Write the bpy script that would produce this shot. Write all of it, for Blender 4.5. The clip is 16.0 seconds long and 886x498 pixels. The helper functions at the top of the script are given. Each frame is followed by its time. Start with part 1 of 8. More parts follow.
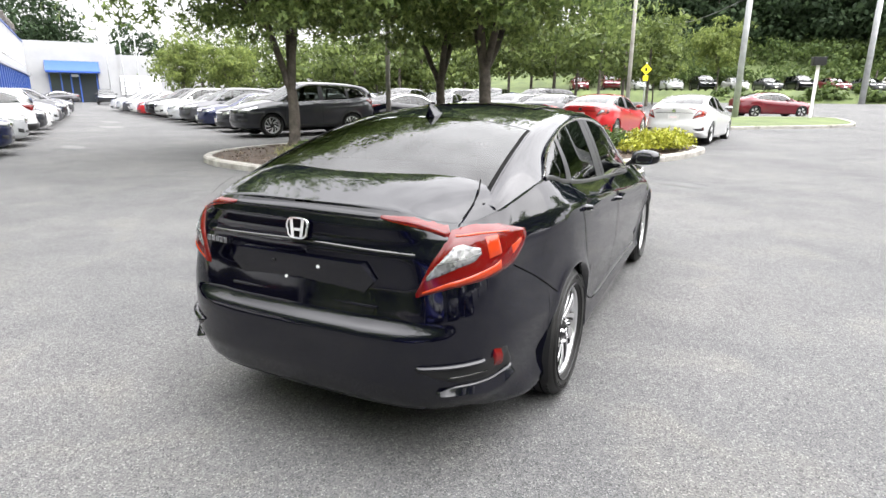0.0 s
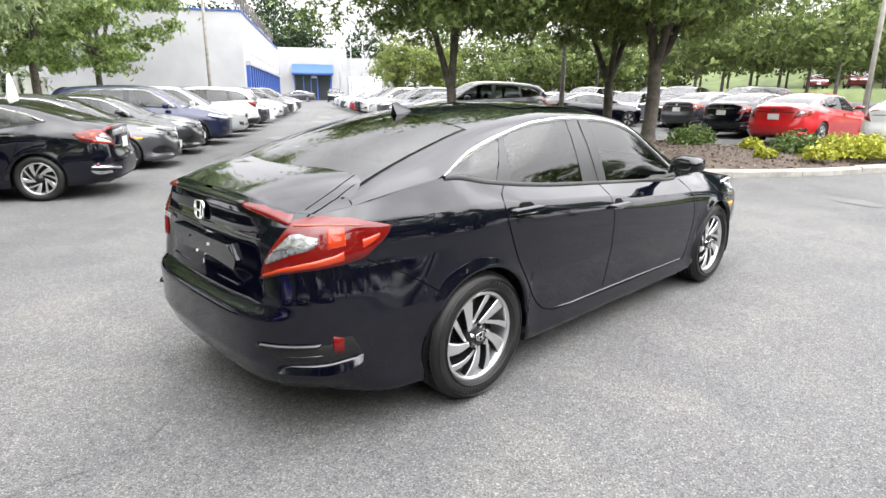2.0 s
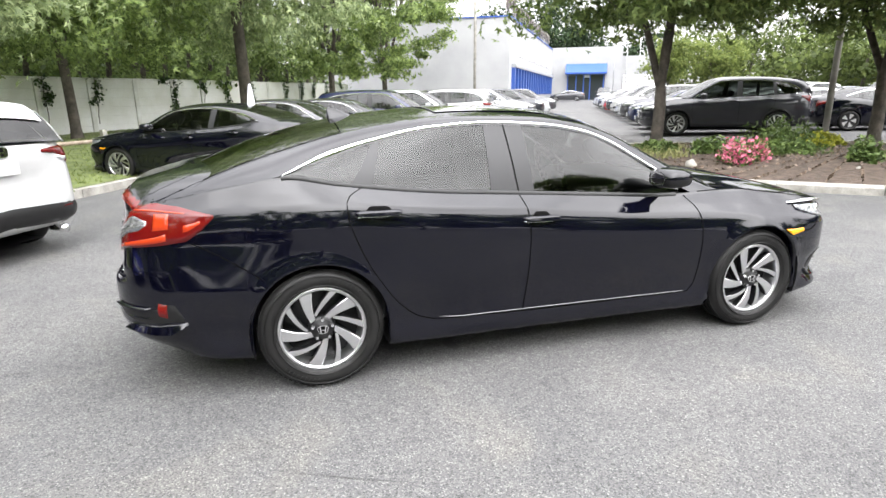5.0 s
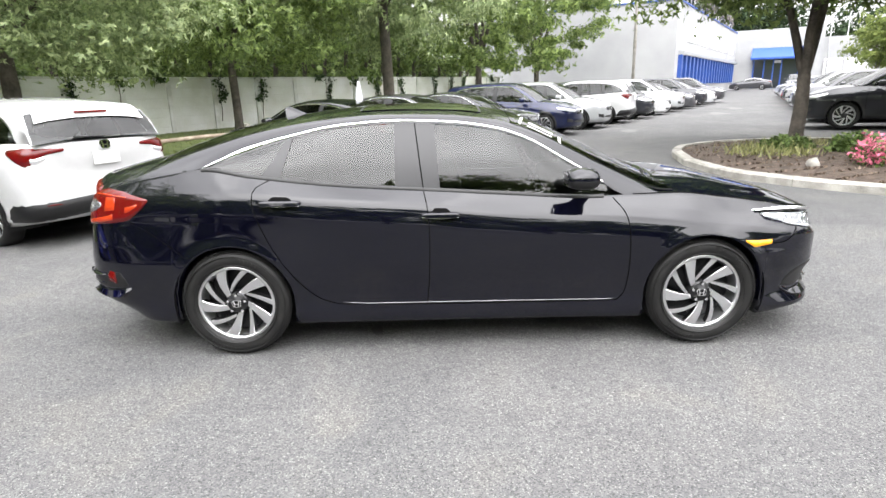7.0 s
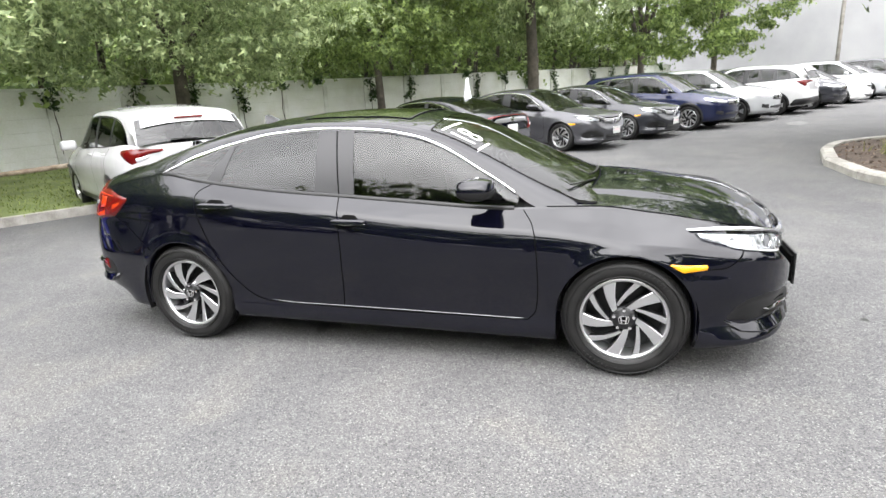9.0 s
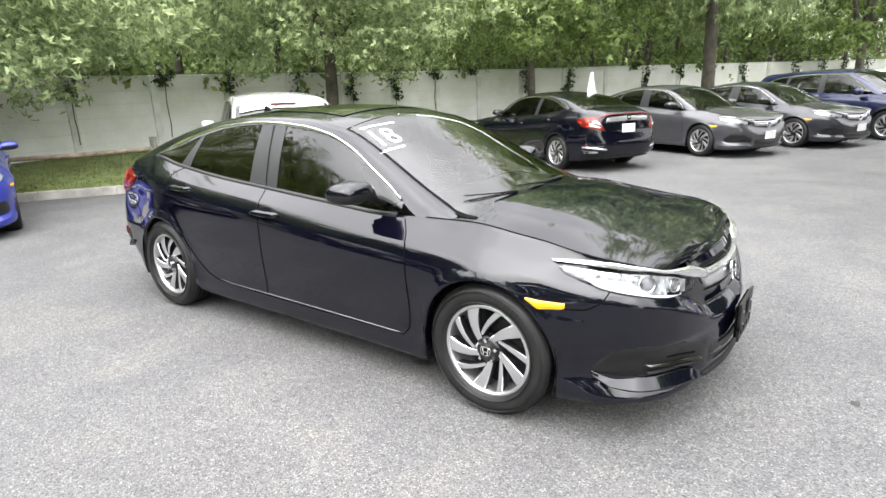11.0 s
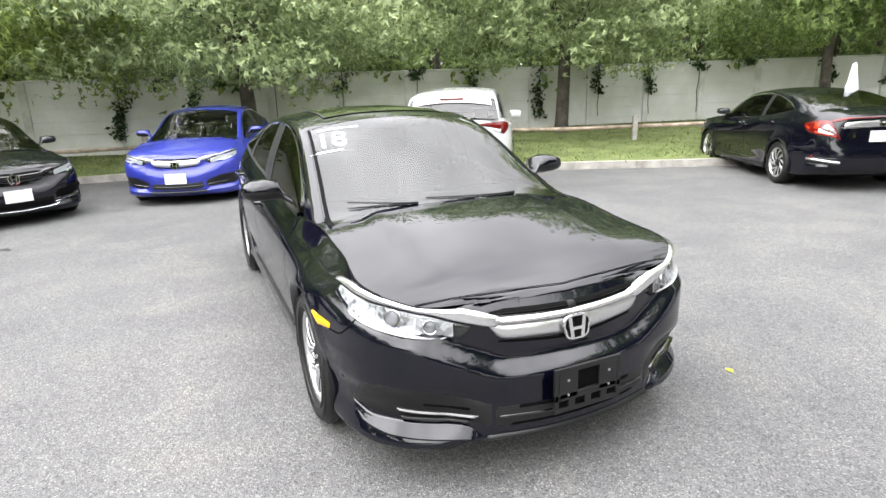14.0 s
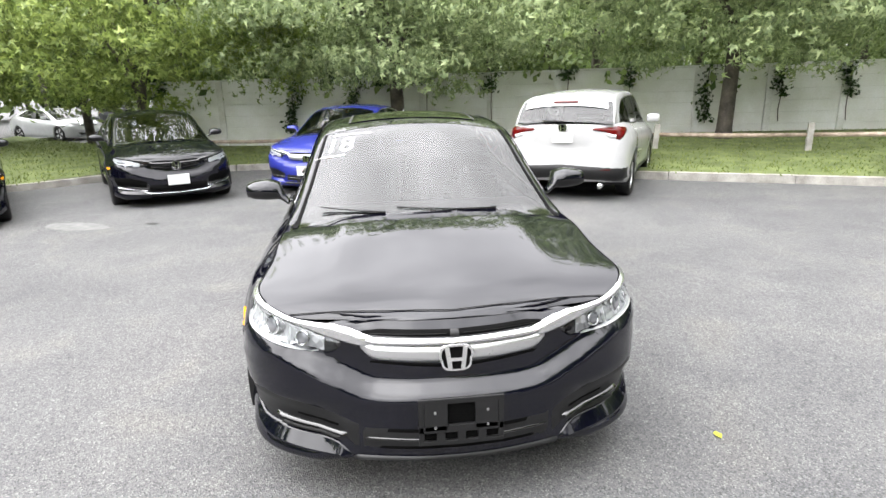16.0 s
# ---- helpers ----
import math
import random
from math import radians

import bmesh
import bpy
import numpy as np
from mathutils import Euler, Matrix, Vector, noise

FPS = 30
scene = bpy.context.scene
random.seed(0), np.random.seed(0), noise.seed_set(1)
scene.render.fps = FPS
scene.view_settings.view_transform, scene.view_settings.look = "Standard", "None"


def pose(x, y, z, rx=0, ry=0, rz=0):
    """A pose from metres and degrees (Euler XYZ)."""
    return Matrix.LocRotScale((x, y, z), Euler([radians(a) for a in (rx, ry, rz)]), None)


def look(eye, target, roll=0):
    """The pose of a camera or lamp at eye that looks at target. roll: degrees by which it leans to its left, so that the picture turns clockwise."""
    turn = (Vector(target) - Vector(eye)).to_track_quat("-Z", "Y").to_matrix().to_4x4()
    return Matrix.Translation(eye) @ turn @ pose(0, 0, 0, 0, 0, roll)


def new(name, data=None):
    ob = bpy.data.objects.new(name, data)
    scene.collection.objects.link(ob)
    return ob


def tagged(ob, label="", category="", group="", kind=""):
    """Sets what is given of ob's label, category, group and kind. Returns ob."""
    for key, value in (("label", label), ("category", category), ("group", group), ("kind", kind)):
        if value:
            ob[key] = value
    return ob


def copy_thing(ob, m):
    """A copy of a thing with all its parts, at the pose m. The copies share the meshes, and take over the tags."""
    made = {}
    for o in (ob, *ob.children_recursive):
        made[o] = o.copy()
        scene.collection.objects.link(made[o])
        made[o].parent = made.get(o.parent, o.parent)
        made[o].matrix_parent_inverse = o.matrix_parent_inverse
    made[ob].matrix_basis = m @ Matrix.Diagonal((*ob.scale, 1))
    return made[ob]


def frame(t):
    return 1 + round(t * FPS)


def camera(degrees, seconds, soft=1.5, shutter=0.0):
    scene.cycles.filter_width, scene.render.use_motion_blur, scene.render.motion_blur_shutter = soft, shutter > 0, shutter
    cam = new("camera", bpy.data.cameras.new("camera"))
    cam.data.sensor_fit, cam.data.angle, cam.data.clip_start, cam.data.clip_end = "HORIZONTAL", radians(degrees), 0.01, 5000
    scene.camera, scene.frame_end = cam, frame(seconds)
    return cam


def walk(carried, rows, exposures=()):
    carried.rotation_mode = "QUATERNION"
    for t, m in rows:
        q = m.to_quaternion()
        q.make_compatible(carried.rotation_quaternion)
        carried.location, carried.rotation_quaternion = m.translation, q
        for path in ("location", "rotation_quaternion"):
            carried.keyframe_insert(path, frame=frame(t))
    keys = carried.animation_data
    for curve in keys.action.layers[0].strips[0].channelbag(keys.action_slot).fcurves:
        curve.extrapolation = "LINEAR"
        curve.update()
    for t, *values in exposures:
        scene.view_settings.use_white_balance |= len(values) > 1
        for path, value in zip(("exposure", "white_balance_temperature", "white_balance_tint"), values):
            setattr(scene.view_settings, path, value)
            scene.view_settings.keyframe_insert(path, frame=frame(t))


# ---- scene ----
from mathutils.bvhtree import BVHTree

cam = camera(75.4, 16.0)
PATH = [
    (0, (-4.006, -1.461, 1.433), (-2.267, -0.615, 0.923), 0.4),
    (0.5, (-3.835, -1.746, 1.431), (-2.182, -0.744, 0.919), 0.6),
    (1, (-3.672, -2.072, 1.435), (-2.114, -0.93, 0.918), 0.7),
    (1.5, (-3.496, -2.342, 1.437), (-2.041, -1.072, 0.918), 0.6),
    (2, (-3.258, -2.577, 1.442), (-1.919, -1.184, 0.923), 0.5),
    (2.5, (-3.015, -2.859, 1.443), (-1.802, -1.356, 0.925), 0.3),
    (3, (-2.772, -3.07, 1.449), (-1.69, -1.469, 0.933), 0.2),
    (3.5, (-2.476, -3.225, 1.447), (-1.527, -1.542, 0.93), -0.0),
    (4, (-2.165, -3.396, 1.45), (-1.35, -1.645, 0.932), -0.2),
    (6.5, (-0.505, -3.901, 1.496), (-0.364, -1.977, 0.966), -1.1),
    (7, (-0.133, -3.984, 1.49), (-0.139, -2.058, 0.953), -1.5),
    (7.5, (0.215, -3.982, 1.491), (0.057, -2.064, 0.947), -2.1),
    (8, (0.569, -3.913, 1.506), (0.26, -2.013, 0.963), -2.7),
    (8.5, (0.964, -3.842, 1.509), (0.508, -1.971, 0.969), -3.2),
    (10.8, (2.501, -2.986, 1.497), (1.414, -1.396, 0.959), -2.0),
    (11, (2.635, -2.903, 1.489), (1.492, -1.353, 0.949), -1.9),
    (11.5, (2.919, -2.662, 1.494), (1.645, -1.22, 0.948), -1.8),
    (12, (3.128, -2.383, 1.485), (1.734, -1.06, 0.934), -1.8),
    (12.5, (3.348, -2.112, 1.481), (1.845, -0.916, 0.926), -1.8),
    (13, (3.529, -1.868, 1.487), (1.934, -0.796, 0.934), -1.8),
    (13.5, (3.687, -1.582, 1.505), (2.004, -0.651, 0.957), -1.8),
    (14, (3.859, -1.292, 1.512), (2.101, -0.506, 0.972), -1.8),
    (14.5, (3.998, -1.032, 1.533), (2.179, -0.391, 1.003), -1.6),
    (15, (4.042, -0.753, 1.535), (2.176, -0.262, 1.01), -1.6),
    (15.5, (4.075, -0.488, 1.535), (2.176, -0.144, 1.009), -1.6),
    (16, (4.083, -0.242, 1.547), (2.167, -0.035, 1.015), -1.4),
]
walk(cam, [(t, look(eye, target, roll)) for t, eye, target, roll in PATH], [(0, 1.27), (4, 1.33), (8.7, 1.28), (10.8, 1.5), (14, 1.46), (16, 1.38)])

# ---- world and light: bright overcast day ----
world = bpy.data.worlds.new("overcast")
scene.world = world
world.use_nodes = True
wn, wl = world.node_tree.nodes, world.node_tree.links
wn.clear()
sky = wn.new("ShaderNodeTexSky")
sky.sky_type, sky.sun_disc = "NISHITA", False
sky.sun_elevation, sky.sun_rotation = radians(44), radians(200)
sky.air_density, sky.dust_density = 1.0, 4.0
sat = wn.new("ShaderNodeHueSaturation")
sat.inputs["Saturation"].default_value = 0.1
# cloud cover, dim at the horizon and bright overhead and towards the veiled sun, with soft unevenness
gen, sep = wn.new("ShaderNodeTexCoord"), wn.new("ShaderNodeSeparateXYZ")
up = wn.new("ShaderNodeMapRange")
up.inputs[3].default_value, up.inputs[4].default_value = 6.5, 24.0
clouds, cmul = wn.new("ShaderNodeTexNoise"), wn.new("ShaderNodeMath")
clouds.inputs["Scale"].default_value, clouds.inputs["Detail"].default_value = 2.4, 7.0
cm2 = wn.new("ShaderNodeMapRange")
cm2.inputs[1].default_value, cm2.inputs[2].default_value = 0.25, 0.75
cm2.inputs[3].default_value, cm2.inputs[4].default_value = 0.55, 1.45
cmul.operation = "MULTIPLY"
over = wn.new("ShaderNodeMix")
over.data_type = "RGBA"
over.inputs["Factor"].default_value = 0.85
back = wn.new("ShaderNodeBackground")
back.inputs["Strength"].default_value = 0.15
wout = wn.new("ShaderNodeOutputWorld")
wl.new(gen.outputs["Generated"], sep.inputs[0])
wl.new(sep.outputs["Z"], up.inputs[0])
wl.new(gen.outputs["Generated"], clouds.inputs["Vector"])
wl.new(clouds.outputs["Fac"], cm2.inputs[0])
wl.new(up.outputs[0], cmul.inputs[0])
wl.new(cm2.outputs[0], cmul.inputs[1])
tint = wn.new("ShaderNodeVectorMath")
tint.operation = "SCALE"
tint.inputs[0].default_value = (0.99, 0.985, 1.01)
veil, glow, gmul = wn.new("ShaderNodeVectorMath"), wn.new("ShaderNodeMapRange"), wn.new("ShaderNodeMath")
veil.operation, gmul.operation = "DOT_PRODUCT", "MULTIPLY"
veil.inputs[1].default_value = (0.246, -0.676, 0.695)
glow.inputs[1].default_value, glow.inputs[2].default_value = -0.2, 1.0
glow.inputs[3].default_value, glow.inputs[4].default_value = 0.52, 1.3
wl.new(gen.outputs["Generated"], veil.inputs[0])
wl.new(veil.outputs["Value"], glow.inputs[0])
wl.new(cmul.outputs[0], gmul.inputs[0])
wl.new(glow.outputs[0], gmul.inputs[1])
wl.new(gmul.outputs[0], tint.inputs["Scale"])
wl.new(tint.outputs[0], over.inputs["B"])
wl.new(sky.outputs[0], sat.inputs["Color"])
wl.new(sat.outputs[0], over.inputs["A"])
wl.new(over.outputs["Result"], back.inputs["Color"])
wl.new(back.outputs[0], wout.inputs["Surface"])
sun_data = bpy.data.lights.new("sun", "SUN")
sun_data.energy, sun_data.angle, sun_data.color = 0.6, radians(80), (1.0, 0.97, 0.92)
sun = new("sun", sun_data)
sun.rotation_euler = (radians(46), 0, radians(200 + 180))


# ---- materials ----
def material(name):
    m = bpy.data.materials.new(name)
    m.use_nodes = True
    t = m.node_tree
    return m, t.nodes, t.links, t.nodes["Principled BSDF"]


def ramp(n, stops):
    r = n.new("ShaderNodeValToRGB")
    e = r.color_ramp.elements
    while len(e) < len(stops):
        e.new(0.5)
    for el, (p, c) in zip(e, stops):
        el.position, el.color = p, (*c, 1) if len(c) == 3 else c
    return r


def grain(name, a, b, scale=8.0, rough=0.7, bump=0.2, detail=6.0, metal=0.0, fine=80.0, dist=0.02, coat=0.0, spec=0.5):
    """Two-scale noise between two colours, with a fine bump."""
    m, n, l, p = material(name)
    tc = n.new("ShaderNodeTexCoord")
    n1, n2 = n.new("ShaderNodeTexNoise"), n.new("ShaderNodeTexNoise")
    n1.inputs["Scale"].default_value, n1.inputs["Detail"].default_value = scale, detail
    n2.inputs["Scale"].default_value, n2.inputs["Detail"].default_value = fine, 3.0
    for q in (n1, n2):
        l.new(tc.outputs["Object"], q.inputs["Vector"])
    mx = n.new("ShaderNodeMath")
    mx.operation = "MULTIPLY_ADD"
    mx.inputs[1].default_value, mx.inputs[2].default_value = 0.35, -0.17
    l.new(n2.outputs["Fac"], mx.inputs[0])
    ad = n.new("ShaderNodeMath")
    l.new(n1.outputs["Fac"], ad.inputs[0])
    l.new(mx.outputs[0], ad.inputs[1])
    r = ramp(n, [(0.3, a), (0.7, b)])
    l.new(ad.outputs[0], r.inputs[0])
    l.new(r.outputs[0], p.inputs["Base Color"])
    p.inputs["Roughness"].default_value, p.inputs["Metallic"].default_value = rough, metal
    p.inputs["Coat Weight"].default_value, p.inputs["Specular IOR Level"].default_value = coat, spec
    if bump:
        bp = n.new("ShaderNodeBump")
        bp.inputs["Strength"].default_value, bp.inputs["Distance"].default_value = bump, dist
        l.new(ad.outputs[0], bp.inputs["Height"])
        l.new(bp.outputs[0], p.inputs["Normal"])
    return m


def plain(name, c, rough=0.5, metal=0.0, coat=0.0, spec=0.5):
    """For small parts: one colour with a breath of unevenness in the gloss."""
    m, n, l, p = material(name)
    p.inputs["Base Color"].default_value = (*c, 1)
    p.inputs["Metallic"].default_value, p.inputs["Coat Weight"].default_value, p.inputs["Specular IOR Level"].default_value = metal, coat, spec
    p.inputs["Coat Roughness"].default_value = 0.02
    tn = n.new("ShaderNodeTexNoise")
    tn.inputs["Scale"].default_value = 14.0
    mr = n.new("ShaderNodeMapRange")
    mr.inputs[3].default_value, mr.inputs[4].default_value = rough * 0.8, rough * 1.2
    l.new(tn.outputs["Fac"], mr.inputs[0])
    l.new(mr.outputs[0], p.inputs["Roughness"])
    return m


def paint(name, c, flake=0.0):
    """Car paint: base, faint flakes and orange peel under a clear coat, thin dust."""
    m, n, l, p = material(name)
    tc = n.new("ShaderNodeTexCoord")
    d = n.new("ShaderNodeTexNoise")
    d.inputs["Scale"].default_value, d.inputs["Detail"].default_value = 5.0, 8.0
    l.new(tc.outputs["Object"], d.inputs["Vector"])
    r = ramp(n, [(0.35, c), (0.8, tuple(min(1, v * 1.12 + 0.0003) for v in c))])
    l.new(d.outputs["Fac"], r.inputs[0])
    l.new(r.outputs[0], p.inputs["Base Color"])
    p.inputs["Roughness"].default_value, p.inputs["Metallic"].default_value = 0.38, flake
    p.inputs["Coat Weight"].default_value, p.inputs["Coat Roughness"].default_value = 1.0, 0.02
    p.inputs["Specular IOR Level"].default_value = 0.0 if max(c) < 0.01 else 0.1
    p.inputs["Coat IOR"].default_value = 1.53
    pe = n.new("ShaderNodeTexNoise")
    pe.inputs["Scale"].default_value = 260.0
    l.new(tc.outputs["Object"], pe.inputs["Vector"])
    bp = n.new("ShaderNodeBump")
    bp.inputs["Strength"].default_value, bp.inputs["Distance"].default_value = 0.015, 0.002
    l.new(pe.outputs["Fac"], bp.inputs["Height"])
    l.new(bp.outputs[0], p.inputs["Coat Normal"])
    return m


def glass(name, tint, fac_ior=1.5, rough=0.0):
    """Tinted pane: see-through colour with a sharp reflection by Fresnel."""
    m = bpy.data.materials.new(name)
    m.use_nodes = True
    n, l = m.node_tree.nodes, m.node_tree.links
    n.clear()
    o, mix, tr, gl, fr = (n.new("ShaderNode" + k) for k in ("OutputMaterial", "MixShader", "BsdfTransparent", "BsdfGlossy", "Fresnel"))
    tr.inputs["Color"].default_value = (*tint, 1)
    gl.inputs["Roughness"].default_value = rough
    fr.inputs["IOR"].default_value = fac_ior
    l.new(fr.outputs[0], mix.inputs[0])
    l.new(tr.outputs[0], mix.inputs[1])
    l.new(gl.outputs[0], mix.inputs[2])
    l.new(mix.outputs[0], o.inputs["Surface"])
    return m


def asphalt():
    m, n, l, p = material("asphalt")
    tc = n.new("ShaderNodeTexCoord")
    vo = n.new("ShaderNodeTexVoronoi")
    vo.inputs["Scale"].default_value = 170.0
    l.new(tc.outputs["Object"], vo.inputs["Vector"])
    stones = ramp(n, [(0.0, (0.058, 0.058, 0.059)), (0.25, (0.097, 0.097, 0.098)), (0.62, (0.122, 0.122, 0.122)), (0.9, (0.152, 0.151, 0.149)), (1.0, (0.232, 0.23, 0.224))])
    sep = n.new("ShaderNodeSeparateColor")
    l.new(vo.outputs["Color"], sep.inputs[0])
    l.new(sep.outputs[0], stones.inputs[0])
    big = n.new("ShaderNodeTexNoise")
    big.inputs["Scale"].default_value, big.inputs["Detail"].default_value = 0.35, 8.0
    l.new(tc.outputs["Object"], big.inputs["Vector"])
    patch = ramp(n, [(0.28, (0.8, 0.8, 0.81)), (0.5, (0.97, 0.97, 0.97)), (0.74, (1.16, 1.14, 1.12))])
    l.new(big.outputs["Fac"], patch.inputs[0])
    mul = n.new("ShaderNodeMix")
    mul.data_type, mul.blend_type = "RGBA", "MULTIPLY"
    mul.inputs["Factor"].default_value = 1.0
    l.new(stones.outputs[0], mul.inputs["A"])
    l.new(patch.outputs[0], mul.inputs["B"])
    # coarse grit that gathers in clusters, and drifts of dust
    grit = n.new("ShaderNodeTexNoise")
    grit.inputs["Scale"].default_value, grit.inputs["Detail"].default_value, grit.inputs["Roughness"].default_value = 22.0, 8.0, 0.75
    l.new(tc.outputs["Object"], grit.inputs["Vector"])
    gr = ramp(n, [(0.32, (0.8, 0.8, 0.81)), (0.5, (0.98, 0.98, 0.98)), (0.68, (1.15, 1.14, 1.13))])
    l.new(grit.outputs["Fac"], gr.inputs[0])
    mul2 = n.new("ShaderNodeMix")
    mul2.data_type, mul2.blend_type = "RGBA", "MULTIPLY"
    mul2.inputs["Factor"].default_value = 1.0
    l.new(mul.outputs["Result"], mul2.inputs["A"])
    l.new(gr.outputs[0], mul2.inputs["B"])
    dust = n.new("ShaderNodeTexNoise")
    dust.inputs["Scale"].default_value, dust.inputs["Detail"].default_value, dust.inputs["Distortion"].default_value = 1.7, 6.0, 0.6
    l.new(tc.outputs["Object"], dust.inputs["Vector"])
    dr = ramp(n, [(0.35, (0.88, 0.88, 0.89)), (0.55, (1.0, 1.0, 1.0)), (0.7, (1.1, 1.08, 1.04))])
    l.new(dust.outputs["Fac"], dr.inputs[0])
    mul = n.new("ShaderNodeMix")
    mul.data_type, mul.blend_type = "RGBA", "MULTIPLY"
    mul.inputs["Factor"].default_value = 1.0
    l.new(mul2.outputs["Result"], mul.inputs["A"])
    l.new(dr.outputs[0], mul.inputs["B"])
    # hairline cracks
    warp = n.new("ShaderNodeTexNoise")
    warp.inputs["Scale"].default_value, warp.inputs["Detail"].default_value = 1.3, 4.0
    l.new(tc.outputs["Object"], warp.inputs["Vector"])
    wv = n.new("ShaderNodeVectorMath")
    wv.operation = "MULTIPLY_ADD"
    wv.inputs[1].default_value = (1.6, 1.6, 0)
    l.new(warp.outputs["Color"], wv.inputs[0])
    l.new(tc.outputs["Object"], wv.inputs[2])
    cr = n.new("ShaderNodeTexVoronoi")
    cr.feature = "DISTANCE_TO_EDGE"
    cr.inputs["Scale"].default_value = 0.28
    l.new(wv.outputs[0], cr.inputs["Vector"])
    line = ramp(n, [(0.0, (1, 1, 1)), (0.0018, (1, 1, 1)), (0.004, (0, 0, 0))])
    l.new(cr.outputs["Distance"], line.inputs[0])
    br = n.new("ShaderNodeTexNoise")
    br.inputs["Scale"].default_value = 0.9
    l.new(tc.outputs["Object"], br.inputs["Vector"])
    brk = ramp(n, [(0.55, (0, 0, 0)), (0.65, (0.35, 0.35, 0.35))])
    l.new(br.outputs["Fac"], brk.inputs[0])
    cm = n.new("ShaderNodeMath")
    cm.operation = "MULTIPLY"
    l.new(line.outputs[0], cm.inputs[0])
    l.new(brk.outputs[0], cm.inputs[1])
    mix = n.new("ShaderNodeMix")
    mix.data_type = "RGBA"
    l.new(cm.outputs[0], mix.inputs["Factor"])
    l.new(mul.outputs["Result"], mix.inputs["A"])
    mix.inputs["B"].default_value = (0.07, 0.07, 0.068, 1)
    l.new(mix.outputs["Result"], p.inputs["Base Color"])
    p.inputs["Roughness"].default_value, p.inputs["Specular IOR Level"].default_value = 0.85, 0.2
    bp = n.new("ShaderNodeBump")
    bp.inputs["Strength"].default_value, bp.inputs["Distance"].default_value = 0.9, 0.005
    l.new(vo.outputs["Distance"], bp.inputs["Height"])
    l.new(bp.outputs[0], p.inputs["Normal"])
    return m


def foliage(name, dark, light, trans=0.25, spec=0.35):
    m, n, l, p = material(name)
    g = n.new("ShaderNodeNewGeometry")
    r = ramp(n, [(0.0, dark), (0.6, tuple((a + b) / 2 for a, b in zip(dark, light))), (1.0, light)])
    l.new(g.outputs["Random Per Island"], r.inputs[0])
    l.new(r.outputs[0], p.inputs["Base Color"])
    p.inputs["Roughness"].default_value, p.inputs["Specular IOR Level"].default_value = 0.5, spec
    tl = n.new("ShaderNodeBsdfTranslucent")
    l.new(r.outputs[0], tl.inputs["Color"])
    mix = n.new("ShaderNodeMixShader")
    mix.inputs[0].default_value = trans
    l.new(p.outputs[0], mix.inputs[1])
    l.new(tl.outputs[0], mix.inputs[2])
    l.new(mix.outputs[0], n["Material Output"].inputs["Surface"])
    return m


def lamp_glass(name, c, rough=0.12):
    """Coloured lens with fine ribs beneath a clear coat."""
    m, n, l, p = material(name)
    tc, w = n.new("ShaderNodeTexCoord"), n.new("ShaderNodeTexWave")
    w.inputs["Scale"].default_value = 60.0
    w.bands_direction = "Z"
    l.new(tc.outputs["Object"], w.inputs["Vector"])
    r = ramp(n, [(0.2, tuple(v * 0.75 for v in c)), (0.8, c)])
    l.new(w.outputs["Fac"], r.inputs[0])
    l.new(r.outputs[0], p.inputs["Base Color"])
    p.inputs["Roughness"].default_value, p.inputs["Coat Weight"].default_value, p.inputs["Coat Roughness"].default_value = rough, 1.0, 0.03
    p.inputs["Specular IOR Level"].default_value, p.inputs["Coat IOR"].default_value = 0.0, 1.5
    return m


def facets(name, size=42.0, level=1.0):
    """Mirror cells of a lamp bowl: small tilted facets, their bright and dark reflections painted into the colour."""
    m, n, l, p = material(name)
    tc, vo = n.new("ShaderNodeTexCoord"), n.new("ShaderNodeTexVoronoi")
    vo.inputs["Scale"].default_value = size
    l.new(tc.outputs["Object"], vo.inputs["Vector"])
    sp = n.new("ShaderNodeSeparateColor")
    l.new(vo.outputs["Color"], sp.inputs[0])
    r = ramp(n, [(0.0, (0.22 * level, 0.22 * level, 0.225 * level)), (0.35, (0.5 * level, 0.5 * level, 0.51 * level)), (1.0, (0.85 * level, 0.85 * level, 0.86 * level))])
    l.new(sp.outputs[0], r.inputs[0])
    l.new(r.outputs[0], p.inputs["Base Color"])
    p.inputs["Metallic"].default_value, p.inputs["Roughness"].default_value = 0.6, 0.25
    bp = n.new("ShaderNodeBump")
    bp.inputs["Strength"].default_value, bp.inputs["Distance"].default_value = 0.6, 0.012
    l.new(sp.outputs[1], bp.inputs["Height"])
    l.new(bp.outputs[0], p.inputs["Normal"])
    return m


M_ASPHALT = asphalt()
M_BLACK = paint("black_paint", (0.0014, 0.0015, 0.0046))
M_PAINT = {
    "black": M_BLACK, "grey": paint("grey_paint", (0.055, 0.055, 0.061), 0.4), "dark": paint("dark_grey_paint", (0.022, 0.023, 0.028), 0.3),
    "silver": paint("silver_paint", (0.44, 0.45, 0.46), 0.4), "white": paint("white_paint", (0.46, 0.46, 0.46)), "blue": paint("blue_paint", (0.022, 0.03, 0.235), 0.1),
    "navy": paint("navy_paint", (0.006, 0.010, 0.042), 0.3), "red": paint("red_paint", (0.36, 0.010, 0.013)), "maroon": paint("maroon_paint", (0.1, 0.006, 0.012), 0.2)}
M_GLASS = glass("tinted_glass", (0.2, 0.22, 0.21), 1.62)
M_SCREEN = glass("windscreen_glass", (0.5, 0.55, 0.53), 1.8)
M_LENS = glass("clear_lens", (0.9, 0.92, 0.93), 1.45)
M_CHROME = plain("chrome", (0.86, 0.86, 0.87), 0.1, 1.0)
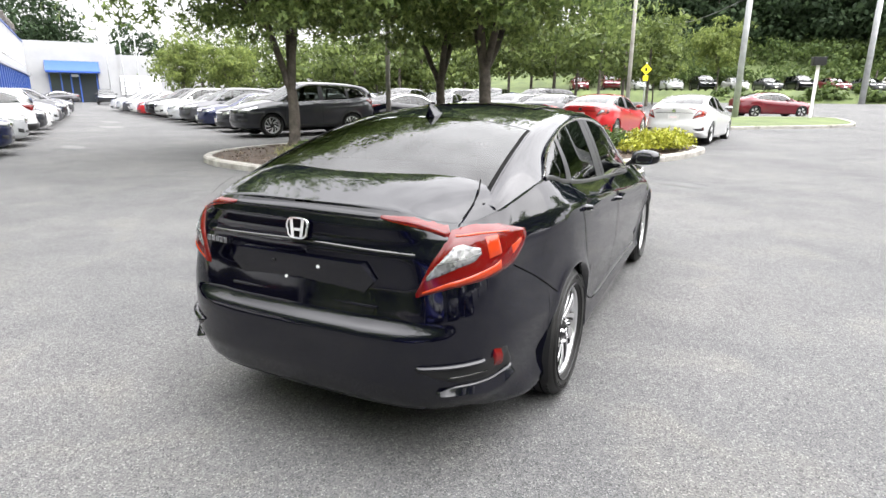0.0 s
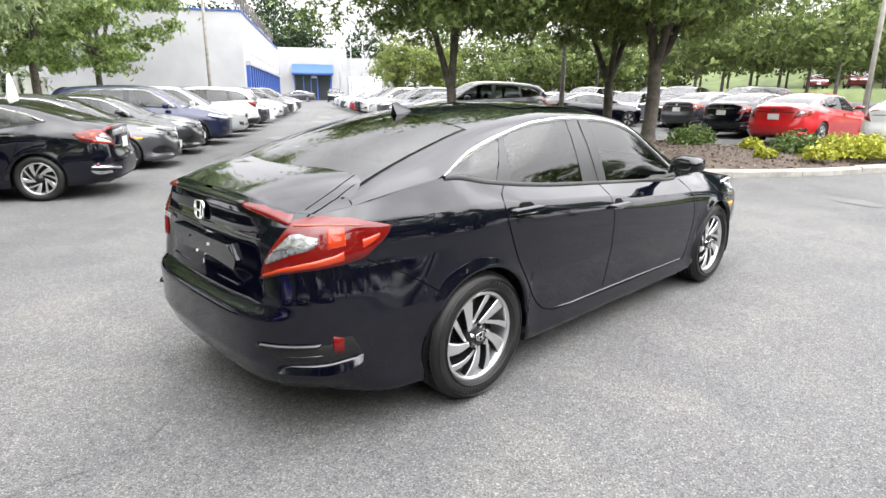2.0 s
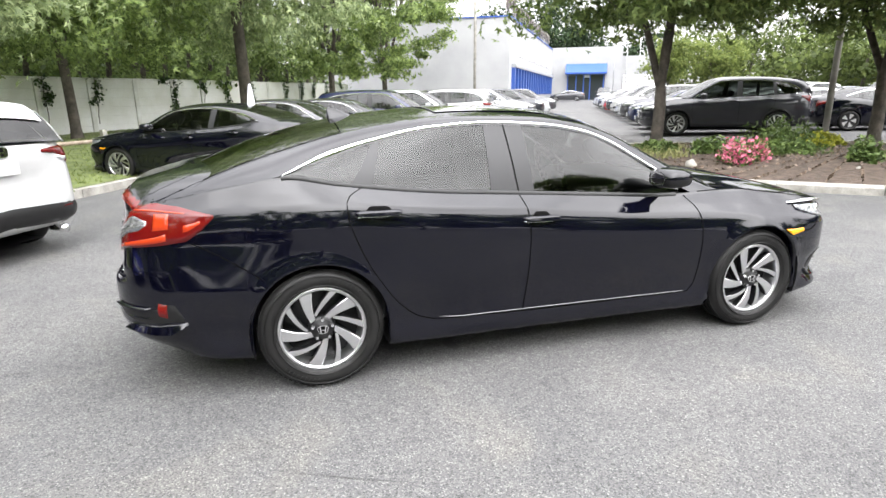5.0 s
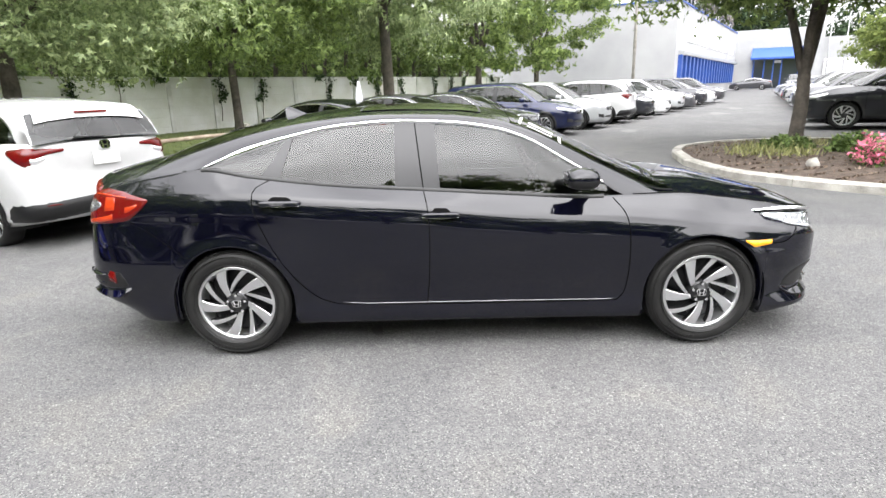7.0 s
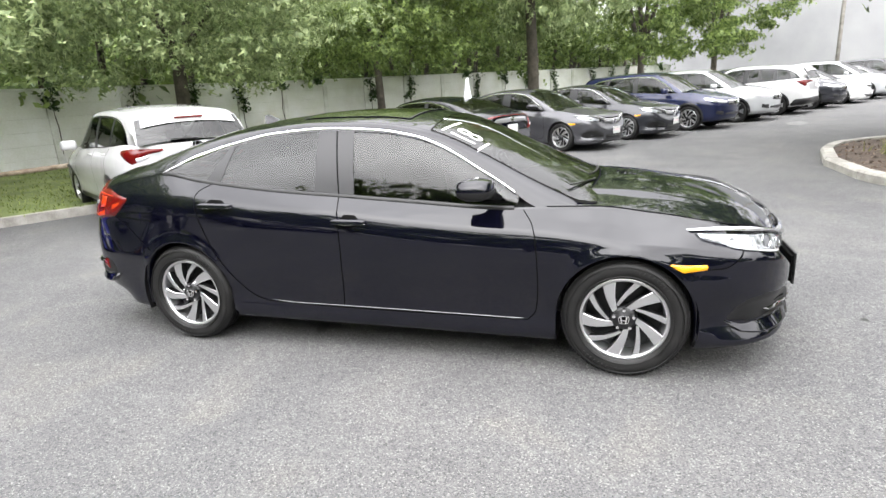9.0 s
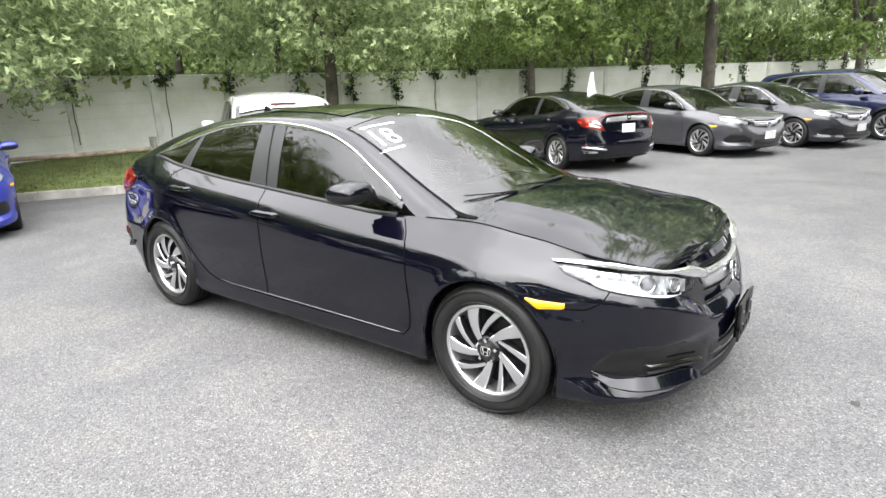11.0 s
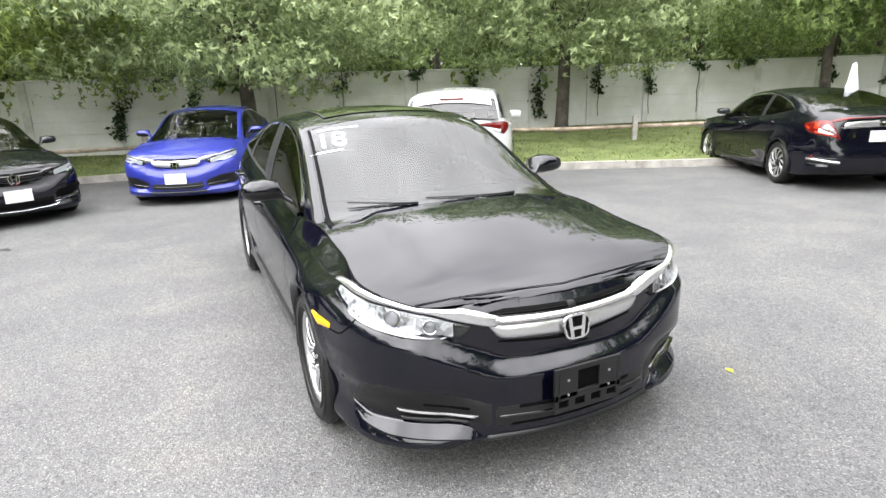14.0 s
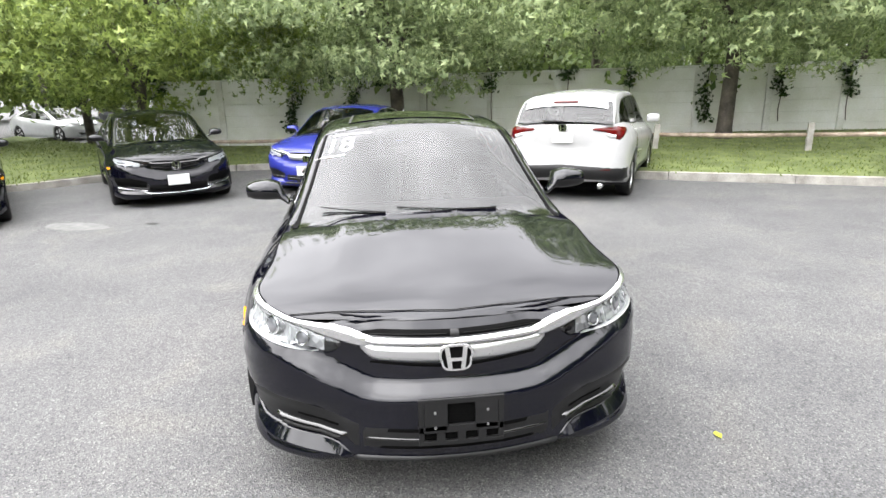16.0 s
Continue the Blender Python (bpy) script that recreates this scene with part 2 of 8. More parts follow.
M_SATIN = plain("satin_silver", (0.62, 0.62, 0.63), 0.3, 1.0)
M_SILLTRIM = plain("dull_sill_trim", (0.17, 0.17, 0.175), 0.3, 0.9)
M_TRIM = grain("black_trim", (0.003, 0.003, 0.0033), (0.006, 0.006, 0.0065), 30, 0.45, 0.05, fine=300, dist=0.002)
M_GLOSSTRIM = plain("gloss_black_trim", (0.0008, 0.0008, 0.001), 0.08, 0, 1.0)
M_REFLECTOR = plain("lamp_reflector", (0.72, 0.73, 0.74), 0.3, 0.5)
M_BRIGHT = plain("bright_satin_silver", (0.66, 0.66, 0.67), 0.24, 0.9)
M_GREYTRIM = plain("dark_grey_pillar", (0.02, 0.02, 0.022), 0.38, 0, 0.0, 0.5)
# near-black for seams; also the shade painted into slots and handle cups
M_GAP = plain("gap_and_recess_black", (0.0005, 0.0005, 0.0005), 0.8, spec=0.1)
M_RUBBER = grain("tyre_rubber", (0.007, 0.007, 0.0072), (0.016, 0.0155, 0.015), 9, 0.5, 0.3, fine=160, dist=0.002, spec=0.3)
M_RIM = plain("machined_alloy", (0.62, 0.62, 0.63), 0.33, 0.92)
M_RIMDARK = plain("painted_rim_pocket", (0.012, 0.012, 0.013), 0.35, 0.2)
M_RED = lamp_glass("red_lens", (0.11, 0.0035, 0.0035))
M_ORANGE = lamp_glass("orange_red_lens", (0.38, 0.034, 0.008))
M_AMBER = lamp_glass("amber_lens", (0.85, 0.36, 0.01))
M_PROJECTOR = plain("projector_glass", (0.16, 0.16, 0.17), 0.06, 0, 0.8)
M_PANEL = plain("satin_grey_panel", (0.6, 0.6, 0.61), 0.3, 0.9)
M_FACET = facets("faceted_lamp_bowl")
M_REVERSE = facets("clear_lamp_ribs", 75.0, 0.42)
M_WHITE = plain("white_plastic", (0.697, 0.697, 0.697), 0.45)
M_PLATE = grain("dealer_plate", (0.544, 0.544, 0.536), (0.64, 0.64, 0.624), 20, 0.4, 0.0)
M_PINKBAR = plain("faded_red_print", (0.82, 0.6, 0.62), 0.5)
M_SEAT = grain("black_cloth", (0.012, 0.012, 0.013), (0.032, 0.032, 0.034), 30, 0.9, 0.3, fine=300)
M_GRASS = grain("lawn_soil", (0.07, 0.091, 0.028), (0.154, 0.189, 0.063), 3, 0.95, 0.5)
M_MULCH = grain("mulch", (0.0352, 0.0256, 0.0192), (0.104, 0.0752, 0.0576), 9, 0.95, 1.0, fine=60, dist=0.03)
M_KERB = grain("kerb_concrete", (0.19, 0.18, 0.162), (0.40, 0.385, 0.35), 4, 0.9, 0.5, fine=60, dist=0.008)
M_WALL = grain("wall_concrete", (0.6559, 0.6559, 0.6067), (0.82, 0.82, 0.82), 1.2, 0.9, 0.3, fine=25, dist=0.01)
M_POST = grain("post_concrete", (0.5292, 0.5292, 0.4838), (0.82, 0.82, 0.82), 2.0, 0.9, 0.3, fine=30, dist=0.01)
M_WOODRAIL = grain("weathered_rail", (0.18, 0.135, 0.099), (0.468, 0.378, 0.306), 6, 0.9, 0.6, fine=50, dist=0.01)
M_BARK = grain("bark", (0.0432, 0.0372, 0.0324), (0.12, 0.1032, 0.0864), 5, 0.95, 1.0, fine=22, dist=0.04)
M_LEAF = foliage("maple_leaf", (0.08, 0.125, 0.04), (0.32, 0.41, 0.13), 0.45)
M_LEAF2 = foliage("pale_leaf", (0.15, 0.205, 0.09), (0.5, 0.58, 0.3), 0.4)
M_LEAFDARK = foliage("wood_leaf", (0.07, 0.11, 0.035), (0.3, 0.39, 0.13), 0.45)
M_FARLEAF = foliage("far_leaf", (0.04, 0.066, 0.02), (0.2, 0.27, 0.08), 0.35)
M_HILLLEAF = foliage("hill_leaf", (0.02, 0.033, 0.018), (0.05, 0.078, 0.036), 0.3, 0.08)
M_PARKLEAF = foliage("park_leaf", (0.045, 0.066, 0.02), (0.15, 0.19, 0.055), 0.4, 0.15)
M_IVY = foliage("ivy_leaf", (0.015, 0.035, 0.01), (0.06, 0.11, 0.025))
M_LIME = foliage("lime_leaf", (0.1, 0.15, 0.035), (0.38, 0.46, 0.13), 0.4)
M_YELLOWLEAF = foliage("lime_shrub_leaf", (0.19, 0.2, 0.02), (0.46, 0.47, 0.055))
M_SHRUB = foliage("shrub_leaf", (0.04, 0.072, 0.016), (0.16, 0.224, 0.064))
M_YOUNG = foliage("young_tree_leaf", (0.075, 0.105, 0.028), (0.25, 0.3, 0.085), 0.4, 0.15)
M_SLOPELEAF = foliage("slope_leaf", (0.035, 0.058, 0.018), (0.11, 0.15, 0.045), 0.3, 0.1)
M_SLOPE = grain("rough_slope_grass", (0.05, 0.07, 0.022), (0.1, 0.13, 0.04), 0.6, 0.95, 0.5)
M_TUFT = foliage("dry_tuft", (0.12, 0.13, 0.05), (0.30, 0.30, 0.12))
M_PINK = foliage("pink_petal", (0.55, 0.10, 0.2), (0.8, 0.32, 0.4))
M_BLADE = foliage("grass_blade", (0.09, 0.12, 0.03), (0.24, 0.29, 0.085), 0.3)
M_STUCCO = grain("white_stucco", (0.295, 0.299, 0.305), (0.36, 0.363, 0.368), 0.5, 0.85, 0.1)
M_BLUEPAINT = plain("blue_awning", (0.02, 0.075, 0.33), 0.5)
M_BLUEDARK = plain("blue_cladding", (0.02, 0.065, 0.27), 0.4)
M_DARKGLASS = plain("shop_glass", (0.03, 0.035, 0.04), 0.08, 0, 0.5)
M_STEEL = grain("galvanised_steel", (0.32, 0.328, 0.336), (0.448, 0.456, 0.464), 3, 0.45, 0.05, metal=0.5)
M_DARKSTEEL = grain("dark_steel_pole", (0.18, 0.17, 0.15), (0.32, 0.3, 0.27), 3, 0.6, 0.05)
M_YELLOW = plain("yellow_sign", (0.82, 0.72, 0.016), 0.4)
M_TARP = plain("white_tarp", (0.72, 0.74, 0.78), 0.6)
M_SIGNGREY = plain("faded_sign", (0.82, 0.82, 0.82), 0.7)
M_CHIP = foliage("bark_chip", (0.051, 0.0357, 0.0255), (0.238, 0.1785, 0.136), 0.0)
M_TAR = grain("tar_patch", (0.064, 0.064, 0.064), (0.096, 0.096, 0.0944), 9, 0.85, 0.3, fine=120, dist=0.004)
M_WORN = grain("worn_white_paint", (0.088, 0.088, 0.086), (0.145, 0.145, 0.14), 11, 0.85, 0.3, fine=140, dist=0.004)
M_STAIN = grain("oil_stain", (0.016, 0.016, 0.016), (0.04, 0.04, 0.04), 20, 0.5, 0.0)


# ---- building helpers ----
def obj(name, verts, faces, mat, parent=None, label="", smooth=False):
    me = bpy.data.meshes.new(name)
    me.from_pydata([tuple(map(float, v)) for v in verts], [], [tuple(map(int, f)) for f in faces])
    for m in mat if isinstance(mat, (list, tuple)) else [mat]:
        me.materials.append(m)
    if smooth:
        me.polygons.foreach_set("use_smooth", [True] * len(me.polygons))
    ob = new(name, me)
    if parent is not None:
        ob.parent = parent
    if label:
        ob["label"] = label
    return ob


def part(name, bm, mat, parent, label="", smooth=False):
    me = bpy.data.meshes.new(name)
    if smooth:
        for f in bm.faces:
            f.smooth = True
    bm.to_mesh(me)
    bm.free()
    me.materials.append(mat)
    ob = new(name, me)
    ob.parent = parent
    if label:
        ob["label"] = label
    return ob


def empty(name, m, label, category, group="", kind=""):
    e = new(name)
    e.empty_display_size = 0.2
    e.matrix_basis = m
    return tagged(e, label, category, group, kind)


def box_bm(bm, size, m=Matrix(), bevel=0.0):
    r = bmesh.ops.create_cube(bm, size=1.0, matrix=m @ Matrix.Diagonal((*size, 1)))
    if bevel:
        ed = list({e for v in r["verts"] for e in v.link_edges})
        bmesh.ops.bevel(bm, geom=ed, offset=bevel, segments=2, affect="EDGES", profile=0.6)
    return bm


def box(name, size, m, mat, parent=None, bevel=0.0, label="", smooth=False):
    bm = box_bm(bmesh.new(), size, m, bevel)
    return part(name, bm, mat, parent, label, smooth)


def tube(name, pts, radii, mat, parent=None, sides=8, label="", smooth=True, caps=True):
    pts = [Vector(p) for p in pts]
    if not hasattr(radii, "__len__"):
        radii = [radii] * len(pts)
    v, f = [], []
    for i, p in enumerate(pts):
        d = (pts[min(i + 1, len(pts) - 1)] - pts[max(i - 1, 0)]).normalized()
        a = d.orthogonal().normalized() if abs(d.z) > 0.95 else d.cross(Vector((0, 0, 1))).normalized()
        b = d.cross(a)
        for k in range(sides):
            w = 2 * math.pi * k / sides
            v.append(p + (a * math.cos(w) + b * math.sin(w)) * radii[i])
    for i in range(len(pts) - 1):
        for k in range(sides):
            q = (k + 1) % sides
            f.append((i * sides + k, i * sides + q, (i + 1) * sides + q, (i + 1) * sides + k))
    if caps:
        f.append(tuple(range(sides))[::-1])
        f.append(tuple((len(pts) - 1) * sides + k for k in range(sides)))
    return obj(name, v, f, mat, parent, label, smooth)


def grid_faces(nu, nv, flip=False):
    """Faces of a grid of nu columns by nv rows, vertex index i * nv + j."""
    f = []
    for i in range(nu - 1):
        for j in range(nv - 1):
            q = (i * nv + j, (i + 1) * nv + j, (i + 1) * nv + j + 1, i * nv + j + 1)
            f.append(q[::-1] if flip else q)
    return f


def pchip(pts, x):
    """Smooth monotone curve through pts, evaluated at x (array)."""
    p = np.array(sorted(pts), float)
    X, Yv = p[:, 0], p[:, 1]
    h, d = np.diff(X), np.diff(Yv) / np.diff(X)
    m = np.zeros(len(X))
    m[0], m[-1] = d[0], d[-1]
    for i in range(1, len(X) - 1):
        if d[i - 1] * d[i] > 0:
            w1, w2 = 2 * h[i] + h[i - 1], h[i] + 2 * h[i - 1]
            m[i] = (w1 + w2) / (w1 / d[i - 1] + w2 / d[i])
    x = np.asarray(x, float)
    xc = np.clip(x, X[0], X[-1])
    i = np.clip(np.searchsorted(X, xc) - 1, 0, len(X) - 2)
    t = (xc - X[i]) / h[i]
    return (1 + 2 * t) * (1 - t) ** 2 * Yv[i] + t * (1 - t) ** 2 * h[i] * m[i] + t * t * (3 - 2 * t) * Yv[i + 1] + t * t * (t - 1) * h[i] * m[i + 1]


def lift(x):
    """The lot's gentle fall along x; level round the middle."""
    x = np.asarray(x, float)
    return 0.014 * (np.clip(x - 2.5, 0, 60) + np.clip(x + 2.5, -12, 0))


# ---- ground, kerbs, lawn, wall ----
def build_ground():
    a = np.concatenate([np.linspace(-900, -60, 8), np.linspace(-50, 70, 61), np.linspace(80, 900, 8)])
    v = [(x, y, lift(x)) for x in a for y in a]
    g = obj("ground", v, grid_faces(len(a), len(a)), M_ASPHALT, smooth=True)
    return tagged(g, "light grey worn asphalt car park with fine cracks", "asphalt", kind="structure")


def resample(pts, step):
    p = np.array(pts, float)
    d = np.concatenate([[0], np.cumsum(np.linalg.norm(np.diff(p, axis=0), axis=1))])
    n = max(2, int(round(d[-1] / step)) + 1)
    s = np.linspace(0, d[-1], n)
    return np.stack([pchip(list(zip(d, p[:, 0])), s), pchip(list(zip(d, p[:, 1])), s)], 1)


def normals2(p, closed=False):
    if closed:
        t = np.roll(p, -1, 0) - np.roll(p, 1, 0)
    else:
        t = np.gradient(p, axis=0)
    t /= np.linalg.norm(t, axis=1)[:, None]
    return np.stack([-t[:, 1], t[:, 0]], 1)


def build_kerb(name, pts, label, step=1.25, width=0.18, height=0.13, closed=False, rng=None):
    """A run of concrete kerb stones with open joints. The soil lies to the left of the line's direction."""
    rng = rng or random.Random(3)
    host = empty(name, Matrix(), label, "kerb", kind="structure")
    p = resample(pts, step)
    for i in range(len(p) - 1):
        q = resample(np.array([p[max(i - 1, 0)], p[i], p[i + 1], p[min(i + 2, len(p) - 1)]]), step / 4) if 0 < i < len(p) - 2 else np.linspace(p[i], p[i + 1], 5)
        if 0 < i < len(p) - 2:
            a0 = int(np.argmin(np.linalg.norm(q - p[i], axis=1)))
            a1 = int(np.argmin(np.linalg.norm(q - p[i + 1], axis=1)))
            q = q[a0:a1 + 1]
        if len(q) < 2:
            continue
        d = np.linalg.norm(q[-1] - q[0])
        u = (q[-1] - q[0]) / d
        q = q.copy()
        q[0], q[-1] = q[0] + u * 0.006, q[-1] - u * 0.006
        n = normals2(q)
        dz = rng.uniform(-0.008, 0.008)
        prof = [(0, -0.1), (0.0, height - 0.03), (0.03, height), (width, height), (width, -0.1)]
        v = [(c[0] + m[0] * o, c[1] + m[1] * o, lift(c[0]) + z + (dz if z > 0 else 0)) for c, m in zip(q, n) for o, z in prof]
        f = grid_faces(len(q), 5, True) + [(0, 1, 2, 3, 4), tuple((len(q) - 1) * 5 + k for k in (4, 3, 2, 1, 0))]
        obj("kerb_stone", v, f, M_KERB, host)
    return host


KERB = [(-6.9, -12), (-7.1, -7.2), (-8.4, -6.2), (-9.4, -4.6), (-9.6, -2.2), (-9.0, -0.2), (-8.0, 1.3), (-5.75, 4.4), (-4.1, 7.2), (-2.6, 10.0), (4.0, 22.6), (10.5, 35.0)]
WALL = [(-13.0, -6.2), (-12.2, -2.0), (-11.75, 3.0), (-10.95, 8.0), (-9.3, 14.5), (-5.0, 21.5), (3.8, 37.5)]


def lawn_height(x, y):
    k = resample(KERB, 0.5)
    d = np.min(np.linalg.norm(k[None] - np.stack([x, y], -1)[:, None], axis=2), axis=1)
    return lift(x) + 0.10 + 0.32 * np.clip(d / 4.0, 0, 1) ** 0.8


def build_lawn():
    a, b = resample(KERB, 0.5), resample([(-20, -14)] + WALL, 0.5)
    n = len(a)
    b = resample(b, np.linalg.norm(np.diff(b, axis=0), axis=1).sum() / (n - 1))[:n]
    while len(b) < n:
        b = np.vstack([b, b[-1:]])
    rows = 9
    v = []
    na = normals2(a)
    for i in range(n):
        for j in range(rows):
            q = (a[i] + na[i] * 0.1) * (1 - j / (rows - 1)) + b[i] * (j / (rows - 1))
            v.append(q)
    v = np.array(v)
    z = lawn_height(v[:, 0], v[:, 1])
    g = obj("lawn", np.column_stack([v, z]), grid_faces(n, rows, True), M_GRASS, smooth=True)
    tagged(g, "mown green grass bank between kerb and wall", "lawn", kind="structure")
    # blades
    rng = np.random.default_rng(5)
    m = 26000
    i, t = rng.integers(0, n - 30, m), rng.random(m) ** 1.2
    q = (a[i] + na[i] * 0.2) * (1 - t)[:, None] + b[i] * t[:, None] + rng.normal(0, 0.2, (m, 2))
    q = q[(q[:, 0] < 2) & (q[:, 1] > -12)]
    m = len(q)
    z = lawn_height(q[:, 0], q[:, 1]) - 0.01
    blades("grass", q, z, 0.05, 0.014, rng, M_BLADE, "short green mown grass blades")


def blades(name, q, z, h, w, rng, mat, label):
    m = len(q)
    an, le = rng.random(m) * 6.283, rng.normal(0, 0.5, (m, 2)) * h
    hh = h * rng.uniform(0.6, 1.3, m)
    dx, dy = np.cos(an) * w, np.sin(an) * w
    v = np.empty((m, 3, 3))
    v[:, 0] = np.column_stack([q[:, 0] - dx, q[:, 1] - dy, z])
    v[:, 1] = np.column_stack([q[:, 0] + dx, q[:, 1] + dy, z])
    v[:, 2] = np.column_stack([q[:, 0] + le[:, 0], q[:, 1] + le[:, 1], z + hh])
    ob = fast_mesh(name, v.reshape(-1, 3), np.arange(3 * m).reshape(m, 3), mat)
    return tagged(ob, label, "grass", kind="stuff")


def fast_mesh(name, v, f, mat, smooth=False, parent=None):
    me = bpy.data.meshes.new(name)
    me.vertices.add(len(v))
    me.vertices.foreach_set("co", np.ascontiguousarray(v, dtype=np.float32).ravel())
    k = f.shape[1]
    me.loops.add(f.size)
    me.loops.foreach_set("vertex_index", np.ascontiguousarray(f, dtype=np.int32).ravel())
    me.polygons.add(len(f))
    me.polygons.foreach_set("loop_start", np.arange(0, f.size, k, dtype=np.int32))
    me.polygons.foreach_set("loop_total", np.full(len(f), k, dtype=np.int32))
    if smooth:
        me.polygons.foreach_set("use_smooth", np.ones(len(f), dtype=bool))
    me.update(calc_edges=True)
    me.validate()
    me.materials.append(mat)
    ob = new(name, me)
    if parent is not None:
        ob.parent = parent
    return ob


def build_wall():
    """Precast wall: posts with six boards between each two, capped."""
    host = empty("wall_concrete", Matrix(), "whitish stained precast concrete panel wall with posts", "wall", kind="structure")
    p = resample(WALL, 1.85)
    rng = random.Random(8)
    base = np.array([float(lawn_height(np.array([q[0]]), np.array([q[1]]))[0]) for q in p])
    for i, q in enumerate(p):
        d = p[min(i + 1, len(p) - 1)] - p[max(i - 1, 0)]
        an = math.atan2(d[1], d[0])
        top = 1.98 + 0.006 * q[1]
        box("post", (0.17, 0.19, top - base[i] + 0.3), pose(q[0], q[1], (top + base[i] - 0.3) / 2, 0, 0, math.degrees(an)), M_POST, host, 0.012)
        if i == len(p) - 1:
            break
        r = p[i + 1]
        mid, ln = (q + r) / 2, np.linalg.norm(r - q)
        bz = min(base[i], base[i + 1]) - 0.1
        k = 6
        hh = (top - 0.04 - bz) / k
        an = math.atan2(r[1] - q[1], r[0] - q[0])
        box("core", (ln - 0.16, 0.05, top - bz - 0.05), pose(mid[0], mid[1], (top + bz) / 2, 0, 0, math.degrees(an)), M_POST, host)
        for j in range(k):
            box("board", (ln - 0.15, 0.085 + rng.uniform(-0.004, 0.004), hh - 0.008), pose(mid[0], mid[1], bz + hh * (j + 0.5), 0, 0, math.degrees(an)), M_WALL, host, 0.008)
        box("coping", (ln - 0.13, 0.13, 0.05), pose(mid[0], mid[1], top - 0.01, 0, 0, math.degrees(an)), M_POST, host, 0.008)
    return p


def ivy(p, n, drop, rng):
    """A ragged tongue of ivy that hangs down the wall's face by a post."""
    d = np.array([np.cos(n), np.sin(n)])
    face = np.array([d[1], -d[0]])
    m = int(70 + 110 * drop)
    t = rng.random(m) ** 0.8
    wid = 0.07 + 0.16 * np.exp(-t * 5) + 0.05 * np.sin(t * 9 + p[1]) ** 2
    off = rng.normal(0, 1, m) * wid + 0.10 * np.sin(t * 5 + p[0])
    q = p[None] + d[None] * off[:, None] + face[None] * (0.11 + 0.08 * rng.random(m))[:, None]
    z = 2.04 + 0.006 * p[1] + 0.10 * rng.random(m) - t * drop
    return leaf_cards(np.column_stack([q, z]), 0.095, rng)


def leaf_cards(c, size, rng, droop=0.5, hang=False, out=None, lobes=1):
    """Folded leaves at the centres c, of one blade or several lobes; out: the way that each leaf faces by and large."""
    m = len(c)
    if out is not None:
        up = out + rng.normal(0, 0.55, (m, 3)) + np.array([0, 0, 0.35])
    else:
        up = rng.normal(0, 1, (m, 3)) * np.array([1, 1, 0.8]) if hang else rng.normal(0, 1, (m, 3)) + np.array([0, 0, 0.8])
    up /= np.linalg.norm(up, axis=1)[:, None]
    a = np.cross(up, rng.normal(0, 1, (m, 3)))
    a /= np.linalg.norm(a, axis=1)[:, None]
    a[:, 2] -= droop * 0.35
    a /= np.linalg.norm(a, axis=1)[:, None]
    b = np.cross(up, a)
    b /= np.linalg.norm(b, axis=1)[:, None]
    n = np.cross(a, b)
    s = (size * rng.uniform(0.6, 1.35, m))[:, None]
    if lobes == 1:
        v = np.empty((m, 4, 3))
        v[:, 0] = c - a * s * 0.5
        v[:, 1] = c + b * s * 0.34 + n * s * 0.12
        v[:, 2] = c + a * s * 0.7
        v[:, 3] = c - b * s * 0.34 + n * s * 0.12
        return v.reshape(-1, 3)
    # three pointed lobes that spring from one stalk
    v = np.empty((m, 3, 3, 3))
    base = c - a * s * 0.42
    for k, (w, ln) in enumerate(((0.0, 1.15), (0.9, 0.85), (-0.9, 0.85))):
        d, e = a * math.cos(w) + b * math.sin(w), b * math.cos(w) - a * math.sin(w)
        v[:, k, 0] = base + d * s * 0.12 + e * s * 0.20
        v[:, k, 1] = base + d * s * 0.12 - e * s * 0.20
        v[:, k, 2] = base + d * s * ln - n * s * 0.16
    return v.reshape(-1, 3)


def leaf_object(name, v, mat, parent=None, corners=4):
    return fast_mesh(name, v, np.arange(len(v)).reshape(-1, corners), mat, parent=parent)


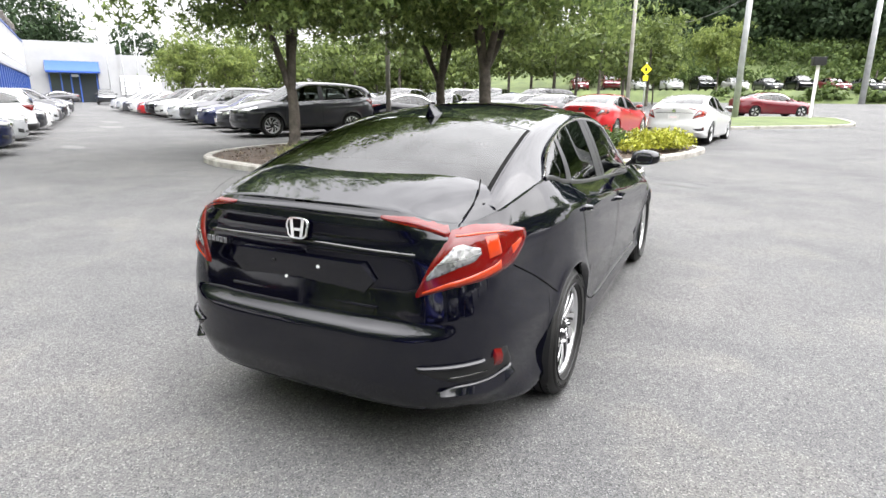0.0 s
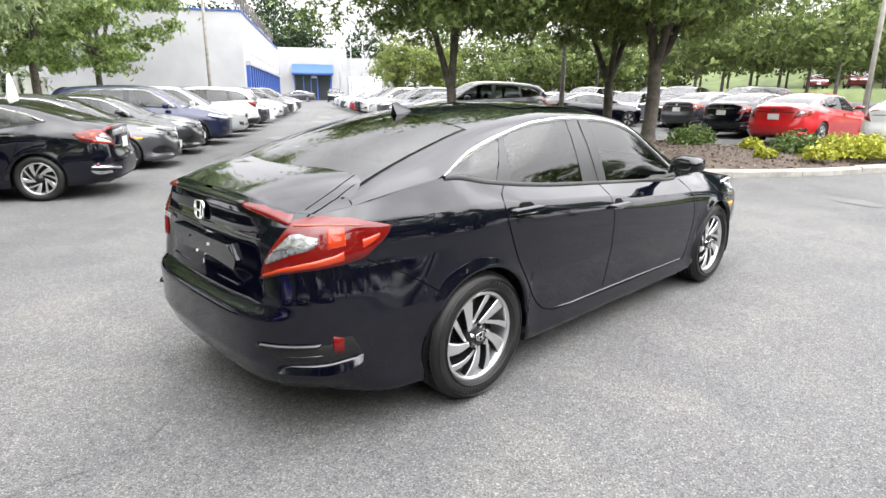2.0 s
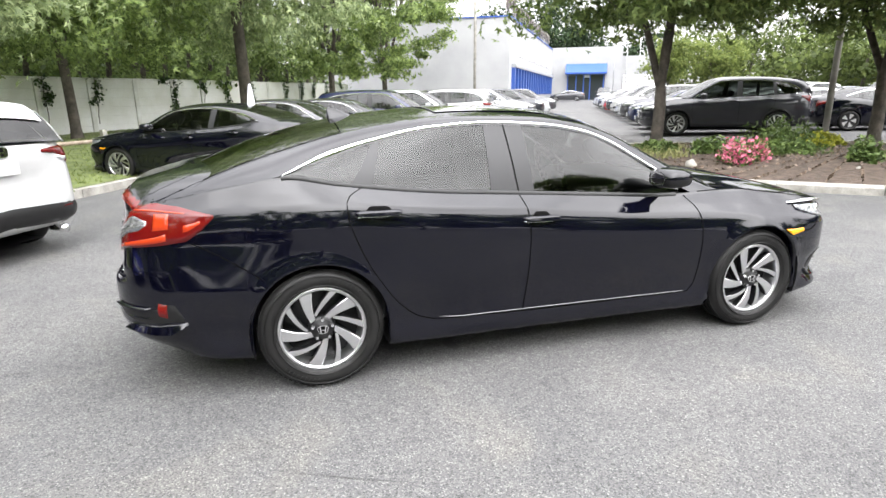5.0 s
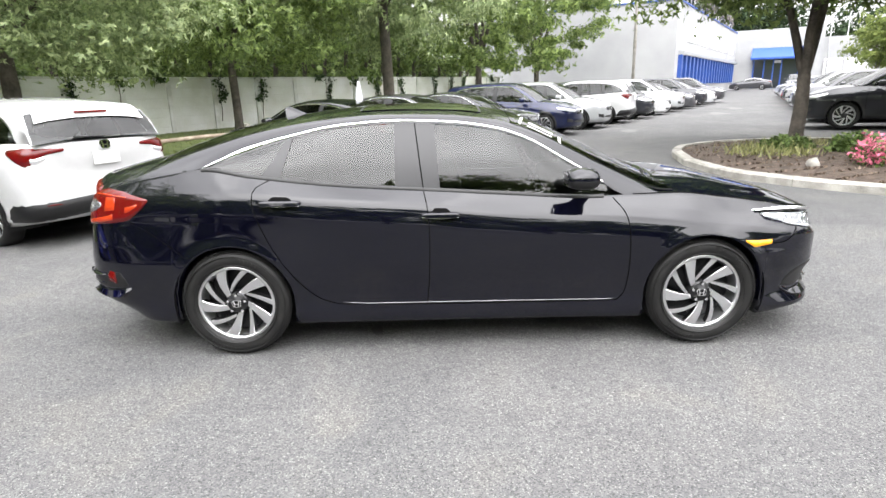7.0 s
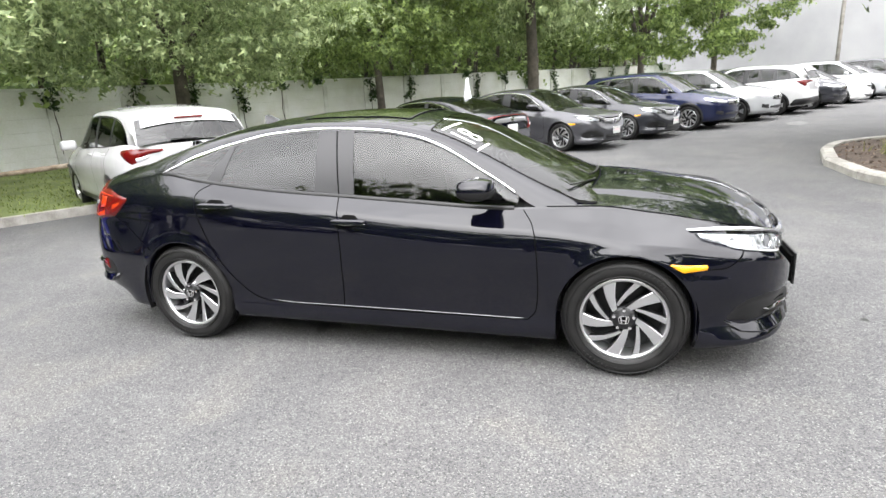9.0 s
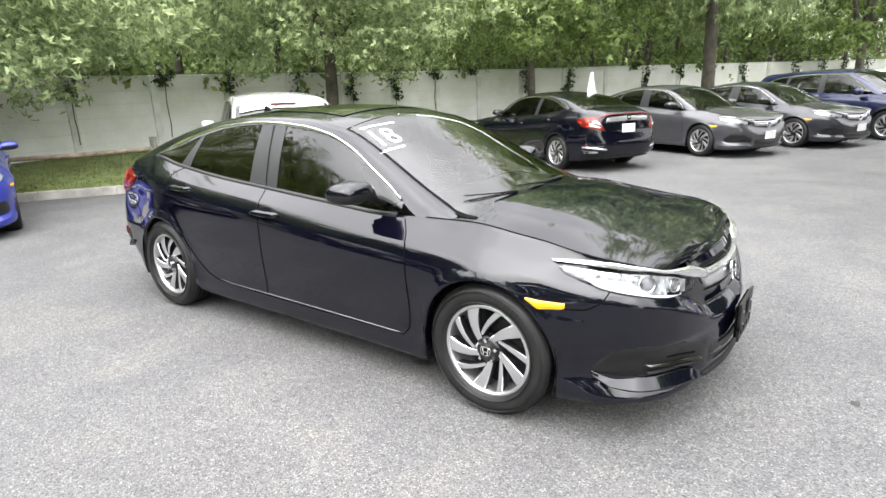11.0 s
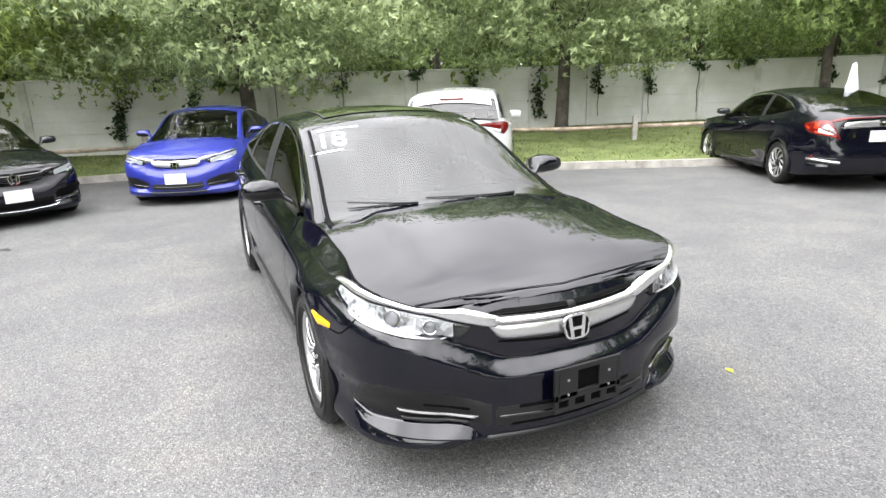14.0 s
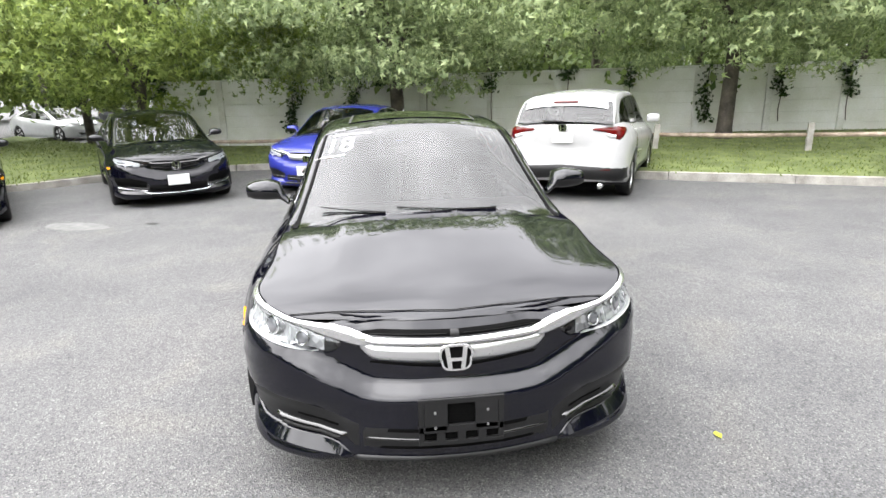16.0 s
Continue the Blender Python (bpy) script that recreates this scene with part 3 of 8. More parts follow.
def build_tree(m, label, height=9.0, crown=(3.6, 3.6, 3.2), crown_z=5.6, stem=1.6, girth=0.17, leaves=16000, leaf=0.15, seed=1, mat=None, fork=3, droop=0.5, clump=0.42, lo=-0.85):
    """A tree: forked tapered trunk and limbs, a crown of leaf clumps with gaps."""
    rng = np.random.default_rng(seed)
    tree = empty("tree", m, label, "tree")
    v, f = [], []

    def limb(a, b, r0, r1, bend, n=6):
        a, b = np.array(a, float), np.array(b, float)
        k0, sd = len(v), 7
        side = rng.normal(0, 1, 3) * bend
        for i in range(n):
            t = i / (n - 1)
            p = a + (b - a) * t + side * math.sin(math.pi * t)
            r = r0 + (r1 - r0) * t
            if r0 == girth and i == 0:
                r *= 1.5
            for k in range(sd):
                w = 6.2832 * k / sd
                v.append(p + np.array([math.cos(w), math.sin(w), 0]) * r)
        for i in range(n - 1):
            for k in range(sd):
                q = (k + 1) % sd
                f.append((k0 + i * sd + k, k0 + i * sd + q, k0 + (i + 1) * sd + q, k0 + (i + 1) * sd + k))
        return b

    top = limb((0, 0, -0.15), (rng.normal(0, 0.06), rng.normal(0, 0.06), stem), girth, girth * 0.8, 0.03)
    tips = []
    for i in range(fork):
        w = 6.283 * (i + rng.random() * 0.5) / fork
        e = np.array([math.cos(w) * crown[0] * 0.28, math.sin(w) * crown[1] * 0.28, crown_z - 0.2 + rng.random()])
        e = limb(top - np.array([0, 0, 0.1]), e, girth * 0.62, girth * 0.35, 0.12)
        for j in range(6):
            w2 = w + rng.normal(0, 0.9)
            g = np.array([math.cos(w2) * crown[0] * rng.uniform(0.5, 0.85), math.sin(w2) * crown[1] * rng.uniform(0.5, 0.85), crown_z + crown[2] * rng.uniform(-0.55, 0.75)])
            s = top + (e - top) * rng.uniform(0.35, 1.0)
            tips.append(limb(s, g, girth * 0.26, girth * 0.05, 0.18, 5))
    obj("trunk", v, f, M_BARK, tree, smooth=True)
    k = max(12, leaves // 110)
    c = rng.normal(0, 1, (k * 3, 3))
    c /= np.linalg.norm(c, axis=1)[:, None]
    c *= (rng.random(k * 3) ** 0.42)[:, None]
    c = c[c[:, 2] > lo][:k]
    c = c[(c[:, 2] < 0.05) | (rng.random(len(c)) < 0.4)]
    c = c * np.array(crown) * (1 + 0.18 * np.sin(c[:, :1] * 7 + seed) * np.cos(c[:, 1:2] * 6)) + np.array([0, 0, crown_z])
    c = np.vstack([c, np.array(tips)])
    per = leaves // (k + len(tips))
    d = rng.normal(0, 1, (per * len(c), 3)) * np.array([1, 1, 0.45])
    q = np.repeat(c, per, 0) + d * clump * np.repeat(rng.uniform(0.6, 1.35, len(c)), per)[:, None]
    leaf_object("crown", leaf_cards(q, leaf, rng, droop, True, d * np.array([0.7, 0.7, 1.3]), 3), mat or M_LEAF, tree, 3)
    return tree


# ---- cars ----
class Shape:
    """The curves of one kind of car, in metres: x ahead, y to the left, z up."""
    outline = [(-2.372, 0), (-2.366, -0.28), (-2.342, -0.48), (-2.285, -0.61), (-2.18, -0.72), (-2.07, -0.776), (-1.95, -0.812), (-1.8, -0.842), (-1.6, -0.872), (-1.35, -0.890), (-0.9, -0.887), (0, -0.882),
               (0.9, -0.886), (1.35, -0.895), (1.6, -0.884), (1.8, -0.848), (1.95, -0.785), (2.06, -0.69), (2.14, -0.55), (2.205, -0.33), (2.238, -0.13), (2.243, 0)]
    top = [(-2.4, 1.034), (-2.36, 1.032), (-2.32, 1.012), (-2.25, 0.99), (-2.15, 0.986), (-2.0, 1.006), (-1.9, 1.026), (-1.7, 1.06), (-1.48, 1.088), (-1.21, 1.042), (-0.71, 0.982), (-0.25, 0.948), (0.25, 0.912), (0.73, 0.882),
           (0.95, 0.885), (1.2, 0.885), (1.5, 0.852), (1.75, 0.818), (1.95, 0.793), (2.05, 0.772), (2.12, 0.748), (2.2, 0.738), (2.3, 0.735)]
    top_in = [(-2.4, 0.125), (-2.36, 0.125), (-2.3, 0.128), (-2.15, 0.12), (-1.95, 0.12), (-1.7, 0.135), (-1.48, 0.14), (-1.2, 0.132), (-0.7, 0.125), (0, 0.122), (0.7, 0.125), (0.95, 0.14), (1.2, 0.165), (1.5, 0.165), (1.75, 0.14), (1.95, 0.12), (2.1, 0.115), (2.2, 0.11), (2.3, 0.11)]
    crease_in = [(-2.4, 0.05), (-1.82, 0.052), (-1.5, 0.03), (-1.0, 0.004), (-0.8, 0.0), (1.3, 0.0), (1.7, 0.012), (2.3, 0.02)]
    crease = [(-2.3, 0.92), (-1.85, 0.94), (-1.5, 0.947), (-1.2, 0.945), (-0.89, 0.915), (-0.24, 0.862), (0.08, 0.825), (0.55, 0.785), (0.9, 0.765), (1.5, 0.70), (2.3, 0.62)]
    sill = [(-2.4, 0.24), (-2.2, 0.235), (-1.95, 0.205), (-1.65, 0.20), (-0.98, 0.19), (0.95, 0.18), (1.7, 0.17), (2.0, 0.155), (2.3, 0.17)]
    side_d = ((0.12, 0.10), (0.175, 0.038), (0.205, 0.026), (0.262, 0.025), (0.294, 0.0315), (0.302, 0.033), (0.36, 0.031), (0.46, 0.018), (0.555, 0.007))
    front_d = ((0.12, 0.20), (0.17, 0.09), (0.23, 0.008), (0.30, 0.004), (0.42, 0.004), (0.46, 0.0), (0.48, 0.008), (0.555, 0.060), (0.60, 0.062), (0.68, 0.066))
    rear_d = ((0.12, 0.28), (0.24, 0.11), (0.30, 0.04), (0.40, 0.0), (0.572, 0.0), (0.592, 0.004), (0.604, 0.018), (0.622, 0.056), (0.75, 0.075), (0.88, 0.078), (0.90, 0.088), (0.97, 0.088), (1.0, 0.098))
    nose_d = ((0.12, 0.20), (0.16, 0.08), (0.20, 0.004), (0.22, 0.0), (0.295, 0.046), (0.31, 0.05), (0.40, 0.030), (0.445, 0.004), (0.46, 0.0))
    shelf_d = ((0.455, 0.0), (0.468, 0.001), (0.478, 0.008), (0.525, 0.060), (0.60, 0.064), (0.68, 0.068))
    shelf = True
    corner_d = ((0.12, 0.28), (0.24, 0.11), (0.30, 0.04), (0.40, 0.0), (0.56, 0.0), (0.66, 0.006), (0.75, 0.022), (0.86, 0.045), (0.94, 0.075))
    spine_hood = [(0.8, 0.955), (1.2, 0.945), (1.45, 0.925), (1.7, 0.878), (1.95, 0.818), (2.08, 0.775), (2.2, 0.742), (2.3, 0.73)]
    spine_deck = [(-2.3, 1.03), (-2.24, 1.044), (-2.12, 1.076), (-1.98, 1.108), (-1.85, 1.125), (-1.6, 1.14)]
    spine = [(-2.0, 1.085), (-1.74, 1.188), (-1.45, 1.275), (-1.2, 1.33), (-0.8, 1.382), (-0.4, 1.402), (-0.1, 1.395), (0.26, 1.35), (0.6, 1.215), (0.9, 1.075), (1.22, 0.925)]
    rail_y = [(-1.95, 0.665), (-1.7, 0.642), (-1.45, 0.617), (-1.2, 0.594), (-0.9, 0.578), (-0.5, 0.572), (-0.1, 0.577), (0.2, 0.592), (0.4, 0.612), (0.6, 0.638), (0.8, 0.668), (1.0, 0.70), (1.1, 0.715)]
    rail_z = [(-1.95, 1.03), (-1.7, 1.125), (-1.45, 1.20), (-1.2, 1.265), (-0.9, 1.318), (-0.5, 1.348), (-0.1, 1.338), (0.2, 1.298), (0.4, 1.232), (0.6, 1.135), (0.8, 1.03), (1.0, 0.935), (1.1, 0.89)]
    win_y = [(-1.5, 0.735), (-1.25, 0.672), (-1.04, 0.644), (-0.71, 0.62), (-0.38, 0.612), (-0.06, 0.616), (0.2, 0.630), (0.36, 0.645), (0.59, 0.682), (0.71, 0.705), (0.88, 0.755)]
    win_z = [(-1.5, 1.09), (-1.25, 1.176), (-1.04, 1.236), (-0.71, 1.298), (-0.38, 1.316), (-0.06, 1.30), (0.2, 1.258), (0.36, 1.20), (0.59, 1.07), (0.71, 1.0), (0.88, 0.884)]
    win = (-1.5, 0.88)
    axle_f, axle_r, wheel_r, arch_r, wheel_y = 1.35, -1.35, 0.318, 0.345, 0.765
    roof_x = (-1.17, 0.27)
    glass_x = (-1.97, 1.20)
    panes = (((-1.47, -1.16), (-1.47, -1.02)), ((-1.06, -0.40), (-0.99, -0.40)), ((-0.155, 0.80), (-0.185, 0.80)))


def curve_table(o, n):
    """Points, outward normals and arc lengths along a plan outline."""
    p = np.array(o, float)
    d = np.concatenate([[0], np.cumsum(np.linalg.norm(np.diff(p, axis=0), axis=1))])
    s = np.linspace(0, d[-1], n)
    x, y = pchip(list(zip(d, p[:, 0])), s), pchip(list(zip(d, p[:, 1])), s)
    t = np.stack([np.gradient(x), np.gradient(y)], 1)
    for _ in range(3):
        t[1:-1] = (t[:-2] + t[1:-1] * 2 + t[2:]) / 4
    t[0], t[-1] = (0, -1), (0, 1)
    t /= np.linalg.norm(t, axis=1)[:, None]
    return s, np.stack([x, y], 1), np.stack([t[:, 1], -t[:, 0]], 1)


class Body:
    """Evaluates a Shape's skin."""

    def __init__(self, sh):
        self.sh = sh
        self.s, self.p, self.n = curve_table(sh.outline, 900)
        x = self.p[:, 0]
        fr, re = sh.outline[-1][0], sh.outline[0][0]
        self.wf = np.clip((x - (fr - 0.62)) / 0.42, 0, 1)
        self.wr = np.clip(((re + 0.55) - x) / 0.40, 0, 1)
        self.wf, self.wr = (w * w * (3 - 2 * w) for w in (self.wf, self.wr))

    def s_at(self, x=None, y=None, front=True):
        """Arc length where the outline has that x (its flank) or that -y (its nose or tail)."""
        if x is not None:
            return float(np.interp(x, self.p[:, 0], self.s))
        half = len(self.s) // 2
        if front:
            return float(np.interp(-abs(y), self.p[half:, 1], self.s[half:]))
        return float(np.interp(abs(y), -self.p[:half, 1], self.s[:half]))

    def at(self, s):
        return [np.interp(s, self.s, k) for k in (self.p[:, 0], self.p[:, 1], self.n[:, 0], self.n[:, 1], self.wf, self.wr)]

    def top_of(self, s):
        x = self.at(s)[0]
        return pchip(self.sh.top, x)

    def depth(self, s, z):
        """How far the skin lies inside the outline."""
        s, z = np.broadcast_arrays(np.asarray(s, float), np.asarray(z, float))
        x, yo, _, _, wf, wr = self.at(s)
        sh = self.sh
        wc = np.clip((np.abs(yo) - 0.46) / 0.2, 0, 1)
        zt, ti, zc = pchip(sh.top, x), pchip(sh.top_in, x), pchip(sh.crease, x)
        ci = pchip(sh.crease_in, x)
        out = np.zeros(s.shape)
        wn = np.clip((np.abs(yo) - 0.37) / 0.16, 0, 1)
        rise = np.interp(np.abs(yo), [0.32, 0.62, 0.8], [0.0, 0.135, 0.19])
        flat = [a.ravel() for a in (s, z, zt, ti, zc, wf, wr, wc, ci, wn, rise)]
        res = np.empty(flat[0].shape)
        for i, (_, zz, t, d, c, f, r, k5, q, k6, up) in enumerate(zip(*flat)):
            c = min(c, t - 0.03)
            # below the shoulder line the door rolls out to its widest part, then tucks in towards the sill
            kz = np.maximum.accumulate([k for k, _ in sh.side_d] + [c - 0.15, c - 0.10, c - 0.055, c - 0.012, c + 0.008, (c + t) / 2, t])
            kd = [k for _, k in sh.side_d] + [q + 0.002, q + 0.004, q + 0.011, q + 0.023, q + 0.029, q + 0.029 + 0.44 * max(0.0, d - q - 0.029), d]
            a = float(np.mean(np.interp((zz - 0.008, zz - 0.003, zz + 0.003, zz + 0.008), kz, kd)))
            b = np.interp(zz, [k for k, _ in sh.front_d] + [t], [k for _, k in sh.front_d] + [max(d, 0.08)]) if f > 0 else 0
            if f > 0 and sh.shelf and zz > 0.455:
                b = np.interp(zz, [k + up for k, _ in sh.shelf_d] + [max(t, 0.69 + up)], [k for _, k in sh.shelf_d] + [max(d, 0.08)])
            elif f > 0 and k6 > 0:
                b = b * (1 - k6) + k6 * np.interp(zz, [k for k, _ in sh.nose_d] + [t], [k for _, k in sh.nose_d] + [max(d, 0.08)])
            e = np.interp(zz, [k for k, _ in sh.rear_d] + [t], [k for _, k in sh.rear_d] + [d]) if r > 0 else 0
            if r > 0 and k5 > 0:
                e = e * (1 - k5) + k5 * np.interp(zz, [k for k, _ in sh.corner_d] + [t], [k for _, k in sh.corner_d] + [d])
            res[i] = a * (1 - f) * (1 - r) + b * f + e * r
        # rolled lips round the wheel openings
        res = res.reshape(s.shape)
        for ax in (sh.axle_f, sh.axle_r):
            rad = np.hypot(x - ax, z - sh.wheel_r)
            res = res - 0.011 * np.exp(-((rad - sh.arch_r) / 0.045) ** 2) * (1 - wf) * (1 - wr) * (z > 0.22)
        return res

    def skin(self, s, z, off=0.0):
        s, z = np.broadcast_arrays(np.asarray(s, float), np.asarray(z, float))
        x, y, nx, ny, _, _ = self.at(s)
        d = self.depth(s, z) - off
        return np.stack([x - nx * d, y - ny * d, z], -1)

    def edge(self, s):
        """The upper edge of the flank."""
        return self.skin(s, self.top_of(s))

    def edge_x(self, x):
        """The upper edge at a given x."""
        e = self.edge(np.linspace(self.s[0], self.s[-1], 400))
        o = np.argsort(e[:, 0])
        return np.interp(x, e[o, 0], e[o, 1]), np.interp(x, e[o, 0], e[o, 2])

    def hood(self, x, f):
        """Height of the bonnet: a flat raised middle between two soft ridges, falling to the wings."""
        xs = np.linspace(0.6, 2.4, 361)
        zs = np.convolve(np.pad(self.edge_x(xs)[1], 12, mode="edge"), np.ones(25) / 25, "valid")
        ze = np.interp(x, xs, zs)
        f = np.abs(f)
        r = np.clip((0.74 - f - 0.05 * np.clip(x - 1.2, 0, 1)) / 0.15, 0, 1)
        amp = 0.013 * np.clip((2.0 - x) / 0.55, 0, 1)
        rise = np.maximum(pchip(self.sh.spine_hood, x.ravel()).reshape(x.shape), ze) - ze
        end = self.edge(np.linspace(self.s[-1] * 0.9, self.s[-1], 40))[:, 0].max()
        rise = rise * np.sqrt(np.clip((end - x) / 0.09, 0, 1))
        return ze + np.maximum(rise - amp, 0) * (1 - f ** 2.2) + amp * r * r * (3 - 2 * r)

    def low_edge(self, x):
        sh = self.sh
        z = pchip(sh.sill, x)
        for a in (sh.axle_f, sh.axle_r):
            dx = np.abs(x - a)
            z = np.where(dx < sh.arch_r, sh.wheel_r + 0.005 + np.sqrt(np.maximum(sh.arch_r ** 2 - dx ** 2, 0)), z)
        return z

    def roof(self, x, f, off=0.0):
        """The skin above the rails; f from -1 (right rail) to 1 (left rail)."""
        sh = self.sh
        yr, zr, c = pchip(sh.rail_y, x), pchip(sh.rail_z, x), pchip(sh.spine, x)
        return np.stack([x + 0 * f, yr * f, zr + (c - zr) * (1 - np.abs(f) ** 2.3) + off], -1)

    def flank(self, x, v, off=0.0):
        """The side window's plane between belt (v = 0) and window top (1), right-hand side."""
        sh = self.sh
        yb, zb = self.edge_x(x)
        yw, zw = -pchip(sh.win_y, x), pchip(sh.win_z, x)
        bow = 0.012 * np.sin(np.pi * np.clip(v, 0, 1))
        return np.stack([x + 0 * v, yb + (yw - yb) * v - bow - off, zb + (zw - zb) * v], -1)


def both(v):
    """Mirror a point array to the left-hand side."""
    m = v.copy()
    m[..., 1] *= -1
    return m


def skin_obj(name, g, mat, parent, label="", flip=False, thick=0.0):
    """A mesh from a grid g[i, j]; thick adds a rim turned inwards."""
    nu, nv = g.shape[:2]
    v = g.reshape(-1, 3)
    f = np.array(grid_faces(nu, nv, flip))
    ob = fast_mesh(name, v, f, mat, True, parent)
    if label:
        ob["label"] = label
    return ob


def two_sides(name, g, mat, parent, label="", flip=False):
    return [skin_obj(name, g, mat, parent, label, flip), skin_obj(name, both(g), mat, parent, label, not flip)]


def patch(b, s0, s1, lo, hi, off=0.004, ns=14, nz=6, foot=None):
    """A raised patch on the skin between the curves lo(s) and hi(s), s as a fraction 0..1; its rim drops into the skin."""
    t = np.linspace(0, 1, ns)
    s = s0 + (s1 - s0) * t
    zl, zh = np.array([lo(a) for a in t]), np.array([hi(a) for a in t])
    w = np.linspace(0, 1, nz)
    S = np.repeat(s[:, None], nz, 1)
    Z = zl[:, None] + (zh - zl)[:, None] * w[None]
    if foot is not None:
        off = foot + (off - foot) * np.clip((w - 1 / nz) / (1 - 2 / nz), 0, 1)[None] + 0 * S
    g = b.skin(S, Z, off)
    if s0 > b.s[0] + 1e-6:
        g[0] = b.skin(S[0], Z[0], -0.004)
    if s1 < b.s[-1] - 1e-6:
        g[-1] = b.skin(S[-1], Z[-1], -0.004)
    g[:, 0], g[:, -1] = b.skin(S[:, 0], Z[:, 0], -0.004), b.skin(S[:, -1], Z[:, -1], -0.004)
    return g


def lay_patch(name, b, s0, s1, g, mat, car, label=""):
    """One mesh right across where the patch reaches the car's middle, else one for each side."""
    if s0 <= b.s[0] + 1e-6:
        return [skin_obj(name, np.concatenate([both(g)[::-1], g[1:]]), mat, car, label)]
    if s1 >= b.s[-1] - 1e-6:
        return [skin_obj(name, np.concatenate([g, both(g)[::-1][1:]]), mat, car, label)]
    return two_sides(name, g, mat, car, label)


def lin(a, b):
    return lambda t: a + (b - a) * t


def poly(*pts):
    return lambda t: float(np.interp(t, [p[0] for p in pts], [p[1] for p in pts]))


def lathe(profile, n=40, mat=None, name="", parent=None, label="", smooth=True):
    """Turns (r, y) round the y axis."""
    v, f = [], []
    k = len(profile)
    for i in range(n):
        w = 6.28318 * i / n
        v += [(r * math.cos(w), y, r * math.sin(w)) for r, y in profile]
    for i in range(n):
        q = (i + 1) % n
        f += [(i * k + j, i * k + j + 1, q * k + j + 1, q * k + j) for j in range(k - 1)]
    return obj(name, v, f, mat, parent, label, smooth)


def build_wheel(car, m, r=0.318, w=0.212, fine=True, spokes=10, twist=0.42, rim_r=0.222, label=""):
    """Outer face towards -y."""
    wheel = new("wheel")
    wheel.empty_display_size, wheel.parent, wheel.matrix_basis = 0.1, car, m
    h = w / 2
    n = 56 if fine else 24
    lathe([(rim_r, -h + 0.02), (rim_r + 0.012, -h + 0.004), (rim_r + 0.03, -h), (r - 0.045, -h - 0.006), (r - 0.02, -h + 0.008), (r - 0.004, -h + 0.028), (r, -h + 0.05), (r, h - 0.05), (r - 0.02, h - 0.008), (rim_r, h)], n, M_RUBBER, "tyre", wheel)
    lathe([(rim_r + 0.002, -h + 0.018), (rim_r - 0.008, -h + 0.012), (rim_r - 0.016, -h + 0.022), (rim_r - 0.024, -h + 0.07), (rim_r - 0.03, h - 0.02)], n, M_RIM, "rim", wheel)
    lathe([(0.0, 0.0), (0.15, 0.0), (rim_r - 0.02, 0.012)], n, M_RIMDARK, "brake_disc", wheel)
    cy = -h + 0.03
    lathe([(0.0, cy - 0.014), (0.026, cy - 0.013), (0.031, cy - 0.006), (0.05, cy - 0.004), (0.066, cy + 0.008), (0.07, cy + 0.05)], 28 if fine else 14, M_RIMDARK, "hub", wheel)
    if fine:
        # treads
        for k in range(3):
            lathe([(r + 0.0006, -0.045 + k * 0.04), (r + 0.0006, -0.037 + k * 0.04)], n, M_GAP, "tread_groove", wheel)
        for ra, rb, dy in ((r - 0.030, r - 0.027, 0.0042), (rim_r + 0.016, rim_r + 0.020, 0.0025)):
            lathe([(ra, -h + 0.002), (ra + 0.001, -h - dy - 0.003), (rb - 0.001, -h - dy - 0.003), (rb, -h + 0.006)], n, M_RUBBER, "sidewall_ring", wheel)
        # raised lettering as plain bars, and shoulder blocks
        mark = box_bm(bmesh.new(), (0.009, 0.004, 0.017))
        first = part("sidewall_mark", mark, M_RUBBER, wheel, "raised plain bar on the sidewall")
        for k in range(18):
            w = (0.7 if k < 9 else 3.9) + k % 9 * 0.085
            o = first if k == 0 else new("sidewall_mark", first.data)
            o.parent = wheel
            o.matrix_basis = pose((r - 0.047) * math.cos(w), -h - 0.0065, (r - 0.047) * math.sin(w), 0, -math.degrees(w) + 90, 0)
        bm = bmesh.new()
        for k in range(64):
            w = 6.28318 * k / 64
            box_bm(bm, (0.021, 0.034, 0.0035), pose((r - 0.0015) * math.cos(w), -h + 0.044, (r - 0.0015) * math.sin(w), 0, -math.degrees(w) + 90, 0) @ pose(0, 0, 0, 0, 0, 14))
        part("tread_block", bm, M_RUBBER, wheel)
    for i in range(spokes):
        wide = i % 2 == 0
        a0 = 6.28318 * (i // 2) / (spokes // 2) + 2.46
        q0, q1 = ((0.056, a0), (rim_r - 0.012, a0 - 0.52)) if wide else ((0.078, a0 - 0.44), (rim_r - 0.012, a0 - 1.22))
        p0, p1 = (Vector((r * math.cos(w), r * math.sin(w))) for r, w in (q0, q1))
        side = Vector((-(p1 - p0).y, (p1 - p0).x)).normalized()
        w0, w1 = (0.014, 0.034) if wide else (0.008, 0.0165)
        v, f = [], []
        st = 5
        for k in range(st):
            t = k / (st - 1)
            c, hw = p0 + (p1 - p0) * t + side * 0.008 * math.sin(math.pi * t), w0 + (w1 - w0) * t ** 1.1
            dep = cy + 0.006 - 0.014 * math.sin(t * 2.5)
            for q, d in ((-hw, dep + 0.004), (-hw * 0.86, dep), (hw * 0.86, dep), (hw, dep + 0.004), (hw * 0.9, dep + 0.045), (-hw * 0.9, dep + 0.045)):
                e = c + side * q
                v.append((e.x, d, e.y))
        for k in range(st - 1):
            for q in range(6):
                z = (q + 1) % 6
                f.append((k * 6 + q, k * 6 + z, (k + 1) * 6 + z, (k + 1) * 6 + q))
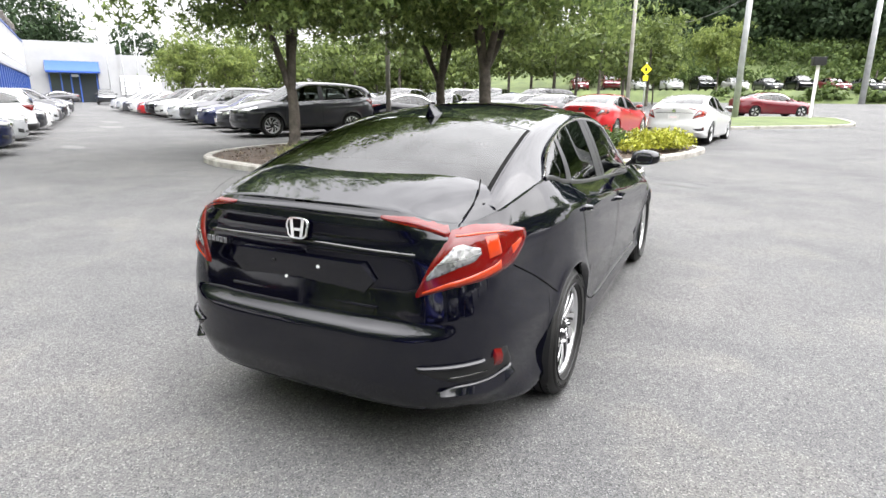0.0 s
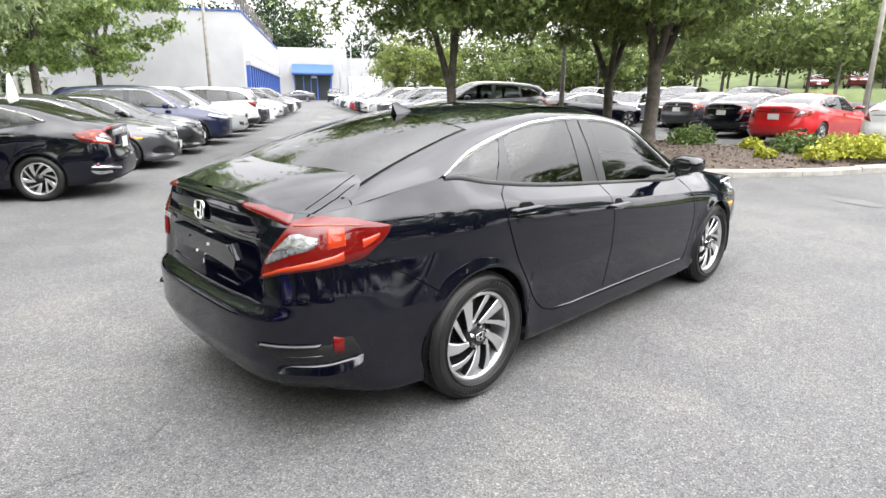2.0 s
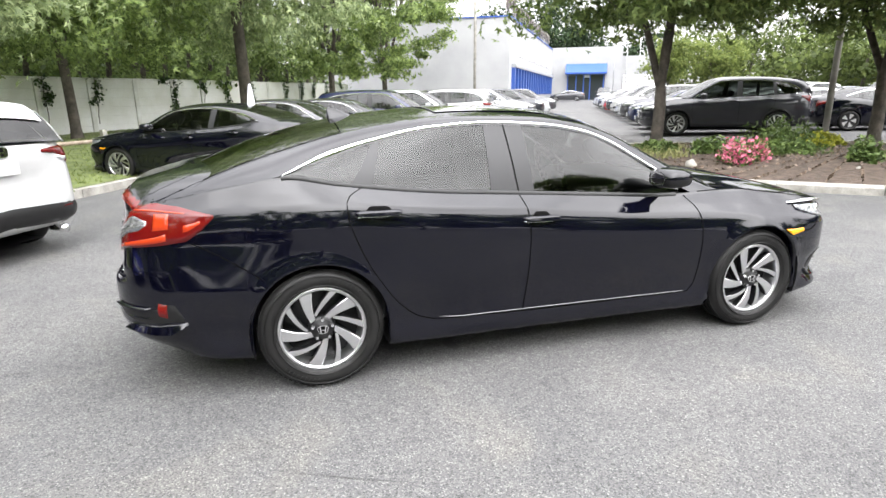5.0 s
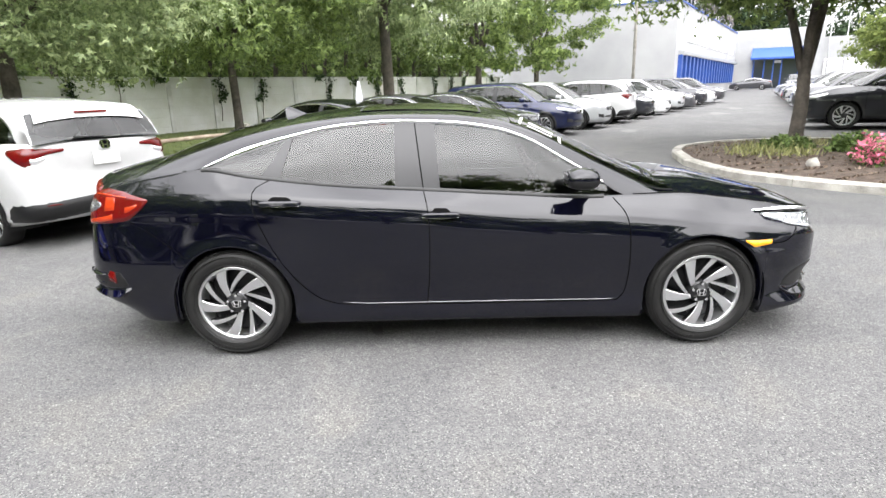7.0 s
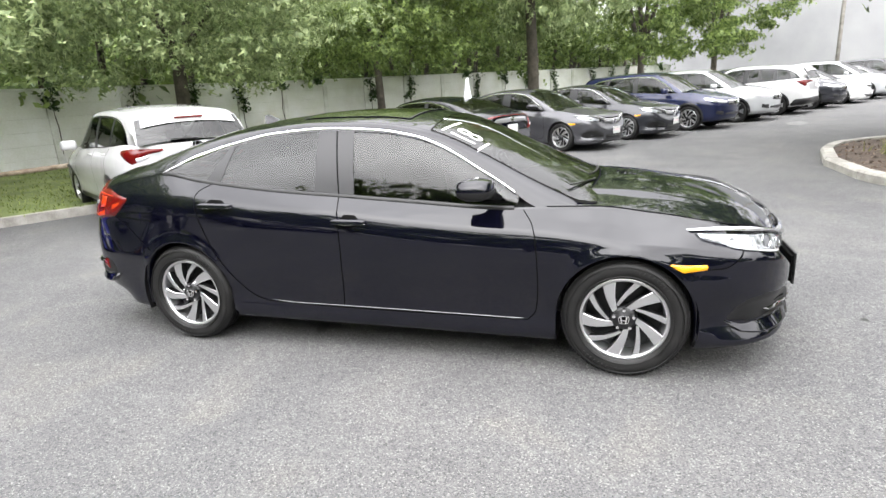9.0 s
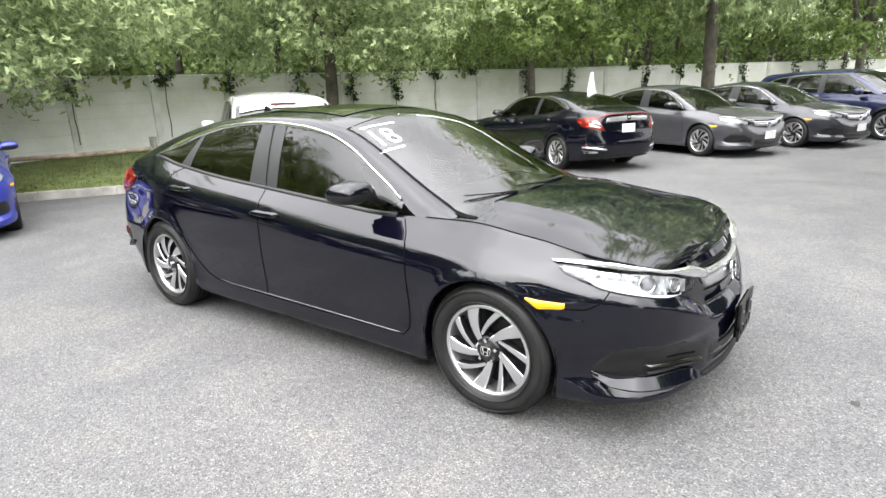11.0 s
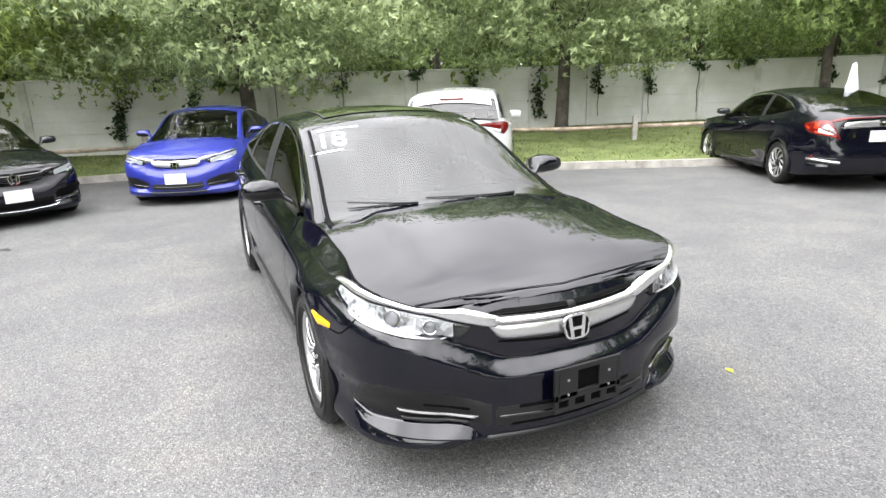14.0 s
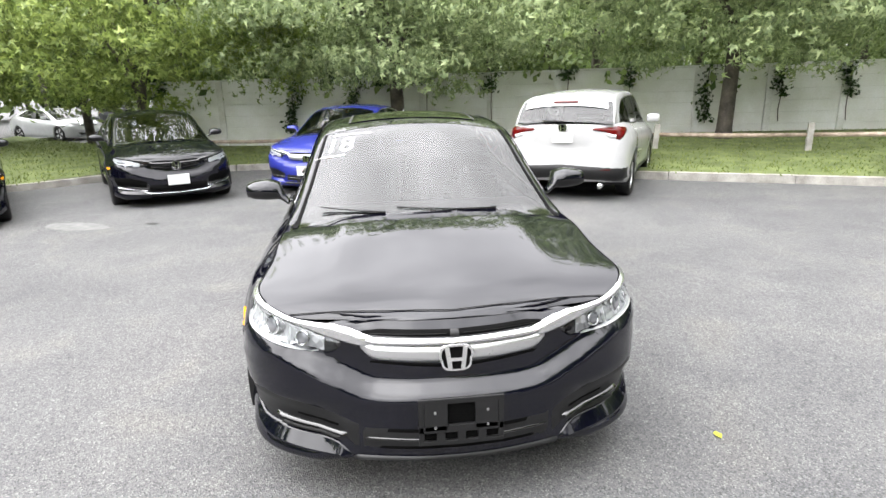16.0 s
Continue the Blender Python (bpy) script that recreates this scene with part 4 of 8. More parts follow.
        me = obj("spoke", v, f, [M_RIM, M_RIMDARK], wheel)
        for pl in me.data.polygons:
            pl.material_index = 0 if pl.index % 6 < 3 else 1
    if fine:
        for i in range(5):
            w5 = 6.28318 * (i + 0.25) / 5
            bm = bmesh.new()
            bmesh.ops.create_cone(bm, cap_ends=True, segments=6, radius1=0.0105, radius2=0.009, depth=0.022, matrix=pose(0.052 * math.cos(w5), cy - 0.008, 0.052 * math.sin(w5), 90))
            part("lug_nut", bm, M_CHROME, wheel)
        badge(wheel, pose(0, cy - 0.0155, 0, 90), 0.022, M_CHROME)
    return wheel


def badge(parent, m, s, mat, bars=True):
    """A rounded frame with two leaning bars and a cross bar, lying in its xy plane, facing +z."""
    v, f = [], []
    out, inn = [], []
    for i in range(32):
        w = 6.28318 * i / 32
        c, d = math.cos(w), math.sin(w)
        k = (abs(c) ** 3.5 + abs(d) ** 3.5) ** (-1 / 3.5)
        wide = 1.30 if d > 0 else 1.16
        out.append((c * k * s * wide, d * k * s))
        inn.append((c * k * s * wide * 0.84, d * k * s * 0.84))
    for (a, b), (c, d) in zip(out, inn):
        v += [(a, b, 0), (a * 0.97, b * 0.97, s * 0.12), (c, d, s * 0.12), (c * 0.98, d * 0.98, 0)]
    for i in range(32):
        q = (i + 1) % 32
        f += [(i * 4 + k, q * 4 + k, q * 4 + k + 1, i * 4 + k + 1) for k in range(3)]
    host = obj("badge", [m @ Vector(p) for p in v], f, mat, parent, smooth=False)
    if bars:
        obj("badge_back", [m @ Vector((a, b, s * 0.015)) for a, b in inn], [tuple(range(32))], M_GAP, parent)
        bm = bmesh.new()
        for sx in (-1, 1):
            vs = [bm.verts.new(m @ Vector((sx * a * s, b * s, c * s))) for c in (0.02, 0.14) for a, b in ((0.30, -0.8), (0.62, -0.8), (0.84, 0.8), (0.50, 0.8))]
            for q in ((3, 2, 1, 0), (4, 5, 6, 7), (0, 1, 5, 4), (1, 2, 6, 5), (2, 3, 7, 6), (3, 0, 4, 7)):
                bm.faces.new([vs[k] for k in q])
        box_bm(bm, (0.8 * s, 0.26 * s, 0.1 * s), m @ pose(0, -0.12 * s, 0.07 * s))
        bmesh.ops.recalc_face_normals(bm, faces=bm.faces)
        part("badge_bar", bm, mat, parent)
    return host


def ribbon(name, p, n, w, mat, parent, label=""):
    """A flat ribbon of half width w along points p, lying across normals n."""
    p, n = np.asarray(p, float), np.asarray(n, float)
    t = np.gradient(p, axis=0)
    t /= np.linalg.norm(t, axis=1)[:, None]
    c = np.cross(t, n)
    c /= np.linalg.norm(c, axis=1)[:, None]
    g = np.stack([p - c * w, p + c * w], 1)
    return skin_obj(name, g, mat, parent, label)


def skin_line(b, s, z, off=0.0025):
    p = b.skin(s, z, off)
    _, _, nx, ny, _, _ = b.at(np.asarray(s, float))
    return p, np.stack([nx, ny, np.zeros_like(nx)], -1)


def car_shell(b, car, mat, fine=True, far=False):
    """Flanks, bonnet, deck, roof, rails, floor and wheel wells."""
    sh = b.sh
    xs = [np.linspace(b.s[0], b.s[-1], 120 if fine else 34 if far else 60)]
    for a in (sh.axle_f, sh.axle_r):
        w = np.linspace(0, np.pi, 24 if fine else 9 if far else 14)
        xx = a + sh.arch_r * np.cos(w)
        xs.append(np.array([b.s_at(x=q) for q in xx]))
        xs.append(np.array([b.s_at(x=a + sh.arch_r + 0.0015), b.s_at(x=a - sh.arch_r - 0.0015)]))
    s = np.unique(np.round(np.concatenate(xs), 5))
    nz = 58 if fine else 10 if far else 16
    zl, zt = b.low_edge(b.at(s)[0]), b.top_of(s)
    # rows gather along the shoulder crease, so that it stays crisp
    zc = np.minimum(pchip(sh.crease, b.at(s)[0]), zt - 0.03)
    zc = np.maximum(zc, zl + 0.05)
    k1 = int(nz * 0.68)
    low, high = np.linspace(0, 1, k1), np.linspace(0, 1, nz - k1)
    Z = np.concatenate([zl[:, None] + (zc - 0.02 - zl)[:, None] * low, (zc + 0.012)[:, None] + (zt - zc - 0.012)[:, None] * high], 1)
    g = b.skin(np.repeat(s[:, None], nz, 1), Z)
    # flanks of both sides, nose and tail in one skin, lip turned in at the foot
    lip_r = g[:, :1].copy()
    _, _, nx, ny, _, _ = b.at(s)
    lip_r[:, 0, 0] -= nx * 0.05
    lip_r[:, 0, 1] -= ny * 0.05
    G = np.concatenate([lip_r, g], 1)
    full = np.concatenate([G, both(G)[::-1][1:-1]], 0)
    nc, nr = full.shape[:2]
    fc = grid_faces(nc, nr) + [((nc - 1) * nr + j, j, j + 1, (nc - 1) * nr + j + 1) for j in range(nr - 1)]
    fast_mesh("body", full.reshape(-1, 3), np.array(fc), mat, True, car)
    # bonnet and deck
    fr, re = sh.outline[-1][0], sh.outline[0][0]
    f = np.linspace(-1, 1, 61 if fine else 29)

    def lid(name, x0, x1, spine, n, label=""):
        e = b.edge(np.linspace(b.s[0], b.s[-1], 500))
        o = np.argsort(e[:, 0])
        x0, x1 = max(x0, e[:, 0].min() + 0.001), min(x1, e[:, 0].max() - 0.001)
        u = np.linspace(0, 1, n)
        x = x0 + (x1 - x0) * u ** 2
        if x1 > 0:
            # rear edge in an arc before the windscreen, rolled down
            u = 1 - (1 - u) ** 2
            back = sh.glass_x[1] - 0.015 - 0.15 * np.abs(f) ** 2
            gx = back[None] * (1 - u[:, None]) + x1 * u[:, None]
            # its front rim meets the true edge of the nose
            fix = (np.interp(gx, e[o, 0], e[o, 2]) - b.hood(gx, np.ones(gx.shape))) * np.clip((gx - 1.85) / 0.1, 0, 1) * np.abs(f[None]) ** 6
            g = np.stack([gx, np.abs(np.interp(gx, e[o, 0], e[o, 1])) * f[None], b.hood(gx, np.broadcast_to(f[None], gx.shape)) + fix + 0.002], -1)
            lip = g[:1] + np.array([-0.012, 0, -0.03])
            return skin_obj(name, np.concatenate([lip, g]), mat, car, label)
        ye, ze = np.interp(x, e[o, 0], e[o, 1]), np.interp(x, e[o, 0], e[o, 2])
        c = np.maximum(pchip(spine, x), ze)
        g = np.empty((n, len(f), 3))
        g[..., 0] = x[:, None]
        g[..., 1] = np.abs(ye)[:, None] * f[None]
        g[..., 2] = ze[:, None] + 0.001 + (c - ze)[:, None] * (1 - np.abs(f) ** 5.0)[None]
        return skin_obj(name, g, mat, car, label)

    lid("bonnet", sh.roof_x[1] + 0.5, fr, sh.spine_hood, 44 if fine else 16)
    if sh.spine_deck:
        lid("boot_lid", re, sh.roof_x[0] - 0.45, sh.spine_deck, 24 if fine else 12)
    # roof and rails
    x = np.linspace(*sh.roof_x, 26 if fine else 14)
    g = b.roof(np.repeat(x[:, None], len(f), 1), np.repeat(f[None], len(x), 0))
    skin_obj("roof", g, mat, car)
    x = np.linspace(sh.rail_y[0][0], sh.rail_y[-1][0], 60 if fine else 30)
    inw = (x > sh.win[0]) & (x < sh.win[1])
    yb, zb = b.edge_x(x)
    lo = np.stack([x, np.where(inw, -pchip(sh.win_y, x), yb), np.where(inw, pchip(sh.win_z, x), zb)], -1)
    hi = b.roof(x, np.full(len(x), -1.0))
    inn = b.roof(x, np.full(len(x), -0.96), 0.002)
    mid = (lo + hi) / 2 + np.array([0, -0.006, 0.004])
    two_sides("roof_rail", np.stack([lo, mid, hi, inn], 1), mat, car)
    # floor and wells
    z0 = 0.19
    xs = np.linspace(re + 0.25, fr - 0.25, 20)
    hw = np.array([0.45 if q < sh.axle_r - 0.3 or q > sh.axle_f + 0.3 else 0.52 if min(abs(q - sh.axle_f), abs(q - sh.axle_r)) < sh.arch_r + 0.05 else 0.80 for q in xs])
    skin_obj("underbody", np.stack([np.stack([xs, -hw, 0 * xs + z0], -1), np.stack([xs, hw, 0 * xs + z0], -1)], 1), M_TRIM, car)
    for a in (sh.axle_f, sh.axle_r):
        w = np.linspace(-0.35, np.pi + 0.35, 22)
        arc = np.stack([a + (sh.arch_r + 0.012) * np.cos(w), 0 * w, sh.wheel_r + (sh.arch_r + 0.012) * np.sin(w)], -1)
        g = np.stack([arc + np.array([0, -sh.wheel_y - 0.10, 0]), arc + np.array([0, -0.48, 0])], 1)
        two_sides("wheel_well", g, M_TRIM, car)
        if not fine:
            continue
        disc = np.stack([arc + np.array([0, -0.48, 0]), np.repeat(np.array([[a, -0.48, sh.wheel_r]]), len(w), 0)], 1)
        two_sides("well_wall", disc, M_TRIM, car)


def car_glass(b, car, fine=True):
    sh = b.sh
    f = np.linspace(-0.968, 0.968, 25)
    n = 22 if fine else 12
    for name, x0, x1, mat in (("windscreen", sh.roof_x[1] + 0.006, sh.glass_x[1], M_SCREEN), ("rear_window", sh.glass_x[0], sh.roof_x[0] - 0.006, M_GLASS)):
        x = np.linspace(x0, x1, n)
        g = b.roof(np.repeat(x[:, None], len(f), 1), np.repeat(f[None], n, 0), -0.001)
        skin_obj(name, g, mat, car)
    for (l0, r0), (l1, r1) in sh.panes:
        v = np.linspace(0.03, 0.965, 12)
        u = np.linspace(0, 1, 22 if fine else 10)
        X = (l0 + (l1 - l0) * v)[None] * (1 - u[:, None]) + (r0 + (r1 - r0) * v)[None] * u[:, None]
        X = np.clip(X, sh.win[0] + 0.02, sh.win[1] - 0.02)
        g = b.flank(X, np.repeat(v[None], len(u), 0), 0.0)
        two_sides("side_window", g, M_GLASS, car)
    # pillar trim behind the panes
    x = np.linspace(sh.win[0] + 0.01, sh.win[1] - 0.01, 60 if fine else 24)
    v = np.linspace(0, 1, 8)
    gaps = []
    for (a, c) in zip(sh.panes[:-1], sh.panes[1:]):
        gaps.append((a[0][1] - 0.006, c[0][0] + 0.006, a[1][1] - 0.006, c[1][0] + 0.006))
    for l0, r0, l1, r1 in gaps:
        u = np.linspace(0, 1, 5)
        X = (l0 + (l1 - l0) * v)[None] * (1 - u[:, None]) + (r0 + (r1 - r0) * v)[None] * u[:, None]
        two_sides("pillar", b.flank(X, np.repeat(v[None], 5, 0), 0.003), M_GREYTRIM, car, "dark grey window pillar trim")


def car_cabin(b, car, full=True):
    sh = b.sh
    z0 = 0.30
    x0, x1 = sh.win[0] + 0.1, sh.roof_x[1] + 0.75
    box("cabin_floor", (x1 - x0, 1.3, 0.04), pose((x0 + x1) / 2, 0, z0), M_SEAT, car)
    zb = float(pchip(sh.top, np.array([0.0]))[0])
    for q in (-1, 1):
        box("door_lining", (x1 - x0, 0.05, zb - z0 - 0.06), pose((x0 + x1) / 2, q * 0.69, (zb + z0) / 2 - 0.04), M_SEAT, car)
    # dashboard and parcel shelf
    bm = box_bm(bmesh.new(), (0.55, 1.36, 0.16), pose(sh.roof_x[1] + 0.62, 0, zb - 0.10), 0.05)
    part("dashboard", bm, M_TRIM, car, smooth=True)
    if sh.spine_deck:
        box("parcel_shelf", (0.55, 1.25, 0.03), pose(sh.roof_x[0] - 0.45, 0, 1.0), M_SEAT, car)
    seats = [(0.05, -0.36), (0.05, 0.36)] + ([(-0.80, -0.36), (-0.80, 0.36)] if full else [])
    for x, y in seats:
        w = 0.52 if x > -0.3 else 0.6
        bm = box_bm(bmesh.new(), (0.5, w, 0.16), pose(x + 0.18, y, 0.48), 0.05)
        box_bm(bm, (0.16, w - 0.03, 0.62), pose(x - 0.13, y, 0.80, 0, -14), 0.06)
        part("seat", bm, M_SEAT, car, smooth=True)
        bm = box_bm(bmesh.new(), (0.10, 0.26, 0.17), pose(x - 0.24, y, 1.16 - (0.06 if x < -0.3 else 0), 0, -10), 0.04)
        part("headrest", bm, M_SEAT, car, smooth=True)
    bm = bmesh.new()
    for i in range(24):
        w = 6.283 * i / 24
        bmesh.ops.create_cube(bm, size=0.035, matrix=pose(0.52, 0.36, 0.90, 0, -25) @ pose(0, 0.18 * math.cos(w), 0.18 * math.sin(w)))
    part("steering_wheel", bm, M_TRIM, car, smooth=True)


def dress(b, car, sh, fine=True, plate_front=False, plate_rear=False, chrome=True, bracket=False):
    """Lamps, grille, bumpers' inlays, handles, mirrors, trim and seams of a saloon or hatch."""
    ns = 20 if fine else 9

    def lay(name, s0, s1, lo, hi, mat, off=0.004, nz=6, label="", n=ns, foot=None):
        if s1 < s0:
            s0, s1 = s1, s0
            l0, h0 = lo, hi
            lo, hi = (lambda t: l0(1 - t)), (lambda t: h0(1 - t))
        return lay_patch(name, b, s0, s1, patch(b, s0, s1, lo, hi, off, n, nz, foot), mat, car, label)

    F = lambda y: b.s_at(y=y, front=True)
    R = lambda y: b.s_at(y=y, front=False)
    X = lambda x: b.s_at(x=x)
    fx, rx = sh.outline[-1][0], sh.outline[0][0]
    # headlamps: faceted bowl with ribs, projector and light guide, dark inner corner, clear lens, silver brow
    hs0, hs1 = F(0.43), X(fx - 0.565)
    lo = poly((0, 0.655), (0.07, 0.620), (0.21, 0.627), (0.34, 0.642), (0.54, 0.668), (0.73, 0.690), (0.93, 0.732), (1, 0.760))
    hi = poly((0, 0.672), (0.06, 0.688), (0.21, 0.725), (0.44, 0.755), (0.76, 0.766), (1, 0.768))
    hw = hs1 - hs0
    lay("headlamp_bowl", hs0, hs1, lo, hi, M_FACET if fine else M_REFLECTOR, 0.002, label="faceted silvery headlamp bowl")
    lay("headlamp_bezel", hs0, hs0 + 0.10 * hw, poly((0, 0.655), (0.7, 0.620), (1, 0.621)), poly((0, 0.672), (0.6, 0.688), (1, 0.697)), M_GLOSSTRIM, 0.005)
    if fine:
        for t0, t1, k in ((0.30, 0.325, 0.9), (0.56, 0.585, 0.9), (0.70, 0.72, 0.85)):
            a, c = hs0 + hw * t0, hs0 + hw * t1
            z0, z1 = lo(t0), lo(t0) + (hi(t0) - lo(t0)) * k
            lay("lamp_rib", a, c + 0.01, lin(z0, z0 + 0.004), lin(z1, z1), M_REFLECTOR, 0.011, 3, n=5)
        lay("light_guide", hs0 + 0.12 * hw, hs0 + 0.80 * hw, lambda t: lo(0.12 + 0.68 * t) + 0.003, lambda t: lo(0.12 + 0.68 * t) + 0.013, M_WHITE, 0.012, 3, "white light guide")
        for tm, rr in ((0.44, 0.031), (0.22, 0.024)):
            zc = lo(tm) + (hi(tm) - lo(tm)) * 0.52
            p, nn = skin_line(b, np.array([hs0 + hw * tm]), np.array([zc]), 0.008)
            for side in (1, -1):
                c0 = Vector((float(p[0, 0]), float(p[0, 1]) * side, zc))
                q = Vector((float(nn[0, 0]), float(nn[0, 1]) * side, 0.25)).to_track_quat("Z", "Y").to_matrix().to_4x4()
                mm = Matrix.Translation(c0) @ q
                v, fa = [], []
                for i in range(24):
                    w = 6.28318 * i / 24
                    for r1, h1 in ((rr * 1.25, -0.004), (rr * 1.2, 0.004), (rr, 0.005), (rr * 0.9, -0.006)):
                        v.append(mm @ Vector((r1 * math.cos(w), r1 * math.sin(w), h1)))
                for i in range(24):
                    z = (i + 1) % 24
                    fa += [(i * 4 + k, z * 4 + k, z * 4 + k + 1, i * 4 + k + 1) for k in range(3)]
                obj("projector_ring", v, fa, M_CHROME, car, smooth=True)
                bm = bmesh.new()
                bmesh.ops.create_uvsphere(bm, u_segments=16, v_segments=8, radius=rr * 0.92, matrix=mm @ Matrix.Diagonal((1, 1, 0.35, 1)))
                part("projector", bm, M_PROJECTOR, car, "grey projector lens", smooth=True)
    lens = lay("headlamp_lens", hs0, hs1, lambda t: lo(t) - 0.003, lambda t: hi(t) + 0.003, M_LENS, 0.016)
    for o in lens:
        o.visible_shadow = False
    metal = M_BRIGHT if chrome else M_GLOSSTRIM
    bs0, bs1 = X(1.64), F(0.31)
    bs = lambda t: bs1 + (bs0 - bs1) * t
    brow_top = lambda t: min(float(np.interp(t, [0, 0.05, 0.075, 0.205, 0.34, 0.555, 0.79, 1], [0.694, 0.706, 0.714, 0.745, 0.768, 0.792, 0.797, 0.784])), float(b.top_of(np.array(bs(t)))) - 0.002)
    brow_low = lambda t: min(brow_top(t) - 0.006, float(np.interp(t, [0, 0.06, 0.185, 0.31, 0.5, 0.755, 0.96, 1], [0.658, 0.660, 0.688, 0.728, 0.762, 0.778, 0.782, 0.780])))
    lay("headlamp_brow", bs1, bs0, brow_low, brow_top, metal, 0.0215, 9, n=30 if fine else 9)
    # grille: slot, bright bar over a satin panel, lower slot; black sheets paint the slots' shade
    lay("grille_slot_shade", F(0.0), F(0.38), poly((0, 0.680), (1, 0.690)), poly((0, 0.712), (0.8, 0.718), (1, 0.708)), M_GAP, 0.006, 4)
    lay("grille_fin", F(0.02), F(0.34), lin(0.694, 0.699), lin(0.699, 0.704), M_TRIM, 0.011, 3)
    lay("grille_divider", F(0.0), F(0.02), lin(0.68, 0.68), lin(0.712, 0.712), M_TRIM, 0.012, 3)
    lay("grille_bar", F(0.0), F(0.38), poly((0, 0.652), (0.8, 0.662), (1, 0.680)), poly((0, 0.682), (0.8, 0.690), (1, 0.704)), metal, 0.0175, 5, label="bright silver grille bar" if chrome else "")
    lay("grille_panel", F(0.0), F(0.37), poly((0, 0.580), (0.82, 0.600), (0.88, 0.61), (1, 0.670)), poly((0, 0.656), (0.8, 0.665), (1, 0.681)), M_PANEL if chrome else M_GLOSSTRIM, 0.015, 6, "satin grey grille panel" if chrome else "")
    lay("grille_slot_shade", F(0.0), F(0.335), poly((0, 0.560), (1, 0.588)), poly((0, 0.584), (1, 0.606)), M_GAP, 0.004, 3)
    nose = b.skin(F(0.0), 0.615, 0.026)
    badge(car, Matrix.Translation((float(nose[0]) + 0.0, 0, 0.617)) @ pose(0, 0, 0, 0, 84) @ pose(0, 0, 0, 0, 0, 90), 0.050, M_CHROME)
    # lower mouth, lip and corner inlays
    lay("lower_grille", F(0.0), F(0.36), poly((0, 0.245), (0.9, 0.25), (1, 0.258)), poly((0, 0.372), (0.9, 0.382), (1, 0.385)), M_TRIM, 0.003, 4)
    lay("lower_grille_bar", F(0.0), F(0.35), lin(0.298, 0.312), lin(0.312, 0.324), M_GLOSSTRIM, 0.014, 3)
    if fine:
        lay("lower_slot_shade", F(0.0), F(0.30), lin(0.262, 0.266), lin(0.288, 0.292), M_GAP, 0.006, 3)
        lay("lower_slot_shade", F(0.0), F(0.27), lin(0.328, 0.334), lin(0.358, 0.362), M_GAP, 0.006, 3)
    lay("front_lip", F(0.0), F(0.40), poly((0, 0.20), (1, 0.205)), poly((0, 0.238), (1, 0.242)), M_TRIM, 0.018, 4)
    cs0, cs1 = F(0.355), X(1.835)
    lay("fog_recess", cs0, cs1, poly((0, 0.245), (0.1, 0.295), (0.8, 0.300), (1, 0.328)), poly((0, 0.375), (0.38, 0.455), (0.67, 0.480), (0.82, 0.465), (1, 0.336)), M_TRIM, 0.004, 7)
    lay("fog_slat", F(0.41), F(0.71), lin(0.318, 0.350), lin(0.330, 0.362), M_GLOSSTRIM, 0.024, 4)
    if fine:
        lay("fog_mesh", F(0.44), F(0.62), lin(0.336, 0.362), lin(0.372, 0.392), M_GAP, 0.008, 3)
    lay("fog_slat", F(0.44), F(0.70), lin(0.300, 0.312), lin(0.307, 0.319), M_TRIM, 0.022, 3)
    lay("bumper_blade", F(0.39), X(1.83), poly((0, 0.226), (0.1, 0.230), (0.65, 0.246), (0.85, 0.268), (1, 0.325)), poly((0, 0.236), (0.12, 0.295), (0.6, 0.303), (0.82, 0.299), (1, 0.335)), DRESS_PAINT[0], 0.006, 12, foot=0.015)
    lay("side_marker", X(1.555), X(1.735), poly((0, 0.624), (0.35, 0.580), (1, 0.594)), poly((0, 0.632), (1, 0.628)), M_AMBER, 0.006, 4, label="amber side marker")
    if bracket or plate_front:
        # licence plate or its empty bracket
        x0 = float(b.skin(F(0.0), 0.40, 0.0)[0]) + 0.022
        if plate_front:
            plate(car, Matrix.Translation((x0, 0, 0.43)) @ pose(0, 0, 0, 0, 90) @ pose(0, 0, 0, 0, 0, 90), fine)
        else:
            bm = bmesh.new()
            for w, h, y, z in ((0.31, 0.022, 0, 0.082), (0.31, 0.016, 0, -0.083), (0.02, 0.15, -0.145, 0), (0.02, 0.15, 0.145, 0), (0.085, 0.11, -0.092, 0.02), (0.085, 0.11, 0.092, 0.02), (0.31, 0.03, 0, -0.028), (0.03, 0.045, 0.0, -0.06), (0.03, 0.045, -0.075, -0.06), (0.03, 0.045, 0.075, -0.06)):
                box_bm(bm, (0.012, w, h), pose(x0 + 0.016, y + 0.005, 0.405 + z), 0.003)
            part("plate_bracket", bm, M_TRIM, car, "empty black plastic plate bracket")
            box("bracket_back", (0.012, 0.29, 0.15), pose(x0 + 0.002, 0.005, 0.405), M_GAP, car)
            for y in (-0.09, 0.10):
                for z in (0.445, 0.385):
                    box("bracket_screw", (0.006, 0.009, 0.009), pose(x0 + 0.024, y, z), M_SATIN, car, 0.002)
    # tail lamps
    ts0, ts1 = R(0.525), X(-1.825)
    tw = ts1 - ts0
    lo = poly((0, 0.725), (0.22, 0.762), (0.33, 0.772), (0.48, 0.779), (0.6, 0.786), (0.78, 0.802), (0.9, 0.855), (1, 0.917))
    hi = poly((0, 0.735), (0.11, 0.865), (0.2, 0.925), (0.26, 0.972), (0.4, 0.982), (0.5, 0.985), (0.72, 0.972), (0.85, 0.950), (1, 0.925))
